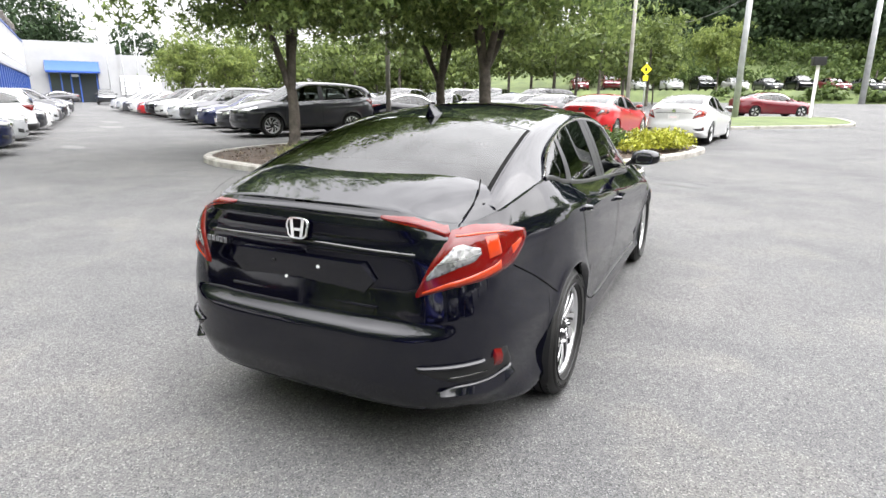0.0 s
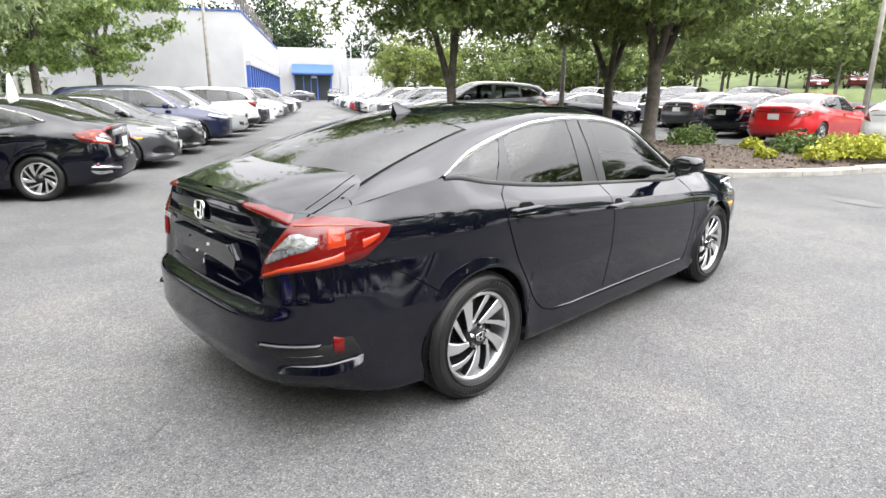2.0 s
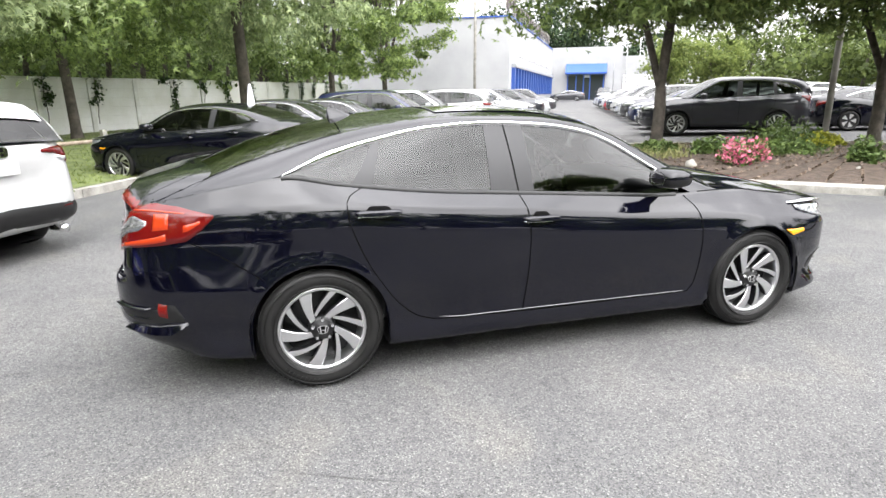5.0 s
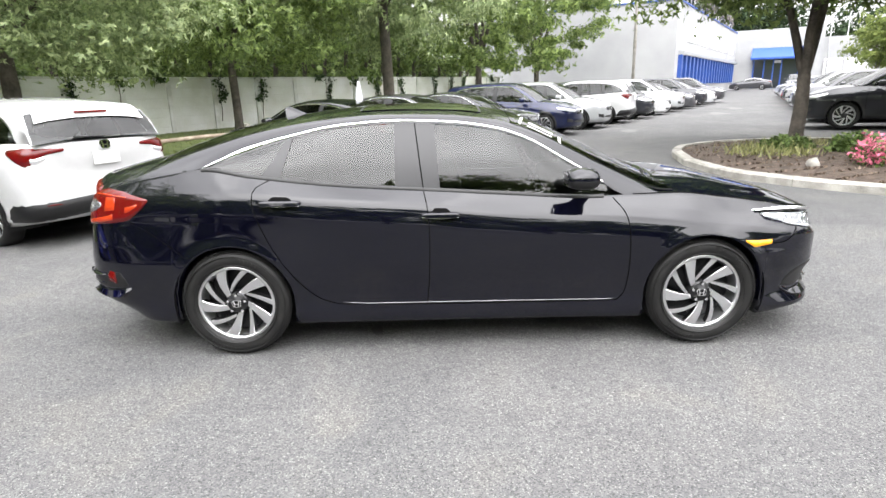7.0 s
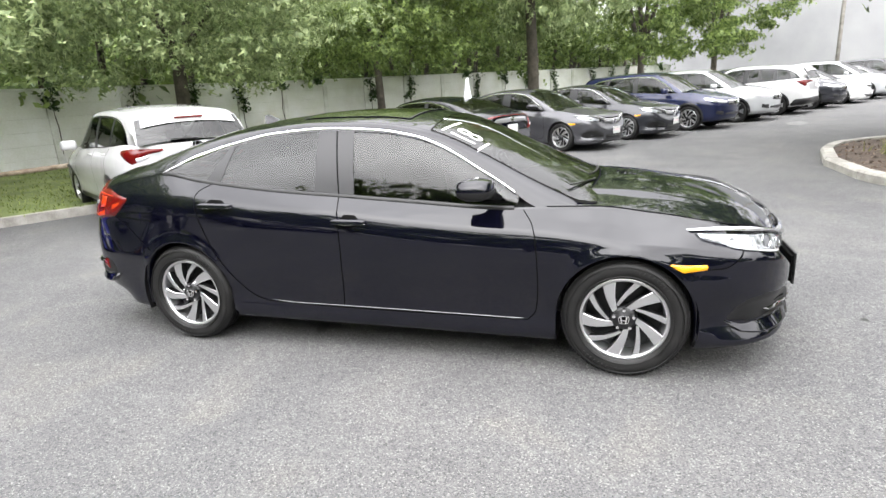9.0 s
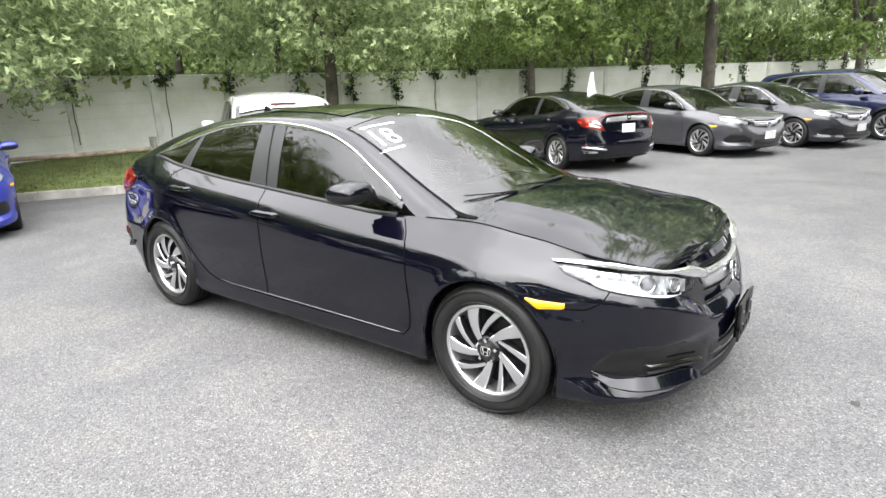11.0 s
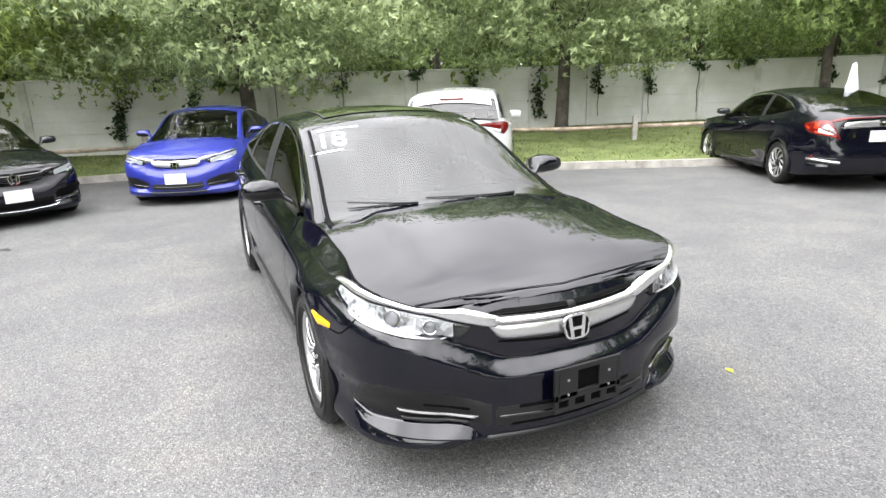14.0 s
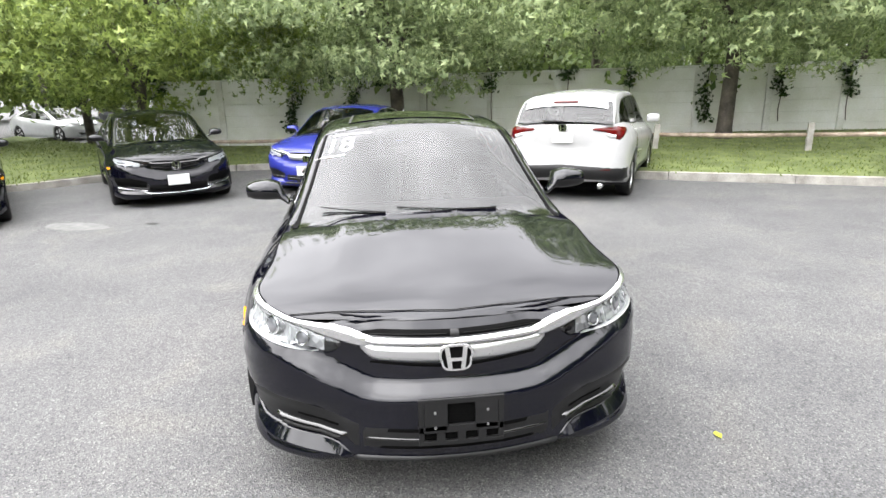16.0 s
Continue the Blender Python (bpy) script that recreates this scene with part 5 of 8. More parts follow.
    lay("tail_lamp", ts0, ts1, lo, hi, M_RED, 0.012, 10, "red wrap-round tail lamp", ns + 10)
    at = lambda t: ts0 + t * tw
    lay("lamp_band", at(0.02), at(0.66), lambda u: lo(0.02 + 0.64 * u) + 0.009, poly((0, 0.752), (0.3, 0.800), (0.6, 0.826), (0.85, 0.846), (1, 0.868)), M_ORANGE, 0.0132, 5, "bright orange-red lower lamp band", ns)
    lay("lamp_band", at(0.50), at(0.67), poly((0, 0.836), (1, 0.850)), poly((0, 0.962), (1, 0.955)), M_ORANGE, 0.0134, 6, "bright orange-red upright lamp band", 8)
    lay("lamp_band", at(0.26), at(0.80), poly((0, 0.944), (0.6, 0.940), (1, 0.930)), poly((0, 0.958), (0.4, 0.962), (1, 0.945)), M_ORANGE, 0.0130, 4, "bright orange-red upper lamp band", ns)
    lay("lamp_separator", at(0.70), at(0.725), poly((0, 0.806), (1, 0.812)), poly((0, 0.952), (1, 0.950)), M_RIMDARK, 0.0128, 4, "dark line between the lamp chambers", 3)
    lay("lamp_band", at(0.74), at(0.92), poly((0, 0.818), (0.4, 0.836), (1, 0.892)), poly((0, 0.912), (1, 0.914)), M_ORANGE, 0.0128, 4, "bright orange-red outer lamp band", 8)
    lay("lamp_edge", ts0, at(0.84), lambda t: lo(0.84 * t) - 0.006, lambda t: lo(0.84 * t) - 0.003, M_SATIN, 0.004, 2, "thin pale line below the lamp")
    lay("reversing_lamp", at(0.06), at(0.48), poly((0, 0.790), (0.4, 0.820), (0.8, 0.850), (1, 0.890)), poly((0, 0.800), (0.15, 0.850), (0.5, 0.935), (0.65, 0.936), (1, 0.902)), M_REVERSE, 0.0150, 7, "silvery clear reversing lamp", ns)
    lay("lamp_divider", at(0.13), at(0.46), poly((0, 0.852), (1, 0.884)), poly((0, 0.860), (1, 0.893)), M_SATIN, 0.0170, 3)
    if fine:
        lay("lamp_divider", at(0.30), at(0.325), poly((0, 0.832), (1, 0.836)), poly((0, 0.926), (1, 0.930)), M_SATIN, 0.0168, 3)
    ls0, ls1 = 0.36, 0.695
    lid_top = lambda u: min(1.018, float(b.top_of(np.array(ls0 + (ls1 - ls0) * u))) - 0.002)
    lay("lid_lamp", ls0, ls1, lambda u: min(lid_top(u) - 0.004, float(np.interp(u, [0, 0.5, 0.9, 1], [1.004, 0.980, 0.944, 0.948]))), lid_top, M_RED, 0.012, 5, "red lamp strip on the boot lid")
    lay("lid_lamp_band", ls0 + 0.03, ls1 - 0.012, lambda u: min(lid_top(u) - 0.016, float(np.interp(u, [0, 0.5, 1], [1.0, 0.978, 0.948]))), lambda u: min(lid_top(u) - 0.008, float(np.interp(u, [0, 0.5, 1], [1.006, 0.990, 0.966]))), M_ORANGE, 0.0130, 3, "bright orange-red lamp band")
    # tail trim
    lay("boot_trim", R(0.0), R(0.54), poly((0, 0.885), (1, 0.872)), poly((0, 0.900), (1, 0.890)), M_GLOSSTRIM, 0.003, 4)
    lay("boot_edge", R(0.0), R(0.37), lin(0.995, 0.998), lin(1.032, 1.022), DRESS_PAINT[0], 0.010, 4)
    lay("rear_corner_inlay", R(0.53), X(-1.99), poly((0, 0.462), (0.2, 0.420), (0.35, 0.402), (0.7, 0.395), (1, 0.405)), poly((0, 0.475), (0.35, 0.482), (0.72, 0.485), (0.83, 0.515), (0.9, 0.510), (1, 0.412)), M_TRIM, 0.004, 6)
    lay("rear_corner_slat", R(0.53), R(0.74), lin(0.466, 0.474), lin(0.480, 0.486), DRESS_PAINT[0], 0.018, 5)
    lay("rear_corner_slat", R(0.63), R(0.745), lin(0.424, 0.428), lin(0.436, 0.440), M_GLOSSTRIM, 0.012, 3)
    lay("rear_corner_blade", R(0.60), X(-1.985), poly((0, 0.364), (0.3, 0.353), (0.55, 0.338), (0.78, 0.340), (1, 0.396)), poly((0, 0.372), (0.2, 0.398), (0.6, 0.394), (1, 0.412)), DRESS_PAINT[0], 0.006, 12, foot=0.034)
    lay("rear_reflector", X(-2.112), X(-2.07), lin(0.432, 0.420), lin(0.516, 0.508), M_RED, 0.014, 4, "red bumper reflector")
    lay("rear_apron", R(0.0), R(0.58), lin(0.25, 0.25), lin(0.292, 0.288), M_TRIM, 0.006, 3)
    tail = b.skin(R(0.0), 0.94, 0.006)
    badge(car, Matrix.Translation((float(tail[0]) - 0.006, 0, 0.94)) @ pose(0, 0, 0, 0, -84) @ pose(0, 0, 0, 0, 0, -90), 0.043, M_CHROME)
    if plate_rear:
        plate(car, Matrix.Translation((float(b.skin(R(0.0), 0.76, 0.012)[0]), 0, 0.765)) @ pose(0, 0, 0, 0, -90) @ pose(0, 0, 0, 0, 0, -90), fine)
    elif fine:
        xt = float(b.skin(R(0.0), 0.77, 0.004)[0])
        # plate panel leaning out towards its top, below the boot handle
        bm = bmesh.new()
        ring = ((-0.30, 0.836), (-0.35, 0.775), (-0.27, 0.690), (0.27, 0.690), (0.35, 0.775), (0.30, 0.836))
        front = [bm.verts.new((xt + 0.012 - 0.19 * (z - 0.69), y, z)) for y, z in ring]
        back = [bm.verts.new((xt + 0.09, y * 1.03, z)) for y, z in ring]
        bm.faces.new(front)
        for i in range(6):
            bm.faces.new((front[i], back[i], back[(i + 1) % 6], front[(i + 1) % 6]))
        bmesh.ops.recalc_face_normals(bm, faces=bm.faces)
        part("plate_panel", bm, DRESS_PAINT[0], car, "glossy black six-sided plate panel")
        for y, z in ((0.07, 0.735), (-0.10, 0.80), (-0.10, 0.70), (0.12, 0.80)):
            bm = bmesh.new()
            bmesh.ops.create_cone(bm, cap_ends=True, segments=10, radius1=0.008, radius2=0.006, depth=0.008, matrix=pose(xt + 0.010 - 0.19 * (z - 0.69), y, z, 0, -90))
            part("plate_plug", bm, M_WHITE if z < 0.75 or y < 0 else M_TRIM, car, "small plate fixing plug")
        box("plate_recess_step", (0.012, 0.72, 0.012), pose(xt + 0.001, 0, 0.672), DRESS_PAINT[0], car, 0.004)
        # model name as plain bright bars
        for i in range(5):
            p = b.skin(R(0.50 - i * 0.026), 0.845, 0.014)
            box("name_bar", (0.004, 0.019, 0.024), pose(float(p[0]), 0.50 - i * 0.026, 0.845), M_CHROME, car, 0.002)
    # window surround
    x = np.linspace(sh.win[0] + 0.005, sh.win[1] - 0.10, 70 if fine else 30)
    wdt = np.interp(x, [sh.win[0], sh.win[0] + 0.22, sh.win[0] + 0.5, sh.win[1]], [0.004, 0.040, 0.024, 0.018])
    top = np.stack([x, -pchip(sh.win_y, x), pchip(sh.win_z, x)], -1)
    hh = np.stack([0 * x, 0.28 * wdt, wdt], -1)
    g = np.stack([top - hh * 0.45 + np.array([0, -0.004, 0]), top + np.array([0, -0.014, 0]), top + hh * 0.55 + np.array([0, -0.010, 0.0])], 1)
    two_sides("window_trim", g, M_CHROME if chrome else M_GLOSSTRIM, car, "bright window surround")
    yb, zb = b.edge_x(x)
    g = np.stack([np.stack([x, yb - 0.008, zb - 0.014], -1), np.stack([x, yb - 0.010, zb + 0.006], -1), np.stack([x, yb + 0.012, zb + 0.012], -1)], 1)
    two_sides("belt_moulding", g, M_TRIM, car)
    # door handles; a near-black sheet paints the shade inside each cup
    for x0, x1, z in ((-0.26, -0.04, 0.818), (-1.16, -0.92, 0.905)):
        s0, s1 = X(x0), X(x1)
        z1 = z - 0.008
        lay("handle_cup_shade", s0 + 0.05, s1 - 0.05, poly((0, z - 0.005), (0.25, z - 0.04), (0.75, z - 0.04), (1, z - 0.005)), poly((0, z + 0.012), (0.25, z + 0.045), (0.75, z + 0.045), (1, z + 0.012)), M_GAP, 0.003, 5)
        lay("door_handle", s0, s1, poly((0, z - 0.004), (0.12, z - 0.013), (0.88, z - 0.015), (1, z - 0.004)), poly((0, z + 0.008), (0.12, z + 0.015), (0.88, z + 0.013), (1, z + 0.006)), DRESS_PAINT[0], 0.036, 9, n=22 if fine else 9)
        if fine:
            lay("handle_trim", s0 + 0.004, s1 - 0.004, poly((0, z - 0.012), (0.5, z - 0.018), (1, z - 0.012)), poly((0, z - 0.009), (0.5, z - 0.014), (1, z - 0.009)), M_CHROME, 0.030, 3)
    # sill trim
    lay("sill_trim", X(-0.76), X(0.86), poly((0, 0.313), (0.1, 0.3005), (1, 0.2915)), poly((0, 0.3165), (0.1, 0.304), (1, 0.295)), M_SILLTRIM if chrome else M_GLOSSTRIM, 0.010, 3)
    # seams
    def seam(pts, w=0.0028, name="panel_seam"):
        pts = np.array(pts, float)
        d = np.concatenate([[0], np.cumsum(np.linalg.norm(np.diff(pts, axis=0), axis=1))])
        u = np.linspace(0, d[-1], 26 if fine else 10)
        xs, zs = pchip(list(zip(d, pts[:, 0])), u), pchip(list(zip(d, pts[:, 1])), u)
        p, n = skin_line(b, np.array([X(q) for q in xs]), zs, 0.0022)
        for side in (1, -1):
            k = np.array([1, side, 1])
            ribbon(name, p * k, n * k, w, M_GAP, car)
    seam([(0.83, 0.872), (0.885, 0.80), (0.905, 0.72), (0.915, 0.50), (0.90, 0.34), (0.86, 0.29)])
    seam([(-0.245, 0.94), (-0.225, 0.86), (-0.215, 0.70), (-0.225, 0.45), (-0.24, 0.30)])
    seam([(-1.10, 1.025), (-1.19, 0.97), (-1.195, 0.935), (-1.13, 0.71), (-1.03, 0.53), (-0.95, 0.42), (-0.85, 0.335), (-0.75, 0.302)])
    seam([(-0.75, 0.302), (0.0, 0.287), (0.86, 0.288)])
    seam([(-1.95, 0.80), (-1.80, 0.725), (-1.61, 0.605)])
    seam([(1.915, 0.70), (1.86, 0.635), (1.80, 0.605), (1.72, 0.60)])
    if fine:
        # pillar seam, bonnet and boot gaps
        v = np.linspace(0, 1, 10)
        p = b.flank(-0.245 - 0.045 * v, v, 0.006)
        for side in (1, -1):
            k = np.array([1, side, 1])
            ribbon("panel_seam", p * k, np.repeat(np.array([[0, -1.0 * side, 0.2]]), 10, 0), 0.003, M_GAP, car)
        for x0, x1 in ((0.95, 1.96),):
            xx = np.linspace(x0, x1, 50)
            ye, ze = b.edge_x(xx)
            p = np.stack([xx, ye - 0.001, ze + 0.0035], -1)
            for side in (1, -1):
                k = np.array([1, side, 1])
                ribbon("bonnet_gap", p * k, np.repeat(np.array([[0, -0.5 * side, 0.85]]), 50, 0), 0.003, M_GAP, car)
        # bonnet's front edge
        yy = np.linspace(-0.60, 0.60, 40)
        xc = 2.103 - 0.105 * np.abs(yy) ** 1.1
        lid = next(c for c in car.children if c.name.startswith("bonnet") and "gap" not in c.name).data
        tree = BVHTree.FromPolygons([v.co for v in lid.vertices], [tuple(q.vertices) for q in lid.polygons])
        hits = [tree.ray_cast(Vector((u, v, 2.0)), Vector((0, 0, -1))) for u, v in zip(xc, yy)]
        p = np.array([tuple(h[0] + Vector((0.0015, 0, 0.0035))) for h in hits if h[0]])
        ribbon("bonnet_gap", p, np.repeat(np.array([[0.4, 0, 1.0]]), len(p), 0), 0.0025, M_GAP, car)
        for side in (1, -1):
            q = np.array([(-1.86, 0.585, 1.110), (-1.92, 0.605, 1.092), (-1.98, 0.625, 1.070), (-2.06, 0.632, 1.035), (-2.13, 0.628, 1.0)]) * np.array([1, side, 1])
            n = np.repeat(np.array([[0, 0.25 * side, 1.0]]), len(q), 0)
            ribbon("boot_gap", q + np.array([0, 0, 0.006]), n, 0.003, M_GAP, car)
    # mirrors
    for side in (-1, 1):
        yy = lambda v: v * side
        hull(car, "mirror", [(0.50, 0.83, 1.045, 0.03), (0.52, 0.90, 1.05, 0.05), (0.55, 0.99, 1.04, 0.045), (0.60, 1.005, 1.02, 0.03)], side)


DRESS_PAINT = [M_BLACK]


def hull(car, name, pts, side):
    """A wing mirror: painted cap over a dark foot, with its glass towards the tail."""
    n = 9
    g = []
    # sections across the car, each a rounded quad in the xz plane
    for y, x0, x1, z0, z1 in ((0.775, 0.64, 0.72, 0.925, 0.955), (0.81, 0.60, 0.70, 0.945, 0.985), (0.835, 0.532, 0.70, 0.952, 1.05), (0.90, 0.522, 0.705, 0.950, 1.066), (0.97, 0.526, 0.70, 0.956, 1.060), (1.01, 0.536, 0.685, 0.968, 1.046), (1.022, 0.56, 0.65, 0.985, 1.03), (1.024, 0.60, 0.605, 1.005, 1.010)):
        ring = []
        for k in range(16):
            w = 6.28318 * k / 16
            c, s = math.cos(w), math.sin(w)
            m = (abs(c) ** 3 + abs(s) ** 3) ** (-1 / 3)
            ring.append(((x0 + x1) / 2 + c * m * (x1 - x0) / 2, y * side, (z0 + z1) / 2 + s * m * (z1 - z0) / 2))
        ring.append(ring[0])
        g.append(ring)
    g = np.array(g)
    up = skin_obj("mirror_cap", g[:, :9], DRESS_PAINT[0], car, flip=side > 0)
    dn = skin_obj("mirror_foot", g[:, 8:], M_TRIM, car, flip=side > 0)
    a = np.array([(0.5275, y * side, z) for y, z in ((0.862, 0.968), (0.862, 1.04), (0.90, 1.05), (0.965, 1.042), (0.985, 1.01), (0.97, 0.975))])
    obj("mirror_glass", a, [tuple(range(6)) if side > 0 else tuple(range(6))[::-1]], M_CHROME, car)


def plate(car, m, fine=True):
    """A white dealer plate with a faded printed bar, lying in the xy plane, facing +z."""
    bm = box_bm(bmesh.new(), (0.30, 0.15, 0.006), m, 0.002)
    ob = part("plate", bm, M_PLATE, car, "white dealer plate with faded print")
    box("plate_print", (0.19, 0.026, 0.002), m @ pose(0, 0.005, 0.0045), M_PINKBAR, ob)
    return ob


def finish_hero():
    """What only the nearest car shows: fin, roof pane, wipers, painted number."""
    b = hero
    # fin
    v = [(-1.02, 0, 1.345), (-1.03, -0.026, 1.335), (-1.17, -0.034, 1.318), (-1.185, 0, 1.32), (-1.17, 0.034, 1.318), (-1.03, 0.026, 1.335), (-1.15, 0, 1.402), (-1.185, 0, 1.395)]
    obj("aerial_fin", v, [(0, 1, 6), (1, 2, 7, 6), (2, 3, 7), (3, 4, 7), (4, 5, 6, 7), (5, 0, 6)], M_BLACK, car)
    # roof pane
    f, x = np.linspace(-0.72, 0.72, 17), np.linspace(-0.62, 0.10, 12)
    skin_obj("roof_pane", b.roof(np.repeat(x[:, None], 17, 1), np.repeat(f[None], 12, 0), 0.003), M_GLOSSTRIM, car, "black glass roof panel")
    for e in (b.roof(x, np.full(12, -0.72), 0.004), b.roof(x, np.full(12, 0.72), 0.004), b.roof(np.full(17, 0.10), f, 0.004), b.roof(np.full(17, -0.62), f, 0.004)):
        ribbon("roof_pane_seal", e, np.repeat(np.array([[0, 0, 1.0]]), len(e), 0), 0.007, M_TRIM, car)
    # dark border of windscreen and rear window
    for x0, x1 in ((b.sh.roof_x[1] + 0.004, b.sh.glass_x[1]), (b.sh.glass_x[0], b.sh.roof_x[0] - 0.004)):
        x = np.linspace(x0, x1, 24)
        for side in (-1, 1):
            g = np.stack([b.roof(x, np.full(24, side * k), 0.0015) for k in (0.93, 0.972)], 1)
            skin_obj("glass_border", g, M_GAP, car, flip=side < 0)
    # cowl and wipers
    y = np.linspace(-0.52, 0.52, 21)
    xc = 1.20 - 0.16 * np.abs(y / 0.62) ** 2
    g = np.stack([np.stack([xc - 0.07, y, 0.945 - 0.02 * np.abs(y)], -1), np.stack([xc - 0.02, y, 0.940 - 0.02 * np.abs(y)], -1), np.stack([xc + 0.05, y, 0.935 - 0.02 * np.abs(y)], -1)], 1)
    skin_obj("cowl", g, M_GAP, car)
    for ya, yb2, xa in ((0.36, -0.16, 1.185), (-0.22, -0.56, 1.178)):
        t = np.linspace(0, 1, 8)
        yy = ya + (yb2 - ya) * t
        xx = xa - 0.045 * t ** 1.3 - 0.09 * np.abs(yy / 0.62) ** 2
        zz = pchip(b.sh.spine, xx) - 0.05 * np.abs(yy / 0.66) ** 2.3 + 0.006
        tube("wiper_arm", np.stack([xx, yy, zz], -1), [0.006, 0.005, 0.005, 0.004, 0.004, 0.003, 0.003, 0.002], M_TRIM, car, 6)
        tube("wiper_blade", np.stack([xx - 0.008, yy, zz - 0.003], -1), 0.003, M_TRIM, car, 5)
    # painted number and strokes on the windscreen
    o = b.roof(np.array([0.43]), np.array([-0.66]), 0.0005)[0]
    ex = b.roof(np.array([0.43]), np.array([-0.56]), 0.001)[0] - o
    ey = b.roof(np.array([0.38]), np.array([-0.66]), 0.001)[0] - o
    ex, ey = Vector(ex).normalized(), Vector(ey)
    ez = ex.cross(ey).normalized()
    ey = ez.cross(ex)
    m = Matrix((ex, ey, ez)).transposed().to_4x4()
    m.translation = Vector(o)
    m = m @ pose(0, 0, 0, 0, 0, -15)
    cu = bpy.data.curves.new("number", "FONT")
    cu.body, cu.size, cu.extrude, cu.offset = "18", 0.23, 0.0002, 0.001
    tmp = new("number_curve", cu)
    bpy.context.view_layer.update()
    me = bpy.data.meshes.new_from_object(tmp.evaluated_get(bpy.context.evaluated_depsgraph_get()))
    bpy.data.objects.remove(tmp)
    me.transform(m @ pose(-0.15, -0.13, 0.001, 0, 0, 3) @ Matrix.Diagonal((0.82, 1, 1, 1)))
    for k in me.vertices:
        xx, yy = np.array([k.co.x]), np.array([k.co.y])
        k.co.z = float(b.roof(xx, yy / pchip(b.sh.rail_y, xx), 0.0012)[0, 2])
    me.materials.clear()
    me.materials.append(M_WHITE)
    num = new("painted_number", me)
    num.parent = car
    num["label"] = "white painted number 18"
    for dy, w in ((0.13, 0.24), (-0.13, 0.18)):
        e = np.array([m @ Vector((-0.05 + dy * 0.3 + w * (q - 0.5), dy - 0.05 + 0.012 * q, 0)) for q in np.linspace(0, 1, 9)])
        p = b.roof(e[:, 0], e[:, 1] / pchip(b.sh.rail_y, e[:, 0]), 0.0012)
        ribbon("painted_stroke", p, np.repeat(np.array([tuple(ez)]), 9, 0), 0.008, M_WHITE, car, "white painted stroke")


class Estate(Shape):
    """A tall five-door car with an upright tail."""
    outline = [(-2.27, 0), (-2.262, -0.30), (-2.24, -0.55), (-2.18, -0.74), (-2.04, -0.85), (-1.85, -0.895), (-1.6, -0.915), (-1.33, -0.922), (-0.9, -0.912), (0, -0.905),
               (0.9, -0.91), (1.33, -0.92), (1.6, -0.91), (1.8, -0.875), (1.98, -0.80), (2.10, -0.68), (2.18, -0.53), (2.235, -0.33), (2.265, -0.13), (2.27, 0)]
    top = [(-2.4, 1.15), (-2.1, 1.16), (-1.9, 1.165), (-1.5, 1.14), (-0.9, 1.10), (0.0, 1.06), (0.7, 1.03), (0.95, 1.035), (1.3, 1.03), (1.6, 0.99), (1.85, 0.93), (2.05, 0.88), (2.2, 0.85), (2.3, 0.84)]
    top_in = [(-2.4, 0.03), (-2.1, 0.10), (-1.9, 0.13), (-1.5, 0.125), (-0.7, 0.115), (0.7, 0.12), (0.95, 0.135), (1.3, 0.16), (1.6, 0.155), (1.85, 0.13), (2.05, 0.10), (2.2, 0.07), (2.3, 0.06)]
    crease = [(-2.3, 1.0), (-1.5, 0.99), (0, 0.93), (1, 0.88), (2.3, 0.74)]
    sill = [(-2.4, 0.33), (-2.1, 0.31), (-1.7, 0.27), (1.7, 0.25), (2.1, 0.26), (2.3, 0.27)]
    side_d = ((0.18, 0.13), (0.27, 0.05), (0.36, 0.015), (0.44, 0.030), (0.56, 0.02), (0.64, 0.008))
    nose_d = ((0.18, 0.20), (0.26, 0.08), (0.33, 0.015), (0.42, 0.0), (0.55, 0.006), (0.66, 0.0), (0.74, 0.012), (0.80, 0.03))
    front_d = ((0.18, 0.20), (0.26, 0.08), (0.33, 0.015), (0.42, 0.0), (0.55, 0.006), (0.66, 0.0), (0.74, 0.012), (0.80, 0.03))
    rear_d = ((0.2, 0.25), (0.33, 0.08), (0.40, 0.02), (0.52, 0.0), (0.62, 0.0), (0.66, 0.02), (0.72, 0.05), (0.85, 0.055), (0.95, 0.03), (1.08, 0.02), (1.14, 0.03))
    crease_in = [(-2.4, 0.0), (2.4, 0.0)]
    corner_d = ((0.2, 0.25), (0.33, 0.08), (0.40, 0.02), (0.52, 0.0), (0.66, 0.0), (0.8, 0.006), (1.02, 0.03), (1.08, 0.04))
    spine_hood = [(0.8, 1.09), (1.2, 1.085), (1.5, 1.05), (1.8, 0.985), (2.0, 0.92), (2.15, 0.87), (2.3, 0.845)]
    spine_deck = None
    shelf = False
    spine = [(-2.235, 1.17), (-2.16, 1.29), (-2.08, 1.41), (-2.0, 1.505), (-1.9, 1.545), (-1.4, 1.605), (-0.8, 1.635), (-0.3, 1.64), (0.1, 1.62), (0.32, 1.575), (0.6, 1.435), (0.9, 1.26), (1.2, 1.08)]
    rail_y = [(-2.2, 0.73), (-2.1, 0.70), (-2.0, 0.665), (-1.9, 0.645), (-1.4, 0.62), (-0.8, 0.61), (-0.2, 0.612), (0.2, 0.625), (0.5, 0.66), (0.8, 0.70), (1.08, 0.745)]
    rail_z = [(-2.2, 1.15), (-2.1, 1.31), (-2.0, 1.44), (-1.9, 1.49), (-1.4, 1.555), (-0.8, 1.583), (-0.2, 1.58), (0.2, 1.55), (0.5, 1.415), (0.8, 1.24), (1.08, 1.05)]
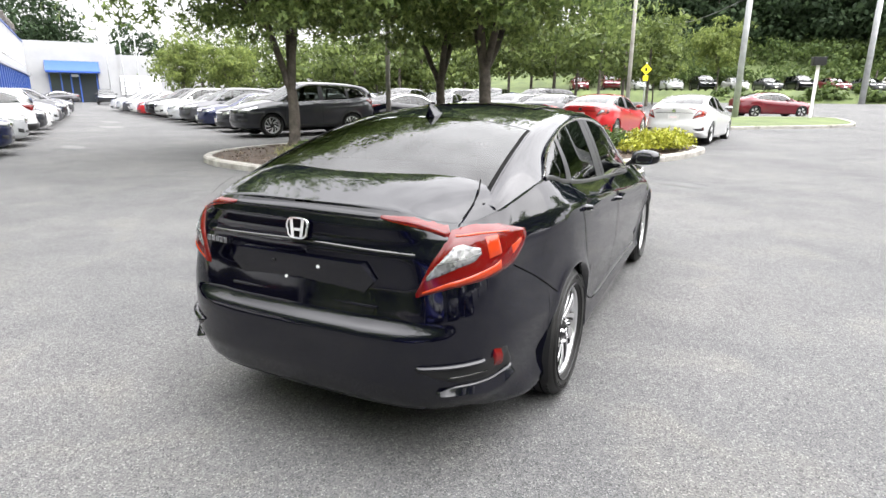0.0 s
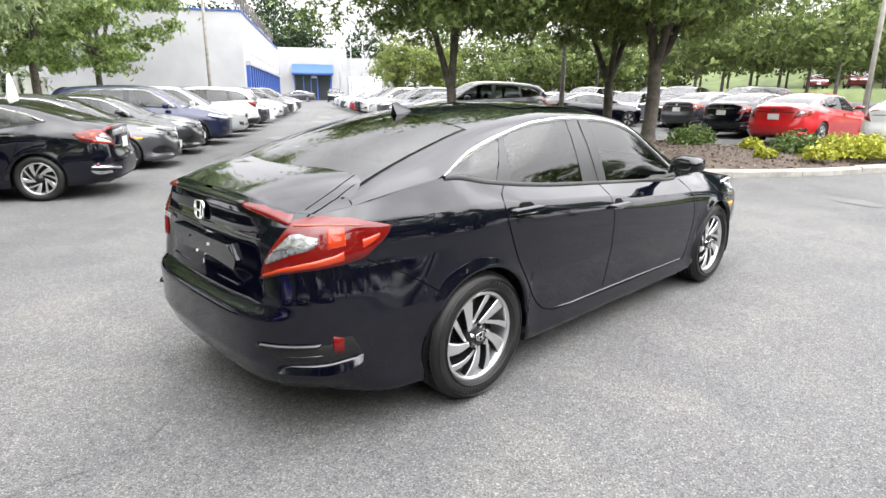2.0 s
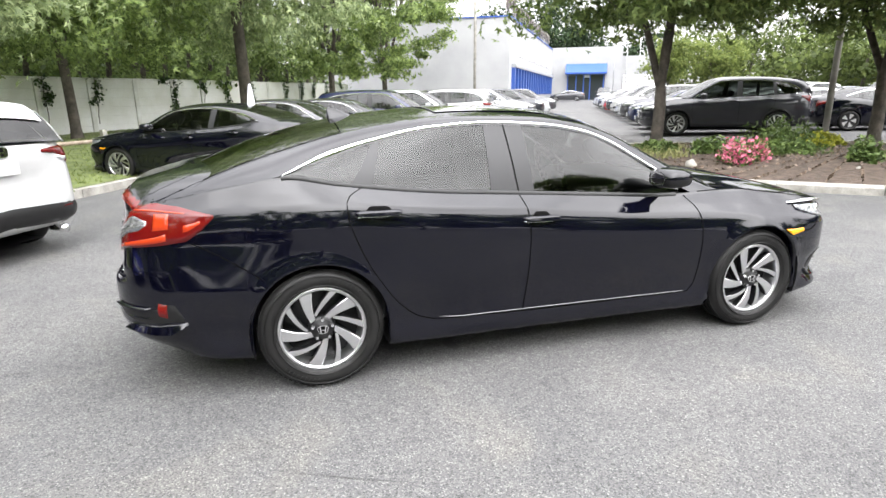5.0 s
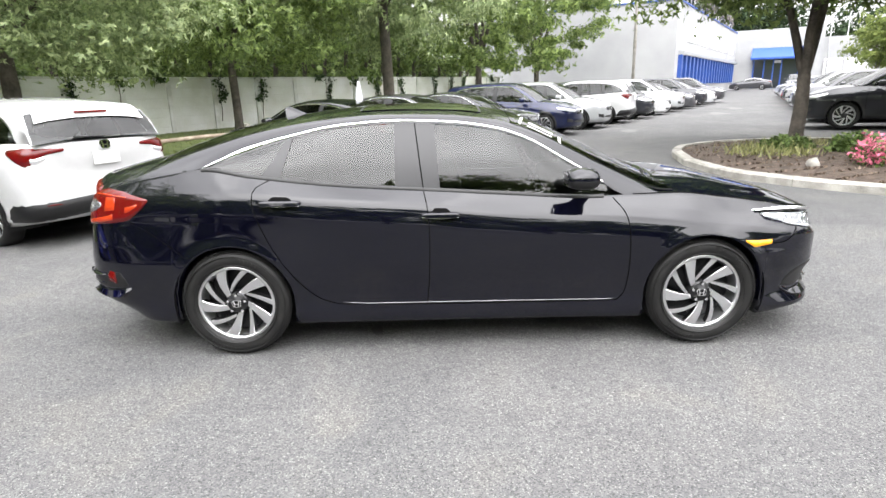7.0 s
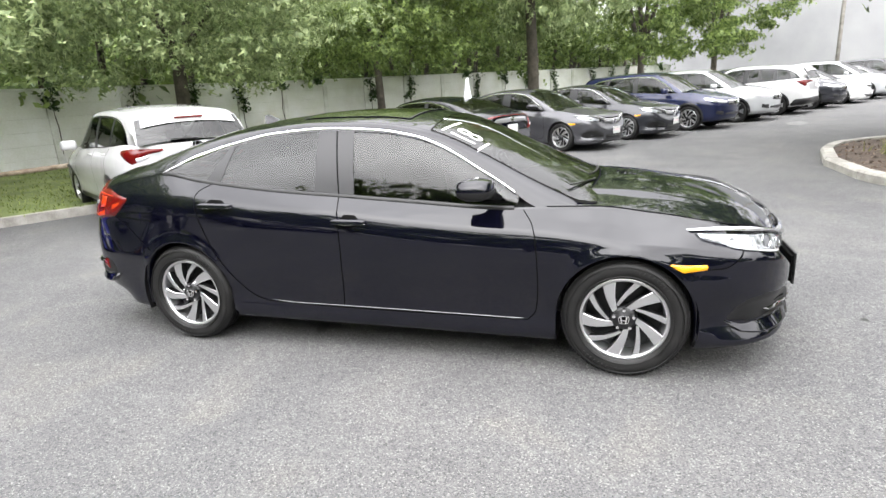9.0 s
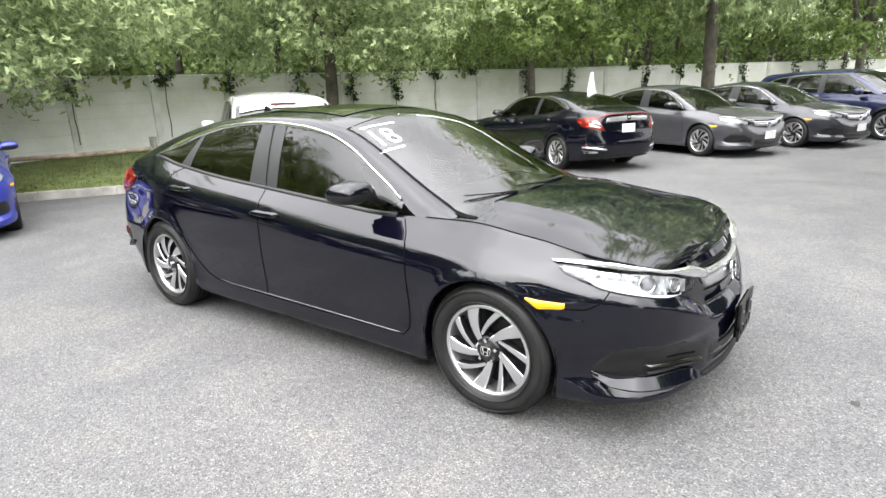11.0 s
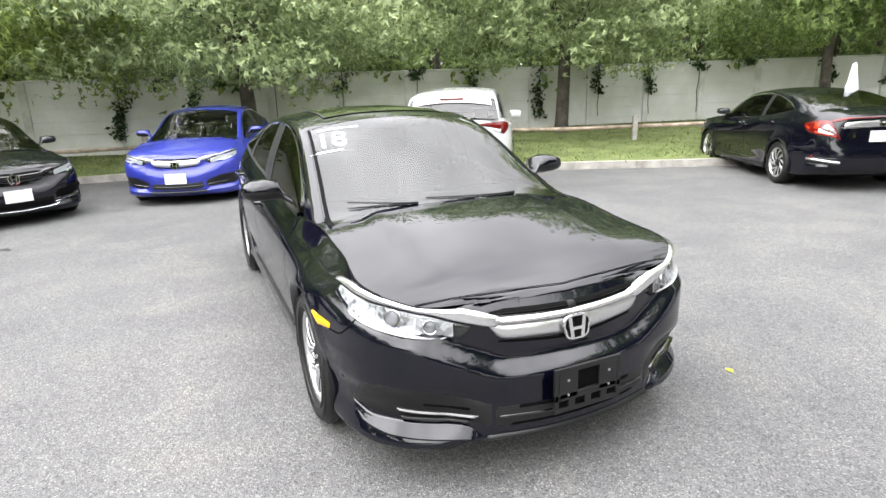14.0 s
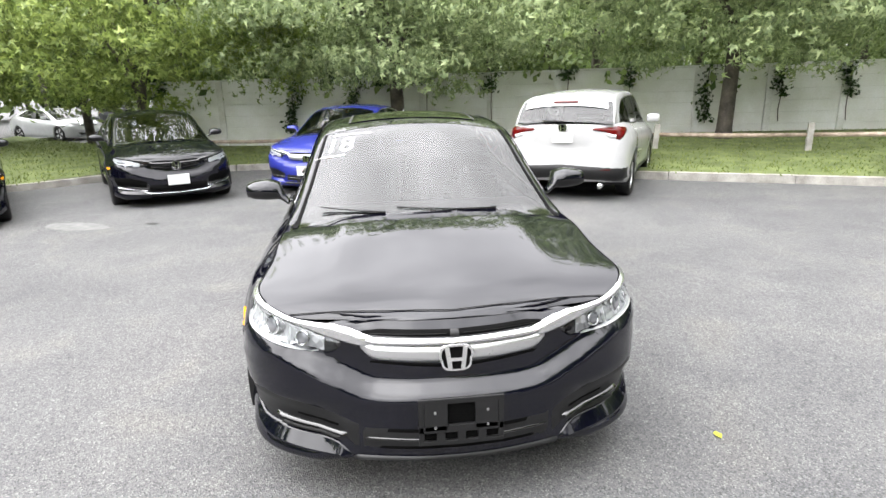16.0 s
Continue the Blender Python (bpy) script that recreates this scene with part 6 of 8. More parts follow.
    win_y = [(-1.95, 0.745), (-1.8, 0.71), (-1.5, 0.675), (-0.9, 0.655), (-0.2, 0.652), (0.15, 0.665), (0.4, 0.695), (0.65, 0.73), (0.92, 0.775)]
    win_z = [(-1.95, 1.17), (-1.8, 1.32), (-1.5, 1.44), (-0.9, 1.505), (-0.2, 1.515), (0.15, 1.495), (0.4, 1.385), (0.65, 1.23), (0.92, 1.04)]
    win = (-1.95, 0.92)
    axle_f, axle_r, wheel_r, arch_r, wheel_y = 1.33, -1.33, 0.345, 0.378, 0.785
    roof_x = (-1.99, 0.30)
    glass_x = (-2.225, 1.17)
    panes = (((-1.90, -1.28), (-1.78, -1.24)), ((-1.20, -0.38), (-1.17, -0.38)), ((-0.24, 0.82), (-0.26, 0.80)))


class Coupe(Shape):
    panes = (((-1.47, -0.62), (-1.30, -0.66)), ((-0.52, 0.80), (-0.56, 0.80)))


def far_wheel(car, m, r, w):
    wheel = new("wheel")
    wheel.empty_display_size, wheel.parent, wheel.matrix_basis = 0.1, car, m
    h, k = w / 2, r * 0.70
    lathe([(k, -h + 0.02), (k + 0.03, -h), (r - 0.03, -h), (r, -h + 0.04), (r, h - 0.04), (k, h)], 20, M_RUBBER, "tyre", wheel)
    v, f = [], []
    for i in range(5):
        for a, q in ((6.283 * (i + d) / 5, rr) for d, rr in ((-0.10, 0.05), (0.10, 0.05), (0.26, k), (-0.26, k))):
            v.append((q * math.cos(a), -h + 0.03, q * math.sin(a)))
        f.append(tuple(range(i * 4, i * 4 + 4)))
    n0 = len(v)
    v += [(k * math.cos(6.283 * j / 16), -h + 0.06, k * math.sin(6.283 * j / 16)) for j in range(16)]
    f.append(tuple(range(n0, n0 + 16)))
    o = obj("rim", v, f, [M_RIM, M_RIMDARK], wheel)
    o.data.polygons[5].material_index = 1
    return wheel


def dress_estate(b, car, sh, near=True, plate_rear=True):
    X, F, R = (lambda x: b.s_at(x=x)), (lambda y: b.s_at(y=y, front=True)), (lambda y: b.s_at(y=y, front=False))

    def lay(name, s0, s1, lo, hi, mat, off=0.006, nz=4, label="", n=10):
        if s1 < s0:
            s0, s1, lo, hi = s1, s0, (lambda t, q=lo: q(1 - t)), (lambda t, q=hi: q(1 - t))
        return lay_patch(name, b, s0, s1, patch(b, s0, s1, lo, hi, off, n, nz), mat, car, label)

    lay("headlamp", F(0.42), X(1.72), poly((0, 0.70), (0.5, 0.73), (1, 0.84)), poly((0, 0.80), (0.5, 0.845), (1, 0.90)), M_SATIN, 0.008, label="clear silvery headlamp")
    lay("grille", F(0.0), F(0.41), lin(0.60, 0.66), lin(0.80, 0.81), M_GLOSSTRIM, 0.006)
    lay("grille_bar", F(0.0), F(0.41), lin(0.75, 0.765), lin(0.795, 0.81), M_CHROME, 0.016, 3)
    lay("lower_grille", F(0.0), F(0.52), lin(0.38, 0.42), lin(0.50, 0.47), M_TRIM, 0.006)
    lay("fog_recess", F(0.56), F(0.76), lin(0.40, 0.44), lin(0.52, 0.54), M_TRIM, 0.006)
    lay("tail_lamp", R(0.42), X(-1.88), poly((0, 1.065), (0.3, 1.035), (0.58, 0.915), (0.7, 0.95), (1, 1.075)), poly((0, 1.10), (0.6, 1.125), (1, 1.10)), M_RED, 0.014, 6, "red wedge tail lamp", 16)
    lay("reversing_lamp", R(0.60), R(0.76), poly((0, 1.00), (0.6, 0.945), (1, 0.96)), poly((0, 1.03), (1, 1.025)), M_REFLECTOR, 0.018, 4, "clear reversing lamp")
    lay("rear_cladding", R(0.0), X(-1.78), lin(0.37, 0.31), lin(0.585, 0.52), M_TRIM, 0.022, 5, "black plastic bumper cladding")
    lay("rear_reflector", R(0.45), R(0.70), lin(0.485, 0.485), lin(0.53, 0.53), M_RED, 0.018, 3, "red reflector")
    lay("sill_cladding", X(-0.92), X(0.92), lin(0.26, 0.25), lin(0.37, 0.36), M_TRIM, 0.008, 4, "black plastic sill cladding")
    for a in (sh.axle_f, sh.axle_r):
        w = np.linspace(-0.12, np.pi + 0.12, 22)
        ring = [np.stack([a + (sh.arch_r + d) * np.cos(w), sh.wheel_r + (sh.arch_r + d) * np.sin(w)], -1) for d in (0.0, 0.05)]
        g = np.stack([b.skin(np.array([X(q) for q in k[:, 0]]), k[:, 1], 0.016) for k in ring], 1)
        two_sides("arch_cladding", g, M_TRIM, car, "black plastic arch cladding")
    tail, nose = b.skin(R(0.0), 1.105, 0.012), b.skin(F(0.0), 0.74, 0.02)
    badge(car, Matrix.Translation((float(tail[0]) - 0.006, 0, 1.105)) @ pose(0, 0, 0, 0, -84) @ pose(0, 0, 0, 0, 0, -90), 0.05, M_CHROME)
    badge(car, Matrix.Translation((float(nose[0]), 0, 0.74)) @ pose(0, 0, 0, 0, 82) @ pose(0, 0, 0, 0, 0, 90), 0.06, M_CHROME)
    if plate_rear:
        plate(car, Matrix.Translation((float(b.skin(R(0.0), 0.965, 0.014)[0]), 0, 0.965)) @ pose(0, 0, 0, 0, -90) @ pose(0, 0, 0, 0, 0, -90), near)
    g = b.roof(np.repeat(np.linspace(-2.10, -1.93, 4)[:, None], 15, 1), np.repeat(np.linspace(-0.86, 0.86, 15)[None], 4, 0), 0.03)
    skin_obj("roof_spoiler", g, DRESS_PAINT[0], car)
    box("high_stop_lamp", (0.02, 0.36, 0.025), pose(-2.085, 0, 1.465), M_RED, car, 0.005)
    x = np.linspace(sh.win[0] + 0.02, sh.win[1] - 0.08, 30)
    t = np.stack([x, -pchip(sh.win_y, x) - 0.006, pchip(sh.win_z, x)], -1)
    two_sides("window_trim", np.stack([t + np.array([0, 0.002, -0.008]), t + np.array([0, 0.006, 0.014])], 1), M_CHROME if near else M_GLOSSTRIM, car)
    for x0, x1, z in ((-0.24, 0.0, 0.97), (-1.15, -0.92, 1.01)):
        lay("door_handle", X(x0), X(x1), lin(z, z), lin(z + 0.025, z + 0.025), DRESS_PAINT[0], 0.03, 4)
    for pts in (((0.88, 1.03), (0.93, 0.8), (0.92, 0.4)), ((-0.31, 1.06), (-0.30, 0.7), (-0.31, 0.4)), ((-1.23, 1.10), (-1.20, 0.85), (-1.02, 0.6), (-0.95, 0.4))):
        p = np.array(pts)
        z = np.linspace(p[0, 1], p[-1, 1], 12)
        q, n = skin_line(b, np.array([X(float(np.interp(-k, -p[:, 1], p[:, 0]))) for k in z]), z, 0.003)
        for side in (1, -1):
            ribbon("panel_seam", q * np.array([1, side, 1]), n * np.array([1, side, 1]), 0.004, M_GAP, car)
    for side in (-1, 1):
        box("mirror", (0.16, 0.22, 0.15), pose(0.68, side * 0.98, 1.10), DRESS_PAINT[0], car, 0.05, smooth=True)
    if near:
        tube("rear_wiper", [(-2.235, -0.02, 1.195), (-2.24, 0.14, 1.2), (-2.235, 0.30, 1.21)], 0.012, M_TRIM, car, 6)
        tube("exhaust", [(-2.05, -0.55, 0.28), (-2.24, -0.55, 0.27)], 0.04, M_CHROME, car, 12)


def build_car(shape, colour, m, label, name="car", level=1, scale=(1, 1, 1), front_plate=False, rear_plate=False, chrome=True, group=""):
    """A parked car; level 1 near, 2 far."""
    c = empty(name, m, label, "car", group)
    c.scale = scale
    DRESS_PAINT[0] = M_PAINT[colour]
    b = Body(shape)
    car_shell(b, c, M_PAINT[colour], False, level == 2)
    car_glass(b, c, False)
    if level == 1:
        car_cabin(b, c, False)
    else:
        box("cabin_floor", (2.0, 1.2, 0.5), pose(-0.4, 0, 0.55), M_SEAT, c)
    if shape is Estate:
        dress_estate(b, c, shape, level == 1, rear_plate)
    elif level == 1:
        dress(b, c, shape, False, front_plate, rear_plate, chrome)
        if shape is Coupe:
            coupe_tail(b, c)
        if not chrome:
            hatch_nose(b, c)
    else:
        dress_far(b, c, shape)
    for ax in (shape.axle_f, shape.axle_r):
        for side in (-1, 1):
            w = pose(ax, side * shape.wheel_y, shape.wheel_r, 0, 0, 0 if side < 0 else 180)
            if level == 1:
                build_wheel(c, w, shape.wheel_r, 0.212, False, 10, 0.25, shape.wheel_r * 0.70)
            else:
                far_wheel(c, w, shape.wheel_r, 0.212)
    DRESS_PAINT[0] = M_BLACK
    return c


def coupe_tail(b, car):
    """Full-width lamp bar under the spoiler lip, clear lamp inserts, silver corner blades and plate surround."""
    R, X = (lambda y: b.s_at(y=y, front=False)), (lambda x: b.s_at(x=x))

    def lay(name, s0, s1, lo, hi, mat, off, label=""):
        lay_patch(name, b, s0, s1, patch(b, s0, s1, lo, hi, off, 12, 4), mat, car, label)

    lay("lamp_bar", R(0.0), R(0.62), poly((0, 1.004), (0.6, 0.995), (1, 0.95)), poly((0, 1.026), (0.6, 1.020), (1, 0.985)), M_RED, 0.016, "dark red lamp bar across the tail")
    lay("tail_lamp_insert", R(0.60), R(0.76), poly((0, 0.78), (1, 0.80)), poly((0, 0.80), (1, 0.90)), M_REFLECTOR, 0.020, "pale clear lamp insert")
    lay("tail_panel", R(0.0), R(0.50), lin(0.885, 0.87), lin(0.99, 0.955), M_PANEL, 0.013, "satin grey panel between the tail lamps")
    lay("corner_blade", R(0.5), X(-2.0), poly((0, 0.40), (1, 0.44)), poly((0, 0.43), (0.5, 0.47), (1, 0.475)), M_PANEL, 0.016, "silver bumper corner blade")


def hatch_nose(b, car):
    """Black mesh grille, wide lower mouth and large corner inlets with thin bright edges."""
    F, X = (lambda y: b.s_at(y=y, front=True)), (lambda x: b.s_at(x=x))

    def lay(name, s0, s1, lo, hi, mat, off, label=""):
        if s1 < s0:
            s0, s1, lo, hi = s1, s0, (lambda t, q=lo: q(1 - t)), (lambda t, q=hi: q(1 - t))
        lay_patch(name, b, s0, s1, patch(b, s0, s1, lo, hi, off, 14, 4), mat, car, label)

    lay("mesh_grille", F(0.0), F(0.40), poly((0, 0.575), (1, 0.63)), poly((0, 0.665), (1, 0.675)), M_GAP, 0.022, "black mesh grille")
    for k in range(3):
        lay("grille_fin", F(0.0), F(0.36), lin(0.592 + k * 0.024, 0.625 + k * 0.014), lin(0.598 + k * 0.024, 0.630 + k * 0.014), M_TRIM, 0.030)
    lay("corner_inlet", F(0.42), X(1.86), poly((0, 0.30), (1, 0.36)), poly((0, 0.42), (0.4, 0.50), (1, 0.50)), M_GAP, 0.016, "large black corner inlet")
    lay("inlet_edge", F(0.42), X(1.86), poly((0, 0.285), (1, 0.345)), poly((0, 0.30), (1, 0.355)), M_CHROME, 0.020, "thin bright inlet edge")
    lay("lower_mouth", F(0.0), F(0.41), lin(0.25, 0.27), lin(0.385, 0.37), M_GAP, 0.014)
    lay("mouth_edge", F(0.0), F(0.50), poly((0, 0.235), (0.8, 0.245), (1, 0.29)), poly((0, 0.246), (0.8, 0.256), (1, 0.30)), M_CHROME, 0.022)
    badge(car, Matrix.Translation((float(b.skin(F(0.0), 0.64, 0.034)[0]), 0, 0.64)) @ pose(0, 0, 0, 0, 82) @ pose(0, 0, 0, 0, 0, 90), 0.05, M_CHROME)


def dress_far(b, car, sh):
    X, F, R = (lambda x: b.s_at(x=x)), (lambda y: b.s_at(y=y, front=True)), (lambda y: b.s_at(y=y, front=False))

    def lay(name, s0, s1, lo, hi, mat, off=0.008, label=""):
        if s1 < s0:
            s0, s1, lo, hi = s1, s0, (lambda t, q=lo: q(1 - t)), (lambda t, q=hi: q(1 - t))
        return lay_patch(name, b, s0, s1, patch(b, s0, s1, lo, hi, off, 8, 4), mat, car, label)

    lay("headlamp", F(0.43), X(1.72), poly((0, 0.62), (0.6, 0.66), (1, 0.77)), poly((0, 0.70), (0.6, 0.755), (1, 0.785)), M_SATIN)
    lay("grille", F(0.0), F(0.40), lin(0.59, 0.63), lin(0.73, 0.74), M_GLOSSTRIM)
    lay("grille_bar", F(0.0), F(0.40), lin(0.64, 0.68), lin(0.71, 0.72), M_CHROME, 0.016)
    lay("lower_grille", F(0.0), F(0.6), lin(0.25, 0.25), lin(0.35, 0.36), M_TRIM)
    lay("tail_lamp", R(0.5), X(-1.85), poly((0, 0.75), (1, 0.94)), poly((0, 0.95), (1, 0.955)), M_RED, 0.012)
    x = np.linspace(sh.win[0] + 0.02, sh.win[1] - 0.1, 20)
    t = np.stack([x, -pchip(sh.win_y, x) - 0.008, pchip(sh.win_z, x)], -1)
    two_sides("window_trim", np.stack([t + np.array([0, 0, -0.01]), t + np.array([0, 0.006, 0.014])], 1), M_CHROME, car)
    plate(car, Matrix.Translation((float(b.skin(F(0.0), 0.42, 0.02)[0]), 0, 0.42)) @ pose(0, 0, 0, 0, 90) @ pose(0, 0, 0, 0, 0, 90), False)
    for side in (-1, 1):
        box("mirror", (0.12, 0.2, 0.1), pose(0.6, side * 0.92, 1.0), DRESS_PAINT[0], car, 0.03, smooth=True)


def recolour(c, old, colour):
    """Gives a copied car another paint, on its own objects."""
    for o in c.children_recursive:
        if o.type == "MESH":
            for s in o.material_slots:
                if s.material and s.material.name == old.name:
                    s.link = "OBJECT"
                    s.material = M_PAINT[colour]


def stand(x, y, deg):
    """A pose on the lot, heading deg from +x."""
    return pose(x, y, float(lift(x)), 0, 0, deg)


def build_island():
    out = [(4.3, 6.6), (4.32, 5.4), (4.75, 4.2), (5.6, 3.1), (6.7, 2.0), (7.7, 1.0), (9.0, 0.05), (10.6, -0.7), (12.0, -1.0), (12.75, -0.75), (12.95, -0.1), (12.5, 1.2), (12.2, 2.6), (12.5, 4.6), (13.0, 6.2), (12.4, 7.4), (10.6, 8.3), (8.6, 9.2), (6.9, 9.7), (5.6, 9.3), (4.7, 8.2), (4.3, 6.6)]
    build_kerb("island_kerb", out, "worn pale concrete kerb round the planted island", 1.3)
    p = resample(out, 0.5)[:-1]
    c = p.mean(0)
    v, rings = [], 8
    for q, n in zip(p, normals2(p, True)):
        for j in range(rings):
            t = j / (rings - 1)
            w = (q + n * 0.12) * (1 - t) + c * t
            v.append((w[0], w[1], lift(w[0]) + 0.09 + 0.20 * (1 - (1 - t) ** 2) + 0.03 * math.sin(w[0] * 3) * math.cos(w[1] * 2.3) * t))
    f = grid_faces(len(p), rings, True) + [((len(p) - 1) * rings + j + 1, j + 1, j, (len(p) - 1) * rings + j) for j in range(rings - 1)]
    tagged(obj("island_bed", v, f, M_MULCH, smooth=True), "brown bark mulch bed of the island", "mulch", kind="structure")
    rng = np.random.default_rng(12)
    # loose chips
    m = 5000
    i, t = rng.integers(0, len(p), m), np.sqrt(rng.random(m))
    q = p[i] * (0.96 * t)[:, None] + c * (1 - 0.96 * t)[:, None]
    tt = 1 - t
    z = lift(q[:, 0]) + 0.10 + 0.20 * (1 - (1 - tt) ** 2)
    o = leaf_object("mulch_chips", leaf_cards(np.column_stack([q, z + 0.012]), 0.05, rng, 0), M_CHIP)
    tagged(o, "loose bark chips and dry leaves on the bed", "mulch", kind="stuff")

    def bush(x, y, r, h, mat, label, n, leaf, name="shrub", flat=1.0):
        k = rng.normal(0, 1, (n, 3))
        k /= np.linalg.norm(k, axis=1)[:, None]
        k[:, 2] = np.abs(k[:, 2])
        k *= (0.35 + 0.65 * rng.random(n) ** 0.5)[:, None]
        w = np.arctan2(k[:, 1], k[:, 0])
        k *= (1 + 0.25 * np.sin(w * 5 + x * 7))[:, None]
        b = leaf_object(name, leaf_cards(k * np.array([r, r, h]) + np.array([0, 0, 0.02]), leaf, rng, -0.3), mat)
        b.location = (x, y, float(lift(x)) + 0.20)
        return tagged(b, label, "shrub" if name == "shrub" else "flowers", "island planting", "stuff" if name == "flowers" else "")

    for x, y, r, h in ((10.75, -0.05, 0.6, 0.36), (11.5, -0.15, 0.6, 0.36), (11.1, 0.45, 0.45, 0.36), (9.7, 0.45, 0.3, 0.22), (9.4, 1.3, 0.2, 0.16), (10.6, 2.0, 0.25, 0.25), (10.0, 6.2, 0.45, 0.25), (9.0, 5.4, 0.3, 0.2)):
        bush(x, y, r, h, M_YELLOWLEAF, "bright lime-yellow low spreading shrub on the mulch", 1500 if r > 0.4 else 500, 0.075)
    for x, y, r, h in ((10.7, 1.15, 0.48, 0.42), (8.7, 5.9, 0.7, 0.45), (9.4, 6.6, 0.8, 0.55), (8.0, 5.0, 0.6, 0.28), (7.2, 5.2, 0.5, 0.25), (10.4, 3.4, 0.4, 0.4), (11.4, 3.6, 0.5, 0.4), (8.0, 3.6, 0.25, 0.4), (6.3, 6.8, 0.4, 0.22), (6.9, 5.9, 0.4, 0.3)):
        bush(x, y, r, h, M_SHRUB, "grey-green leafy low shrub on the mulch", 1100, 0.07)
    for x, y in ((5.6, 6.7), (6.2, 7.1), (6.9, 7.1), (5.9, 5.9), (5.3, 6.1)):
        q = np.array([x, y]) + rng.normal(0, 0.22, (110, 2))
        blades("ornamental_grass", q, np.full(110, float(lift(x)) + 0.22), 0.16, 0.012, rng, M_TUFT, "tuft of pale dry ornamental grass")
    for x, y in ((6.35, 4.75), (6.75, 4.6), (6.2, 4.45)):
        bush(x, y, 0.24, 0.36, M_SHRUB, "small green flowering plant", 260, 0.06)
        bush(x, y, 0.23, 0.40, M_PINK, "cluster of bright pink flowers", 300, 0.06, "flowers")
    for x, y, s in ((5.57, 4.85, 0.11), (7.4, 3.2, 0.06), (9.5, 3.0, 0.07)):
        bm = bmesh.new()
        bmesh.ops.create_icosphere(bm, subdivisions=2, radius=s)
        for k in bm.verts:
            k.co *= 0.85 + 0.3 * noise.noise(k.co * 14)
        o = part("rock", bm, M_KERB, None, smooth=True)
        o.location = (x, y, float(lift(x)) + 0.2)
        tagged(o, "small pale stone lying on the mulch", "stone", "island stones")


def woods(name, spots, leaves, leaf, mat, label, seed, base=0.0):
    """Far or dense growth: clumps of leaves round many crowns, trunks among them."""
    rng = np.random.default_rng(seed)
    cs, ds, tv, tf = [], [], [], []
    for x, y, r, z0, z1 in spots:
        n = int(leaves * (r / 4) ** 2)
        k = max(6, n // 60)
        c = rng.normal(0, 1, (k, 3))
        c /= np.linalg.norm(c, axis=1)[:, None]
        c *= (rng.random(k) ** 0.35)[:, None]
        c = c[(c[:, 2] < 0.0) | (rng.random(k) < 0.45)]
        k = len(c)
        c = c * np.array([r, r, (z1 - z0) / 2]) + np.array([x, y, (z0 + z1) / 2])
        d = rng.normal(0, 1, (60 * k, 3))
        ds.append(d)
        cs.append(np.repeat(c, 60, 0) + d * np.array([0.7, 0.7, 0.4]) * r / 4)
        b = len(tv)
        for i, (z, q) in enumerate(((base - 0.5, 0.16), (z1 * 0.7, 0.08))):
            for j in range(6):
                tv.append((x + q * math.cos(j * 1.047) + 0.3 * i, y + q * math.sin(j * 1.047), z))
        tf += [(b + j, b + (j + 1) % 6, b + 6 + (j + 1) % 6, b + 6 + j) for j in range(6)]
    o = leaf_object(name, leaf_cards(np.vstack(cs), leaf, rng, 0.5, True, np.vstack(ds)), mat)
    tagged(o, label, "trees", kind="stuff")
    t = obj(name + "_trunks", tv, tf, M_BARK, smooth=True)
    tagged(t, "dark bare trunks among the leaves", "trees", kind="stuff")


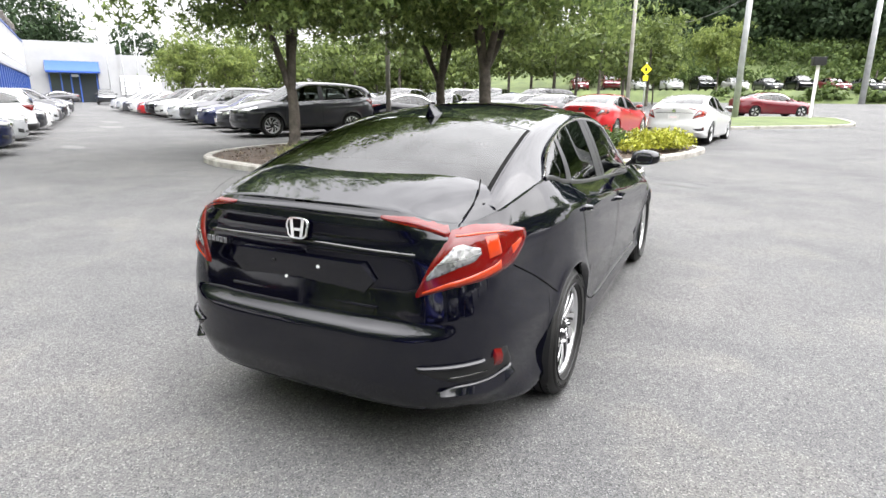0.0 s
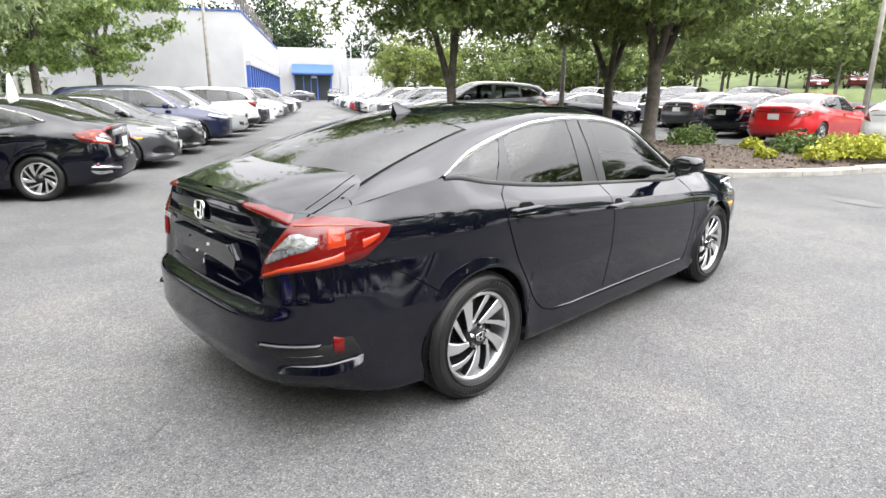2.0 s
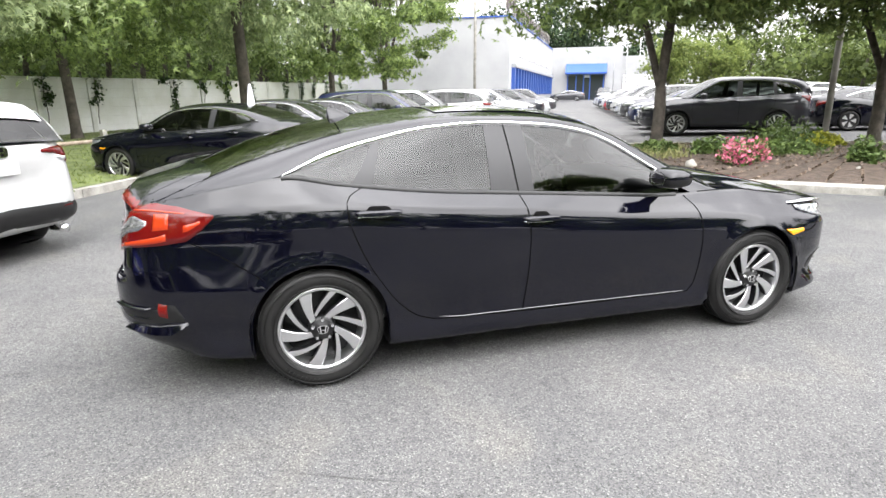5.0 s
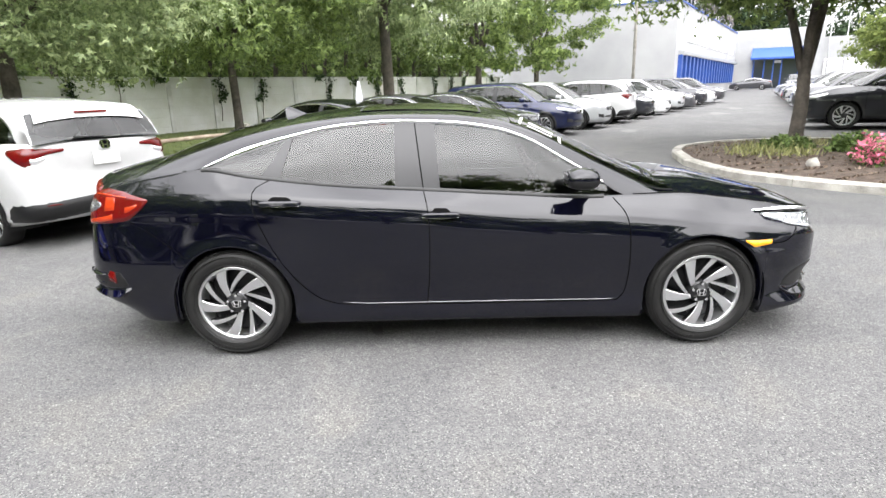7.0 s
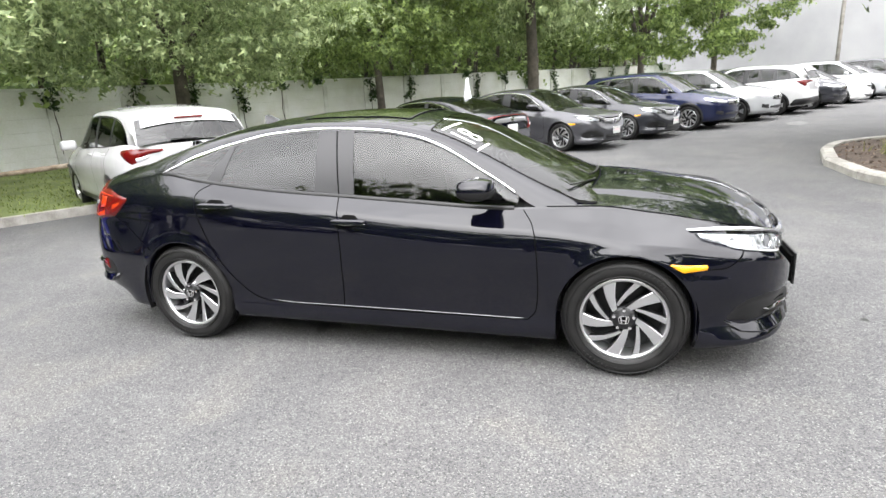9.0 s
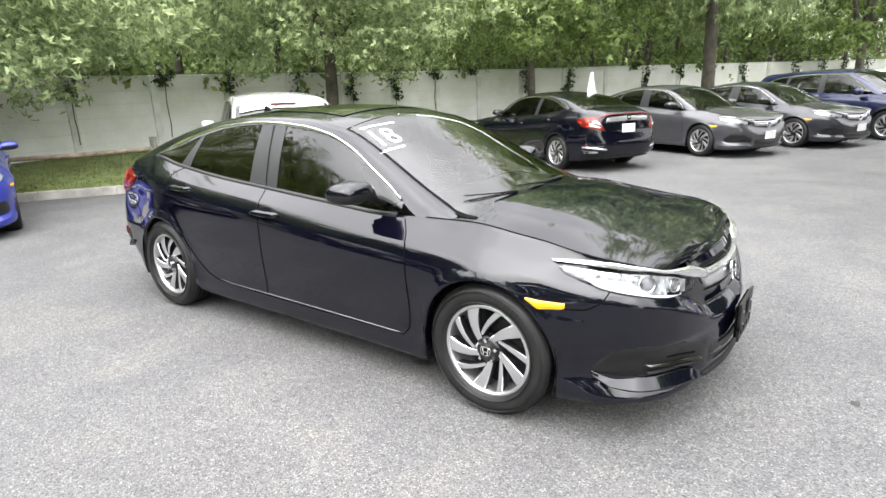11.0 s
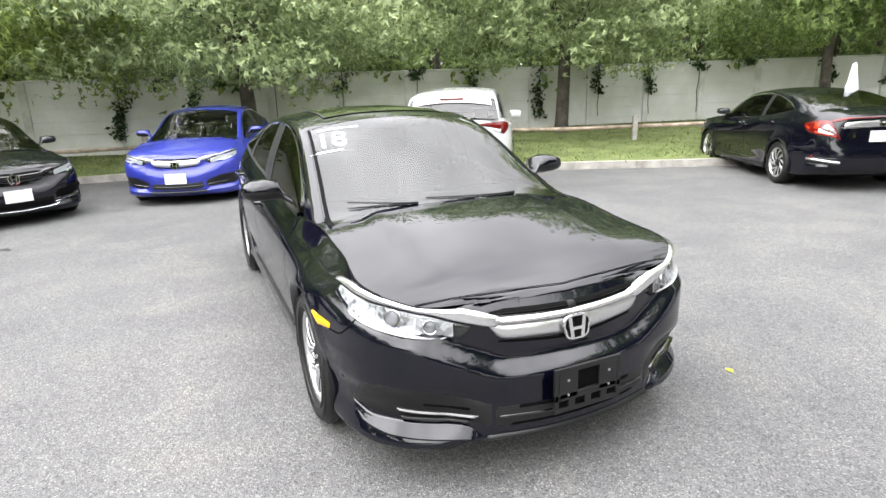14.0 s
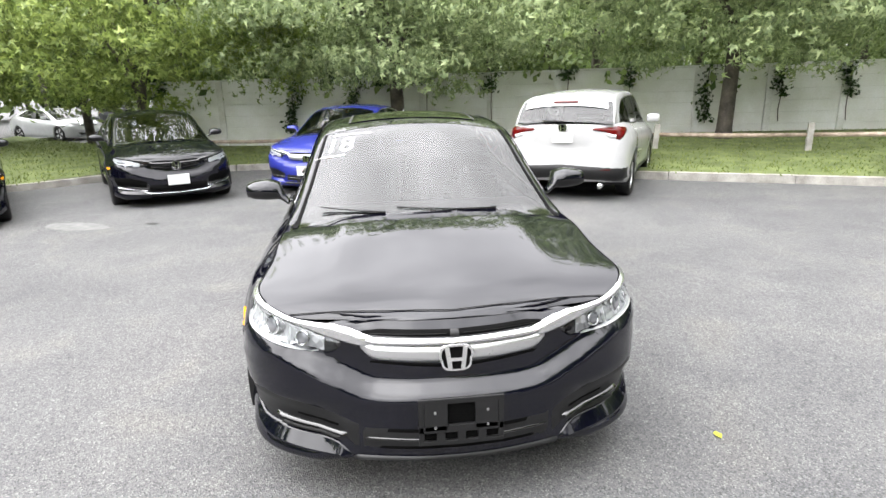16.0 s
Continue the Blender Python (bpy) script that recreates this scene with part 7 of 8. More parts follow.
def build_shops():
    """Two plain white showrooms with blue trim beyond the aisle."""
    u, n = Vector((0.532, 0.847, 0)), Vector((0.847, -0.532, 0))
    # nearer block: its gable faces the lot, its long flank runs along the aisle
    c = Vector((17.2, 40.5, 0))
    b = empty("showroom", Matrix(), "large white rendered showroom with blue roof edge and window strip", "building")
    rot = math.degrees(math.atan2(u.y, u.x))
    L, W, H, z0 = 38.0, 16.0, 7.1, 0.2
    mid = c + u * (L / 2) - n * (W / 2)
    box("wall", (L, W, H), pose(mid.x, mid.y, z0 + H / 2, 0, 0, rot), M_STUCCO, b)
    box("roof_edge", (L + 0.16, W + 0.16, 0.10), pose(mid.x, mid.y, z0 + H + 0.02, 0, 0, rot), M_BLUEPAINT, b, label="blue roof edge")
    m0 = Matrix.Translation(c) @ pose(0, 0, z0, 0, 0, rot)
    for i in range(10):
        box("window", (3.1, 0.12, 2.2), m0 @ pose(3.3 + i * 3.5, 0.02, 2.3), M_DARKGLASS, b)
        for k in (-1.75, 0.0):
            box("pilaster", (0.6, 0.4, 2.2), m0 @ pose(3.3 + k + i * 3.5, -0.08, 2.3), M_BLUEDARK, b, label="blue cladding strip")
    box("window_head", (36.0, 0.5, 0.3), m0 @ pose(19.2, -0.12, 3.5), M_STEEL, b)
    for i in range(5):
        box("wall_sign", (4.2, 0.08, 1.5), m0 @ pose(6.5 + 6.6 * i, -0.02, 5.2), M_SIGNGREY, b, label="faded pale wall sign")
    rs = random.Random(5)
    for i in range(22):
        x = 1.0 + i * 1.65
        box("roof_sign_post", (0.1, 0.1, 1.9), m0 @ pose(x, 0.5, H + 0.9, 0, rs.uniform(-14, 14)), M_DARKSTEEL, b)
        box("roof_sign_board", (rs.uniform(0.5, 1.1), 0.08, rs.uniform(0.5, 1.3)), m0 @ pose(x + 0.5, 0.42, H + 1.2, 0, rs.uniform(-20, 20)), M_BARK, b, label="back of a roof sign letter")
    # further block across the end of the aisle
    a, e = Vector((39.5, 74.5, 0)), Vector((47.2, 69.7, 0))
    d = (e - a).normalized()
    b = empty("showroom", Matrix(), "long white showroom with a blue awning over its glass door", "building")
    rot = math.degrees(math.atan2(d.y, d.x))
    m0 = Matrix.Translation(a) @ pose(0, 0, 0.5, 0, 0, rot) @ Matrix.Diagonal((1.5, 1.5, 1.5, 1))
    box("wall", (6.8, 12, 4.85), m0 @ pose(2.35, 6, 2.425), M_STUCCO, b)
    box("wall", (6.5, 11.5, 4.0), m0 @ pose(7.0, 6.1, 2.0), M_STUCCO, b)
    g = bmesh.new()
    for q in (0, 1):
        for y, z in ((0, 3.35), (-1.0, 2.55), (-1.0, 2.4), (0, 2.4)):
            g.verts.new(m0 @ Vector((0.6 + 3.8 * q, y, z)))
    g.verts.ensure_lookup_table()
    for f in ((0, 1, 5, 4), (1, 2, 6, 5), (2, 3, 7, 6), (3, 2, 1, 0), (4, 5, 6, 7), (0, 4, 7, 3)):
        g.faces.new([g.verts[k] for k in f])
    part("awning", g, M_BLUEPAINT, b, "plain blue sloping awning")
    box("shop_window", (3.5, 0.1, 2.3), m0 @ pose(2.5, -0.02, 1.2), M_DARKGLASS, b)
    for x in (0.8, 1.6, 2.3, 2.9, 4.15):
        box("door_frame", (0.1, 0.14, 2.35), m0 @ pose(x, -0.06, 1.2), M_BLUEPAINT, b)
    box("number_bar", (0.6, 0.05, 0.22), m0 @ pose(2.6, -0.1, 2.2), M_WHITE, b, label="plain white number bar")
    box("garage_window", (3.2, 0.1, 1.6), m0 @ pose(7.5, -0.38 + 0.7, 1.5), M_SIGNGREY, b)
    for i in range(4):
        box("glazing_bar", (3.2, 0.12, 0.06), m0 @ pose(7.5, -0.36 + 0.66, 0.9 + 0.4 * i), M_STEEL, b)


def pole(name, x, y, h, r0, r1, mat, label, lean=0.0):
    z = float(lift(x))
    o = tube(name, [(x, y, z - 0.1), (x + lean * 0.5, y, z + h / 2), (x + lean, y, z + h)], [r0, (r0 + r1) / 2, r1], mat, None, 12)
    return tagged(o, label, "pole")


def build_fence():
    """A low split-rail fence on the grass."""
    f = empty("rail_fence", Matrix(), "low weathered split-rail fence on the grass", "fence")
    p = resample([(-11.2, -4.8), (-11.0, -1.5), (-10.3, 1.2), (-9.0, 3.5), (-7.65, 5.9), (-6.27, 8.22), (-4.9, 10.6), (-3.6, 13.0)], 2.65)
    z = lawn_height(p[:, 0], p[:, 1])
    rng = random.Random(4)
    for i, q in enumerate(p):
        box("post", (0.11, 0.10, 0.62), pose(q[0], q[1], z[i] + 0.22, rng.uniform(-4, 4), rng.uniform(-4, 4), rng.uniform(0, 90)), M_KERB, f, 0.015)
        if i + 1 < len(p):
            a, b = Vector((q[0], q[1], z[i] + 0.30)), Vector((p[i + 1][0], p[i + 1][1], z[i + 1] + 0.30))
            tube("rail", [a, (a + b) / 2 + Vector((0, 0, rng.uniform(-0.03, 0.02))), b], [0.045, 0.05, 0.04], M_WOODRAIL, f, 6)


# ---- the place ----
build_ground()
build_kerb("lawn_kerb", KERB[::-1], "worn pale concrete kerb along the grass", 1.9)
build_lawn()
wall_posts = build_wall()
build_fence()
build_island()
build_shops()

# the black saloon that the camera circles
car = empty("car", Matrix(), "glossy black four-door saloon with alloy wheels and a painted windscreen number", "car")
hero = Body(Shape)
car_shell(hero, car, M_BLACK)
car_glass(hero, car)
car_cabin(hero, car)
dress(hero, car, Shape, True, bracket=True)
finish_hero()
for ax in (1.35, -1.35):
    build_wheel(car, pose(ax, -0.765, 0.318))
    build_wheel(car, pose(ax, 0.765, 0.318, 0, 0, 180))

# cars parked near by
UX, UY = 0.463, 0.886
HEAD = math.degrees(math.atan2(-0.463, 0.886))


def row(k, back=False, off=0.0):
    """The k-th bay of the row along the wall; back: nose in."""
    px, py = 1.15 + k * 2.66 * 0.575, 9.85 + k * 2.66 * 0.818
    d = 2.27 + off
    return stand(px - 0.886 * d, py + 0.463 * d, HEAD + (180 if back else 0))


build_car(Coupe, "black", stand(-2.62, 8.05, HEAD + 180), "black two-door coupe parked nose-in with a folded white tarp behind it", rear_plate=True, scale=(0.955, 0.97, 0.97))
saloon = build_car(Shape, "grey", row(0), "metallic grey saloon facing out of its bay", front_plate=True)
build_car(Estate, "white", stand(-5.62, 3.42, 149), "white compact crossover parked nose-in beside the grass", rear_plate=True, scale=(0.945, 0.965, 0.955))
blue = copy_thing(saloon, stand(-7.45, -0.75, -17))
recolour(blue, M_PAINT["grey"], "blue")
tagged(blue, "bright blue saloon with a white dealer plate facing the lot")
hatch = build_car(Shape, "black", stand(-6.85, -4.2, 26), "black five-door hatchback with black grille facing the lot", front_plate=True, chrome=False)
c = copy_thing(hatch, stand(-5.0, -6.75, 31))
tagged(c, "black hatchback standing close beside another one")
c = copy_thing(saloon, row(1, off=0.15))
recolour(c, M_PAINT["grey"], "dark")
tagged(c, "dark grey metallic saloon facing out of its bay")
suv = build_car(Estate, "navy", row(2), "dark navy crossover with roof rails facing out", rear_plate=True)
white_back = build_car(Shape, "white", stand(15.9, -0.39, -9), "white saloon seen from behind past the island", rear_plate=True)
for x, y, a, col, txt in ((16.33, 2.33, -9, "red", "bright red saloon with dark windows seen from behind"), (18.2, 4.42, -9, "black", "black saloon with a white plate seen from behind"), (20.0, 6.7, -9, "dark", "dark grey saloon seen from behind")):
    c = copy_thing(white_back, stand(x, y, a))
    recolour(c, M_PAINT["white"], col)
    tagged(c, txt)
pilot = copy_thing(suv, stand(12.6, 12.2, HEAD + 180))
pilot.scale = (1.10, 1.08, 1.10)
recolour(pilot, M_PAINT["navy"], "dark")
tagged(pilot, "large dark grey sport utility car beside the island tree")

# rows further off
far_saloon = build_car(Shape, "white", row(6), "white saloon parked in the row along the wall", level=2)
far_suv = build_car(Estate, "silver", row(3), "silver crossover parked in the row along the wall", level=2, rear_plate=True)
WORDS = {"white": "white", "silver": "silver", "grey": "grey metallic", "dark": "dark grey", "black": "black", "navy": "dark navy", "red": "red", "maroon": "maroon", "blue": "blue"}
rnd = random.Random(21)


def far(kind, m, col, tail, s=1.0):
    src, old, noun = ((far_saloon, "white", "saloon"), (far_suv, "silver", "crossover"))[kind]
    c = copy_thing(src, m)
    c.scale = (s, s, s)
    recolour(c, M_PAINT[old], col)
    tagged(c, "%s %s %s" % (WORDS[col], noun, tail), group="cars in far rows")


for k, kind, col, back in ((4, 1, "white", True), (5, 1, "dark", False), (7, 1, "silver", False), (8, 0, "grey", False), (9, 1, "dark", False), (10, 0, "silver", False), (11, 1, "grey", False)):
    far(kind, row(k, back), col, "parked in the row along the wall")
for k in range(1, 12):
    px, py = 12.6 + k * 2.75 * UX, 12.2 + k * 2.75 * UY
    far(1 if k in (3, 5, 6) else 0, stand(px, py, HEAD + 180), ("dark", "navy", "grey", "silver", "white", "black", "red", "white", "grey", "silver", "white")[k - 1], "facing the aisle across from the wall")
far(0, stand(18.2, 11.0, HEAD), "black", "parked nose to nose behind the row")
for k in range(7):
    far(0, stand(18.5 + k * 2.75 * UX, 13.5 + k * 2.75 * UY, HEAD), rnd.choice(("black", "grey", "silver", "white", "navy")), "in the second row of the lot")
for k in range(9):
    far(k % 3 == 0, stand(27 + k * 1.9, 8.0 + k * 2.6, HEAD + 180), ("black", "blue", "dark", "white", "navy", "grey", "black", "silver", "red")[k], "in the third row of the lot")
for k in range(8):
    far(k % 2, stand(21.0 + k * 0.6, 6.0 + k * 2.7, 190), rnd.choice(("dark", "black", "navy", "silver")), "parked beyond the island")
far(1, stand(38.0, 60.0, -122), "dark", "driving lane in front of the showroom")
far(0, stand(36.5, 66.5, 148), "grey", "parked before the showroom door")
far(0, stand(35.85, -3.55, -64), "maroon", "standing on the road beyond the grass")
for k in range(12):
    far(k % 3 == 1, Matrix.Translation((0, 0, 1.5)) @ stand(62 + k * 1.0, 14 - k * 3.1, 200), rnd.choice(("white", "silver", "red", "dark", "white", "black", "maroon")), "in a car park across the road")
for k in range(3):
    far(k % 2, stand(-24 - 2 * k, -14.5 + 3 * k, 60), ("silver", "dark", "red")[k], "parked far off beyond the wall")

# trees
tree_a = build_tree(pose(7.2, 8.1, 0.25), "young maple with a forked grey trunk on the mulch island", crown=(4.3, 4.3, 2.3), crown_z=4.85, stem=1.35, girth=0.15, leaves=33000, leaf=0.17, seed=2, fork=3, lo=-0.95)
tree_b = build_tree(pose(11.7, 6.3, 0.3, 0, 0, 70), "leafy maple with spreading limbs on the mulch island", crown=(4.0, 4.0, 2.3), crown_z=4.85, stem=1.6, girth=0.15, leaves=26000, leaf=0.17, seed=7, fork=3, lo=-0.9)
tree_c = build_tree(pose(10.8, 4.6, 0.3, 0, 0, 150), "leafy maple with a straight trunk on the mulch island", crown=(3.9, 3.9, 2.3), crown_z=4.75, stem=1.9, girth=0.19, leaves=26000, leaf=0.17, seed=9, fork=4, lo=-0.9)
build_tree(pose(-12.0, -6.2, 0.1, 0, 0, 20), "yellow-green leafy tree with low hanging boughs beyond the grass", crown=(4.6, 4.6, 3.4), crown_z=4.3, stem=1.6, girth=0.16, leaves=36000, leaf=0.14, seed=33, mat=M_LIME, fork=4, droop=0.7, lo=-0.95)
build_tree(pose(-14.5, -13.0, 0.1, 0, 0, 120), "yellow-green leafy tree with low hanging boughs beyond the grass", crown=(4.8, 4.8, 3.6), crown_z=4.4, stem=1.6, girth=0.16, leaves=20000, leaf=0.2, seed=35, mat=M_LIME, fork=4, droop=0.7, lo=-0.95)
W = "tree with pale hanging leaves on the grass before the wall"
tw = build_tree(pose(-8.6, 7.7, 0.2), W, crown=(4.8, 4.8, 2.65), crown_z=4.45, stem=2.5, girth=0.18, leaves=44000, leaf=0.142, seed=11, mat=M_LEAF2, fork=4, droop=0.9, lo=-0.92)
build_tree(pose(-10.5, 0.3, 0.1, 0, 0, 40), W, crown=(4.6, 4.9, 2.7), crown_z=4.1, stem=2.2, girth=0.19, leaves=44000, leaf=0.142, seed=13, mat=M_LEAF2, fork=4, droop=0.9, lo=-0.95)
build_tree(pose(-6.7, 15.1, 0.25, 0, 0, 200), W, crown=(4.6, 4.6, 3.4), crown_z=5.2, stem=2.6, girth=0.15, leaves=30000, leaf=0.165, seed=17, fork=3, droop=0.7, lo=-0.9)
c = copy_thing(tw, pose(-2.2, 20.0, 0.2, 0, 0, -267))
c.scale = (1.35, 1.35, 1.8)
D = "broad dark leafy tree overhanging the wall by the parked row"
tagged(c, "broad leafy tree overhanging the wall by the parked row")
dark_tree = build_tree(pose(2.0, 29.0, 0.2), D, crown=(5.2, 5.2, 6.2), crown_z=8.0, stem=2.4, girth=0.2, leaves=17000, leaf=0.28, seed=29, fork=4, droop=0.8, lo=-0.95)
tagged(copy_thing(dark_tree, pose(6.4, 36.8, 0.2, 0, 0, 130)), D)
plain_tree = build_tree(pose(-13.0, -19.0, 0.0), "leafy maple across the aisle from the parked saloon", crown=(4.0, 4.0, 3.0), crown_z=5.6, stem=1.9, girth=0.17, leaves=9000, leaf=0.28, seed=23, fork=3, lo=-0.9)
for x, y in ((-7.5, -17.0), (-1.5, -16.2), (3.6, -17.4), (9.5, -17.0), (16.5, -17.0), (23.0, -16.0)):
    tagged(copy_thing(plain_tree, pose(x, y, 0.0, 0, 0, 37 * x)), "leafy maple across the aisle from the parked saloon")
rw = np.random.default_rng(3)
spots = []
for i in range(30):
    t = i / 29
    q = resample(WALL, 0.5)
    p = q[int(t * (len(q) - 1))]
    spots.append((p[0] - 5.5 + rw.normal(0, 1.0) - 1.0, p[1] + rw.normal(0, 0.8) + 0.5, 3.2, 1.4, 6.8 + rw.random() * 2.4))
    spots.append((p[0] - 11 + rw.normal(0, 1.5), p[1] + rw.normal(0, 1.2) + 2, 4.4, 1.0, 8.0 + rw.random() * 3))
q = resample(WALL, 1.5)
for p in q:
    spots.append((p[0] - 1.6 + rw.normal(0, 0.2), p[1] + 0.5 + rw.normal(0, 0.3), 1.7, 0.6, 4.2 + rw.random() * 0.8))
for i in range(9):
    spots.append((-14.5 - rw.random() * 7, -6 - i * 2.2, 3.4, 0.6 if i < 3 else 1.8, 10 + rw.random() * 3))
    spots.append((-25 - rw.random() * 4, -12 - i * 4.0, 5, 2.5, 14))
woods("woods", spots, 3400, 0.22, M_LEAFDARK, "dense dark green wood behind the wall", 31)
hill, back_row = [], []
for i in range(17):
    y = -31 + i * 3.0
    hill.append((100 + rw.normal(0, 3), y, 7, 5.0, 22 + rw.random() * 6))
    hill.append((108 + rw.normal(0, 3), y + 1.5, 8, 10, 30 + rw.random() * 5))
    back_row.append((82 + rw.normal(0, 3), y, 3.4, 2.2, 5.2 + rw.random() * 2.4))
    back_row.append((91 + rw.normal(0, 2), y, 4.2, 4.5, 8.5 + rw.random() * 2))
    if i < 12:
        for k in (3.0, 1.5):
            back_row.append((59.0 + rw.normal(0, 0.2), y - k, 1.7, 0.9, 2.7 + rw.random() * 0.3))
woods("hill_wood", hill, 1350, 0.68, M_HILLLEAF, "dark wooded hill beyond the road", 37, 4)
woods("hill_shrubs", back_row, 2400, 0.4, M_SLOPELEAF, "light green shrubs on the slope below the wood", 41)
q = [(x, y, z) for x, z in ((57.5, 1.15), (60.0, 2.3), (76.0, 2.5), (84.0, 4.2), (92.0, 6.6), (104.0, 11.5)) for y in np.linspace(-45, 40, 18)]
o = obj("hill_slope", q, grid_faces(6, 18), M_SLOPE, smooth=True)
q = [(x, y, z) for x, z in ((42.0, 0.54), (50.0, 0.9), (57.5, 1.16)) for y in np.linspace(-45, 40, 12)]
r = obj("upper_road", q, grid_faces(3, 12), M_ASPHALT, smooth=True)
tagged(r, "grey asphalt road climbing towards the slope", "road", kind="structure")
tagged(o, "grassy slope rising to the wood beyond the road", "ground", kind="structure")
mid = []
for i in range(20):
    a = radians(6 + i * 2.3)
    d = 46 + rw.normal(0, 3)
    hh = 7.5 - 0.15 * i
    if i < 15:
        mid.append((d * math.cos(a), d * math.sin(a), 3.2, 3.3 if i < 9 else 1.6, hh + 0.6 + rw.random()))
    mid.append(((d + 26) * math.cos(a), (d + 26) * math.sin(a), 5, 4.2 if i < 9 else 0.8, hh + 4.0 + rw.random() * 2))
for i in range(22):
    a = radians(60 + i * 3.5)
    mid.append((122 * math.cos(a), 122 * math.sin(a), 6.5, 2, 11 + rw.random() * 5))
woods("park_trees", mid, 2000, 0.38, M_PARKLEAF, "light green trees beyond the far rows of the car park", 43)
woods("showroom_trees", [(44, 106, 7, 2, 17), (51, 103, 8, 2, 20), (58, 100, 6, 2, 16), (66, 92, 5, 2, 13)], 2500, 0.6, M_HILLLEAF, "dark trees rising behind the showroom", 45)
behind = []
for i in range(32):
    a = radians(185 + i * 4.3)
    d = 60 + rw.normal(0, 5)
    behind.append((d * math.cos(a), d * math.sin(a), 7, 1, 11 + rw.random() * 4))
woods("far_trees", behind, 500, 1.05, M_FARLEAF, "distant trees round the car park", 47)

young = build_tree(pose(37.6, 41.3, 0.5), "young yellow-green tree beyond the far rows", crown=(2.3, 2.3, 2.0), crown_z=3.9, stem=1.4, girth=0.08, leaves=6000, leaf=0.24, seed=51, mat=M_YOUNG, lo=-0.95)
for x, y, z, k, turn in ((36.0, 45.6, 0.5, 1.0, 80), (52.8, 5.1, 0.9, 1.0, 200), (64.1, 0.2, 2.3, 1.1, 140)):
    c = copy_thing(young, pose(x, y, z, 0, 0, turn))
    c.scale = (k, k, k * 1.1)
    tagged(c, "young yellow-green tree beyond the far rows")

# poles, signs and small things
pole("lamp_pole", 31.5, -1.67, 9.5, 0.17, 0.13, M_STEEL, "thick galvanised steel pole on the grass strip")
pole("lamp_pole", 57.1, -11.4, 13, 0.25, 0.19, M_STEEL, "thick galvanised steel pole beyond the road")
for a, b, sag in (((31.5, -1.67, 6.6), (74.7, 7.8, 10.6), 0.7), ((31.5, -1.67, 7.4), (57.1, -11.4, 9.8), 0.5)):
    pts = [tuple(p + (q - p) * k / 12 - (sag * 4 * (k / 12) * (1 - k / 12) if i == 2 else 0) for i, (p, q) in enumerate(zip(a, b))) for k in range(13)]
    tagged(tube("overhead_cable", pts, 0.03, M_TRIM, None, 6), "thin black cable strung from pole to pole", "cable", "overhead cables")
pole("lamp_pole", 31.5, 4.0, 9.0, 0.12, 0.09, M_DARKSTEEL, "dark slim lamp pole beyond the parked cars")
pole("lamp_pole", 14.1, 9.55, 8.0, 0.09, 0.07, M_DARKSTEEL, "dark slim lamp pole between the rows")
pole("lamp_pole", 13.2, 37.4, 10.5, 0.11, 0.09, M_DARKSTEEL, "dark slim lamp pole among the row along the wall")
for i, (x, y) in enumerate(((44.6, 68.5), (46.0, 67.7), (47.4, 66.8))):
    pole("flag_pole", x, y, 8.6, 0.07, 0.05, M_STEEL, "slim flag pole before the showroom")
s = empty("warning_sign", stand(37.6, 3.9, 190), "yellow diamond warning sign on a thin post", "sign")
tube("post", [(0, 0, 0), (0, 0, 3.3)], 0.04, M_STEEL, s)
box("sign_plate", (0.03, 0.5, 0.5), pose(0.06, 0, 2.85, 45), M_YELLOW, s, label="yellow diamond plate")
box("sign_mark", (0.012, 0.13, 0.22), pose(0.082, 0, 2.85), M_TRIM, s, label="plain dark mark")
box("sign_plate", (0.03, 0.32, 0.34), pose(0.06, 0, 2.3), M_YELLOW, s, label="small yellow plate")
s = empty("post_box", stand(33.0, -5.3, 10), "black box on a white post beside the road", "box")
box("post", (0.14, 0.14, 2.85), pose(0, 0, 1.425), M_WHITE, s, 0.01)
box("case", (0.5, 0.62, 0.42), pose(0, 0, 3.0), M_TRIM, s, 0.03)
build_kerb("grass_strip_kerb", [(20.5, -0.3), (22.0, -1.6), (24.0, -4.0), (25.6, -5.8), (26.8, -6.4), (29.5, -6.7), (33.2, -6.6), (33.9, -5.6), (33.2, -2.8), (31.6, 0.4), (26.0, 2.2), (21.4, 1.6), (20.5, -0.3)], "pale kerb round a grass strip by the road", 1.6)
g = resample([(20.5, -0.3), (22.0, -1.6), (24.0, -4.0), (25.6, -5.8), (26.8, -6.4), (29.5, -6.7), (33.2, -6.6), (33.9, -5.6), (33.2, -2.8), (31.6, 0.4), (26.0, 2.2), (21.4, 1.6), (20.5, -0.3)], 0.8)
obj_strip = obj("grass_strip", [(*q, lift(q[0]) + 0.11) for q in g] + [(28.0, -2.4, float(lift(28.0)) + 0.16)], [(i, i + 1, len(g)) for i in range(len(g) - 1)], M_SLOPE, smooth=True)
tagged(obj_strip, "green grass strip beside the road", "lawn", kind="structure")
t = obj("folded_tarp", [(0.16, 0.1, 0.0), (-0.16, 0.12, 0.02), (-0.14, -0.1, 0.0), (0.15, -0.12, 0.03), (0.03, 0.02, 0.52), (-0.04, -0.02, 0.5)], [(0, 1, 5, 4), (1, 2, 5), (2, 3, 4, 5), (3, 0, 4), (3, 2, 1, 0)], M_TARP)
t.location, t.scale = (-1.8, 8.13, 1.18), (0.6, 0.6, 1.0)
tagged(t, "pointed white cloth marker standing on the coupe", "flag")
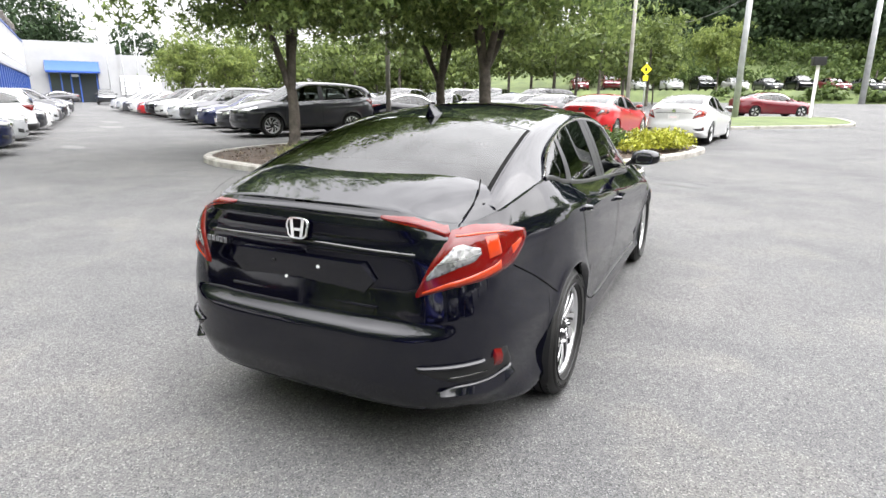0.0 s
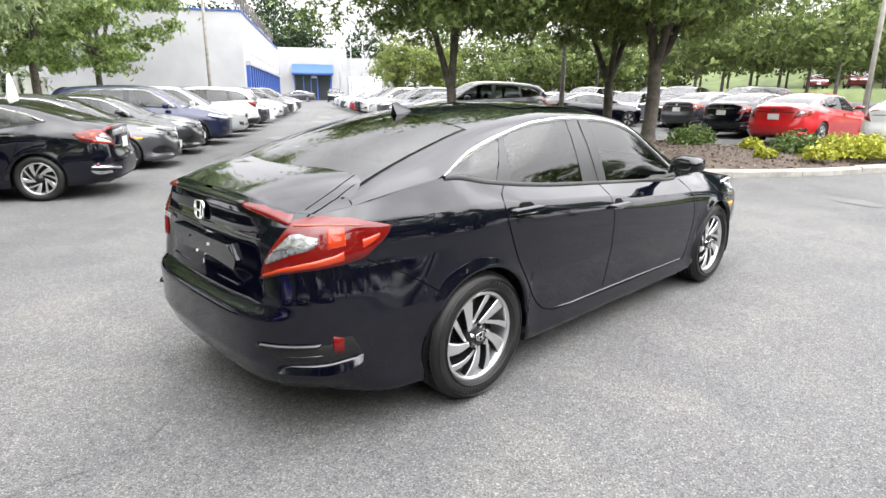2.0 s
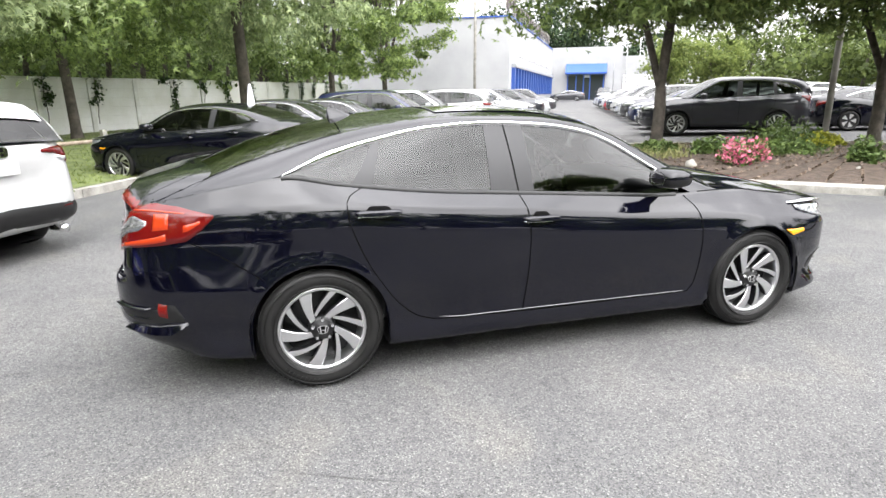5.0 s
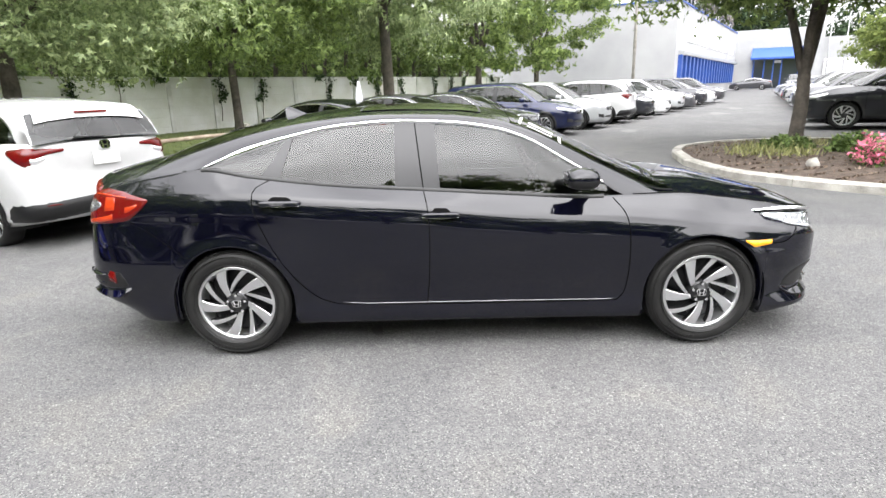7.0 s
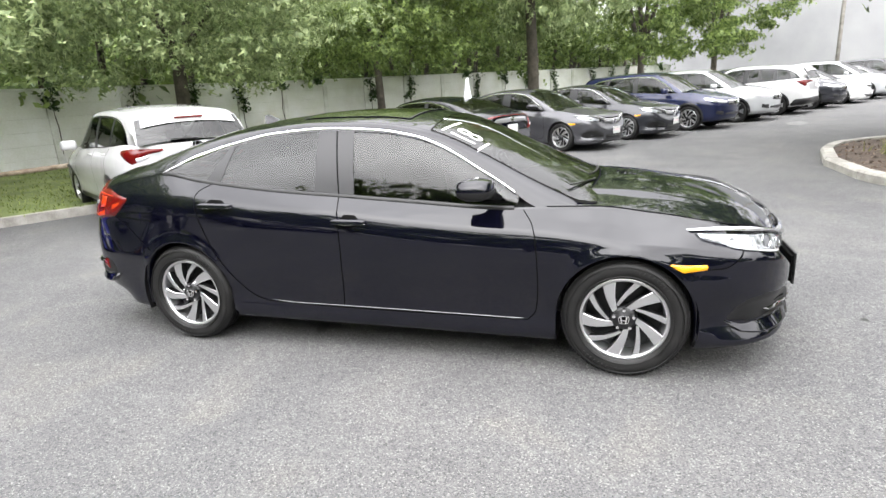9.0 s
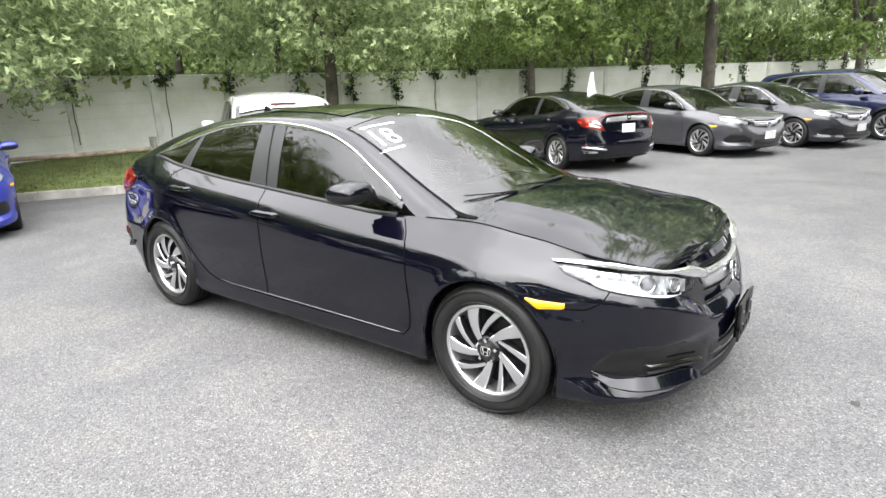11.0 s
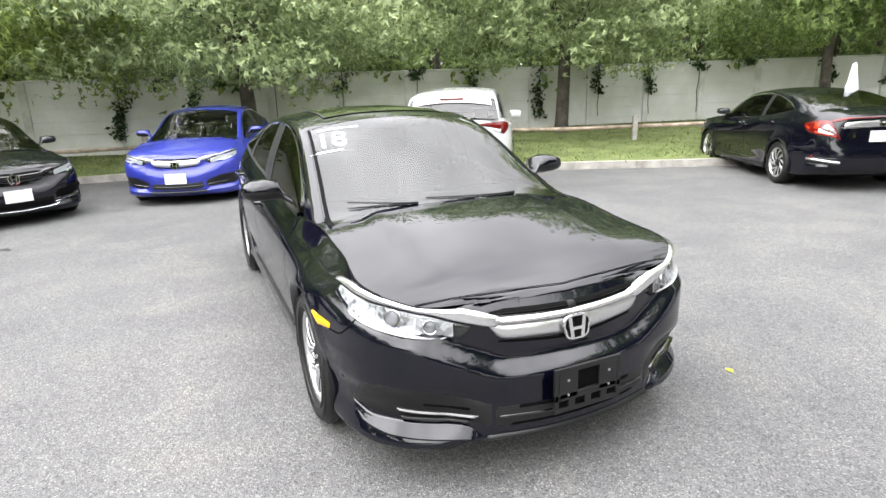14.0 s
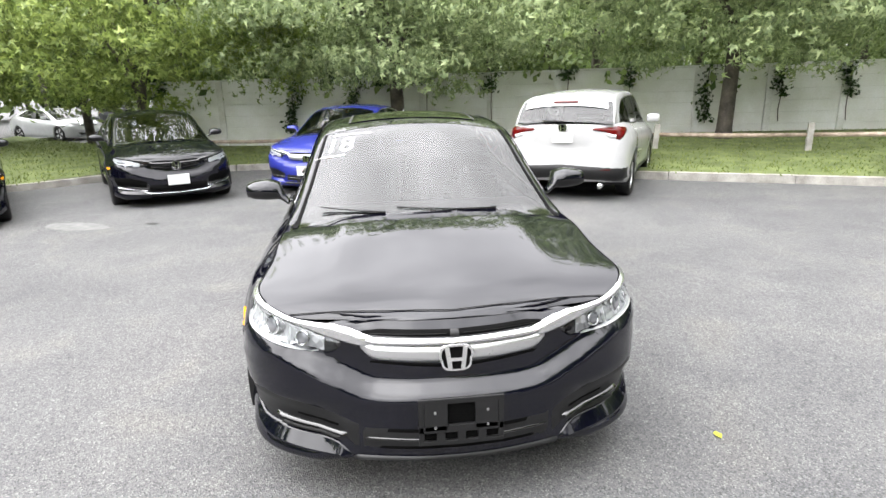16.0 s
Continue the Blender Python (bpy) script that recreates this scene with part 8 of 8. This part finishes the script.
# ivy over the wall, by its posts, with bare stems below
ri = np.random.default_rng(19)
iv = []
for i in range(len(wall_posts) - 1):
    a, b = wall_posts[i], wall_posts[i + 1]
    an = math.atan2(b[1] - a[1], b[0] - a[0])
    if ri.random() < 0.85:
        drop = ri.choice([0.35, 0.6, 0.95, 1.3, 1.55])
        c = a + (b - a) * ri.normal(0.06, 0.05)
        iv.append(ivy(c, an, drop, ri))
        fx, fy = math.sin(an) * 0.115, -math.cos(an) * 0.115
        st = [(c[0] + fx + 0.03 * math.sin(k * 2.1 + i), c[1] + fy, 2.0 + 0.006 * c[1] - k * 0.3) for k in range(6)]
        tagged(tube("ivy_stem", st, 0.012, M_BARK, None, 5), "thin bare ivy stem climbing the concrete wall", "ivy", "ivy stems")
    if ri.random() < 0.3:
        iv.append(ivy(a + (b - a) * ri.uniform(0.3, 0.8), an, ri.choice([0.25, 0.4]), ri))
o = leaf_object("ivy", np.vstack(iv), M_IVY)
tagged(o, "tongues of dark ivy hanging over the wall", "ivy", kind="stuff")


# ---- marks on the asphalt ----
def blot(name, x, y, rx, ry, deg, mat, label, seed, h=0.004, category="stain"):
    """A flat irregular spot lying on the ground."""
    rng = random.Random(seed)
    n = 22
    k = [0.75 + 0.5 * rng.random() for _ in range(n)]
    k = [(k[i - 1] + 2 * k[i] + k[(i + 1) % n]) / 4 for i in range(n)]
    z = float(lift(x)) + h
    a = radians(deg)
    v = [(x, y, z)]
    for i in range(n):
        w = 6.28318 * i / n
        p, q = rx * k[i] * math.cos(w), ry * k[i] * math.sin(w)
        v.append((x + p * math.cos(a) - q * math.sin(a), y + p * math.sin(a) + q * math.cos(a), float(lift(x)) + h))
    o = obj(name, v, [(0, 1 + i, 1 + (i + 1) % n) for i in range(n)], mat)
    return tagged(o, label, category, "marks on the asphalt")


for i, (x, y, rx, ry, a) in enumerate(((2.8, 0.15, 0.07, 0.035, 30), (-3.5, -3.18, 0.10, 0.05, 70), (-0.58, -0.56, 0.10, 0.035, 100), (0.78, -0.62, 0.06, 0.03, 10))):
    blot("oil_spot", x, y, rx, ry, a, M_STAIN, "small dark oil spot on the asphalt", 40 + i)
blot("asphalt_patch", 6.38, -0.78, 0.48, 0.20, 60, M_TAR, "dark repaired patch in the asphalt", 51, 0.003)
blot("asphalt_patch", 8.5, 20.7, 0.9, 0.35, 62, M_TAR, "dark repaired patch in the aisle", 52, 0.003)
blot("asphalt_patch", 3.6, 14.4, 1.1, 0.16, 20, M_TAR, "long dark repaired patch in the aisle", 53, 0.003)
for x, y, rx, ry, sd in ((5.95, 14.8, 0.75, 0.3, 61), (12.4, 22.4, 1.3, 0.45, 62), (15.0, 26.3, 1.5, 0.4, 63), (-3.5, -4.1, 0.5, 0.2, 64)):
    blot("worn_paint", x, y, rx, ry, 62, M_WORN, "worn remains of white paint on the asphalt", sd, 0.003, "road marking")


def crack(pts, w, seed):
    """A thin dark crack wandering between the points."""
    rng = np.random.default_rng(seed)
    q = resample(pts, 0.06)
    n = len(q)
    q = q + np.cumsum(rng.normal(0, 0.012, (n, 2)), 0) * np.sin(np.linspace(0, np.pi, n))[:, None]
    p = np.column_stack([q, lift(q[:, 0]) + 0.003])
    t = np.gradient(p, axis=0)
    t /= np.linalg.norm(t, axis=1)[:, None]
    c = np.cross(t, np.array([0, 0, 1.0])) * (w * rng.uniform(0.3, 1.2, n))[:, None]
    o = skin_obj("asphalt_crack", np.stack([p - c, p + c], 1), M_TAR, None)
    tagged(o, "thin wandering crack in the asphalt", "crack", "marks on the asphalt")


CRACKS = (((-5.6, -3.2), (-4.6, -3.6), (-3.9, -3.4), (-3.2, -4.4)), ((3.0, 1.6), (4.0, 2.2), (4.6, 3.3)), ((-3.9, -0.35), (-3.36, -0.11), (-2.92, -0.17), (-2.6, -0.05), (-2.17, 0.41), (-1.7, 0.7)),
          ((-1.76, -1.37), (-1.4, -1.58), (-1.12, -1.74)), ((0.88, -1.6), (0.9, -1.78), (0.95, -1.95)), ((0.12, -1.5), (0.14, -1.62), (0.17, -1.78)), ((0.62, -1.72), (0.73, -1.9), (0.74, -2.05)),
          ((-7.2, -5.1), (-6.07, -5.45), (-5.2, -5.9)), ((-6.5, -4.3), (-5.12, -4.5), (-4.3, -5.1)), ((-4.2, -0.7), (-3.5, -0.72), (-2.8, -0.6)), ((-6.6, 1.9), (-5.2, 1.2), (-4.4, 1.5), (-3.2, 0.9)), ((0.3, 2.95), (0.45, 2.85), (0.6, 2.75)),
          ((-1.25, -1.2), (-1.14, -1.33)), ((2.7, -3.4), (3.4, -2.9), (4.6, -3.1)), ((5.0, 0.6), (6.2, 0.1), (7.4, 0.2)), ((1.5, 4.6), (2.8, 5.6), (3.6, 7.2)))
for i, k in enumerate(CRACKS):
    crack(k, 0.0032 if i in (2, 7, 8, 10, 13) else 0.0022, 70 + i)
# bay lines
for k in range(-1, 12):
    if k < 0:
        continue
    x, y = 12.6 + (k + 0.5) * 2.75 * UX - 0.886 * 0.3, 12.2 + (k + 0.5) * 2.75 * UY + 0.463 * 0.3
    o = box("bay_line", (4.9, 0.09, 0.004), pose(x, y, float(lift(x)) + 0.003, 0, -0.71, HEAD), M_WORN)
    tagged(o, "worn white line between parking bays", "road marking", "bay lines")
# a fallen leaf
o = obj("fallen_leaf", [(0.05, 0, 0.004), (0.01, 0.03, 0.012), (-0.045, 0.008, 0.006), (-0.02, -0.03, 0.01), (0.02, -0.026, 0.008)], [(0, 1, 2), (0, 2, 3), (0, 3, 4)], M_YELLOWLEAF)
o.location, o.scale = (1.94, 1.23, 0.003), (0.6, 0.6, 0.6)
tagged(o, "yellow-green fallen leaf lying on the asphalt", "leaf")
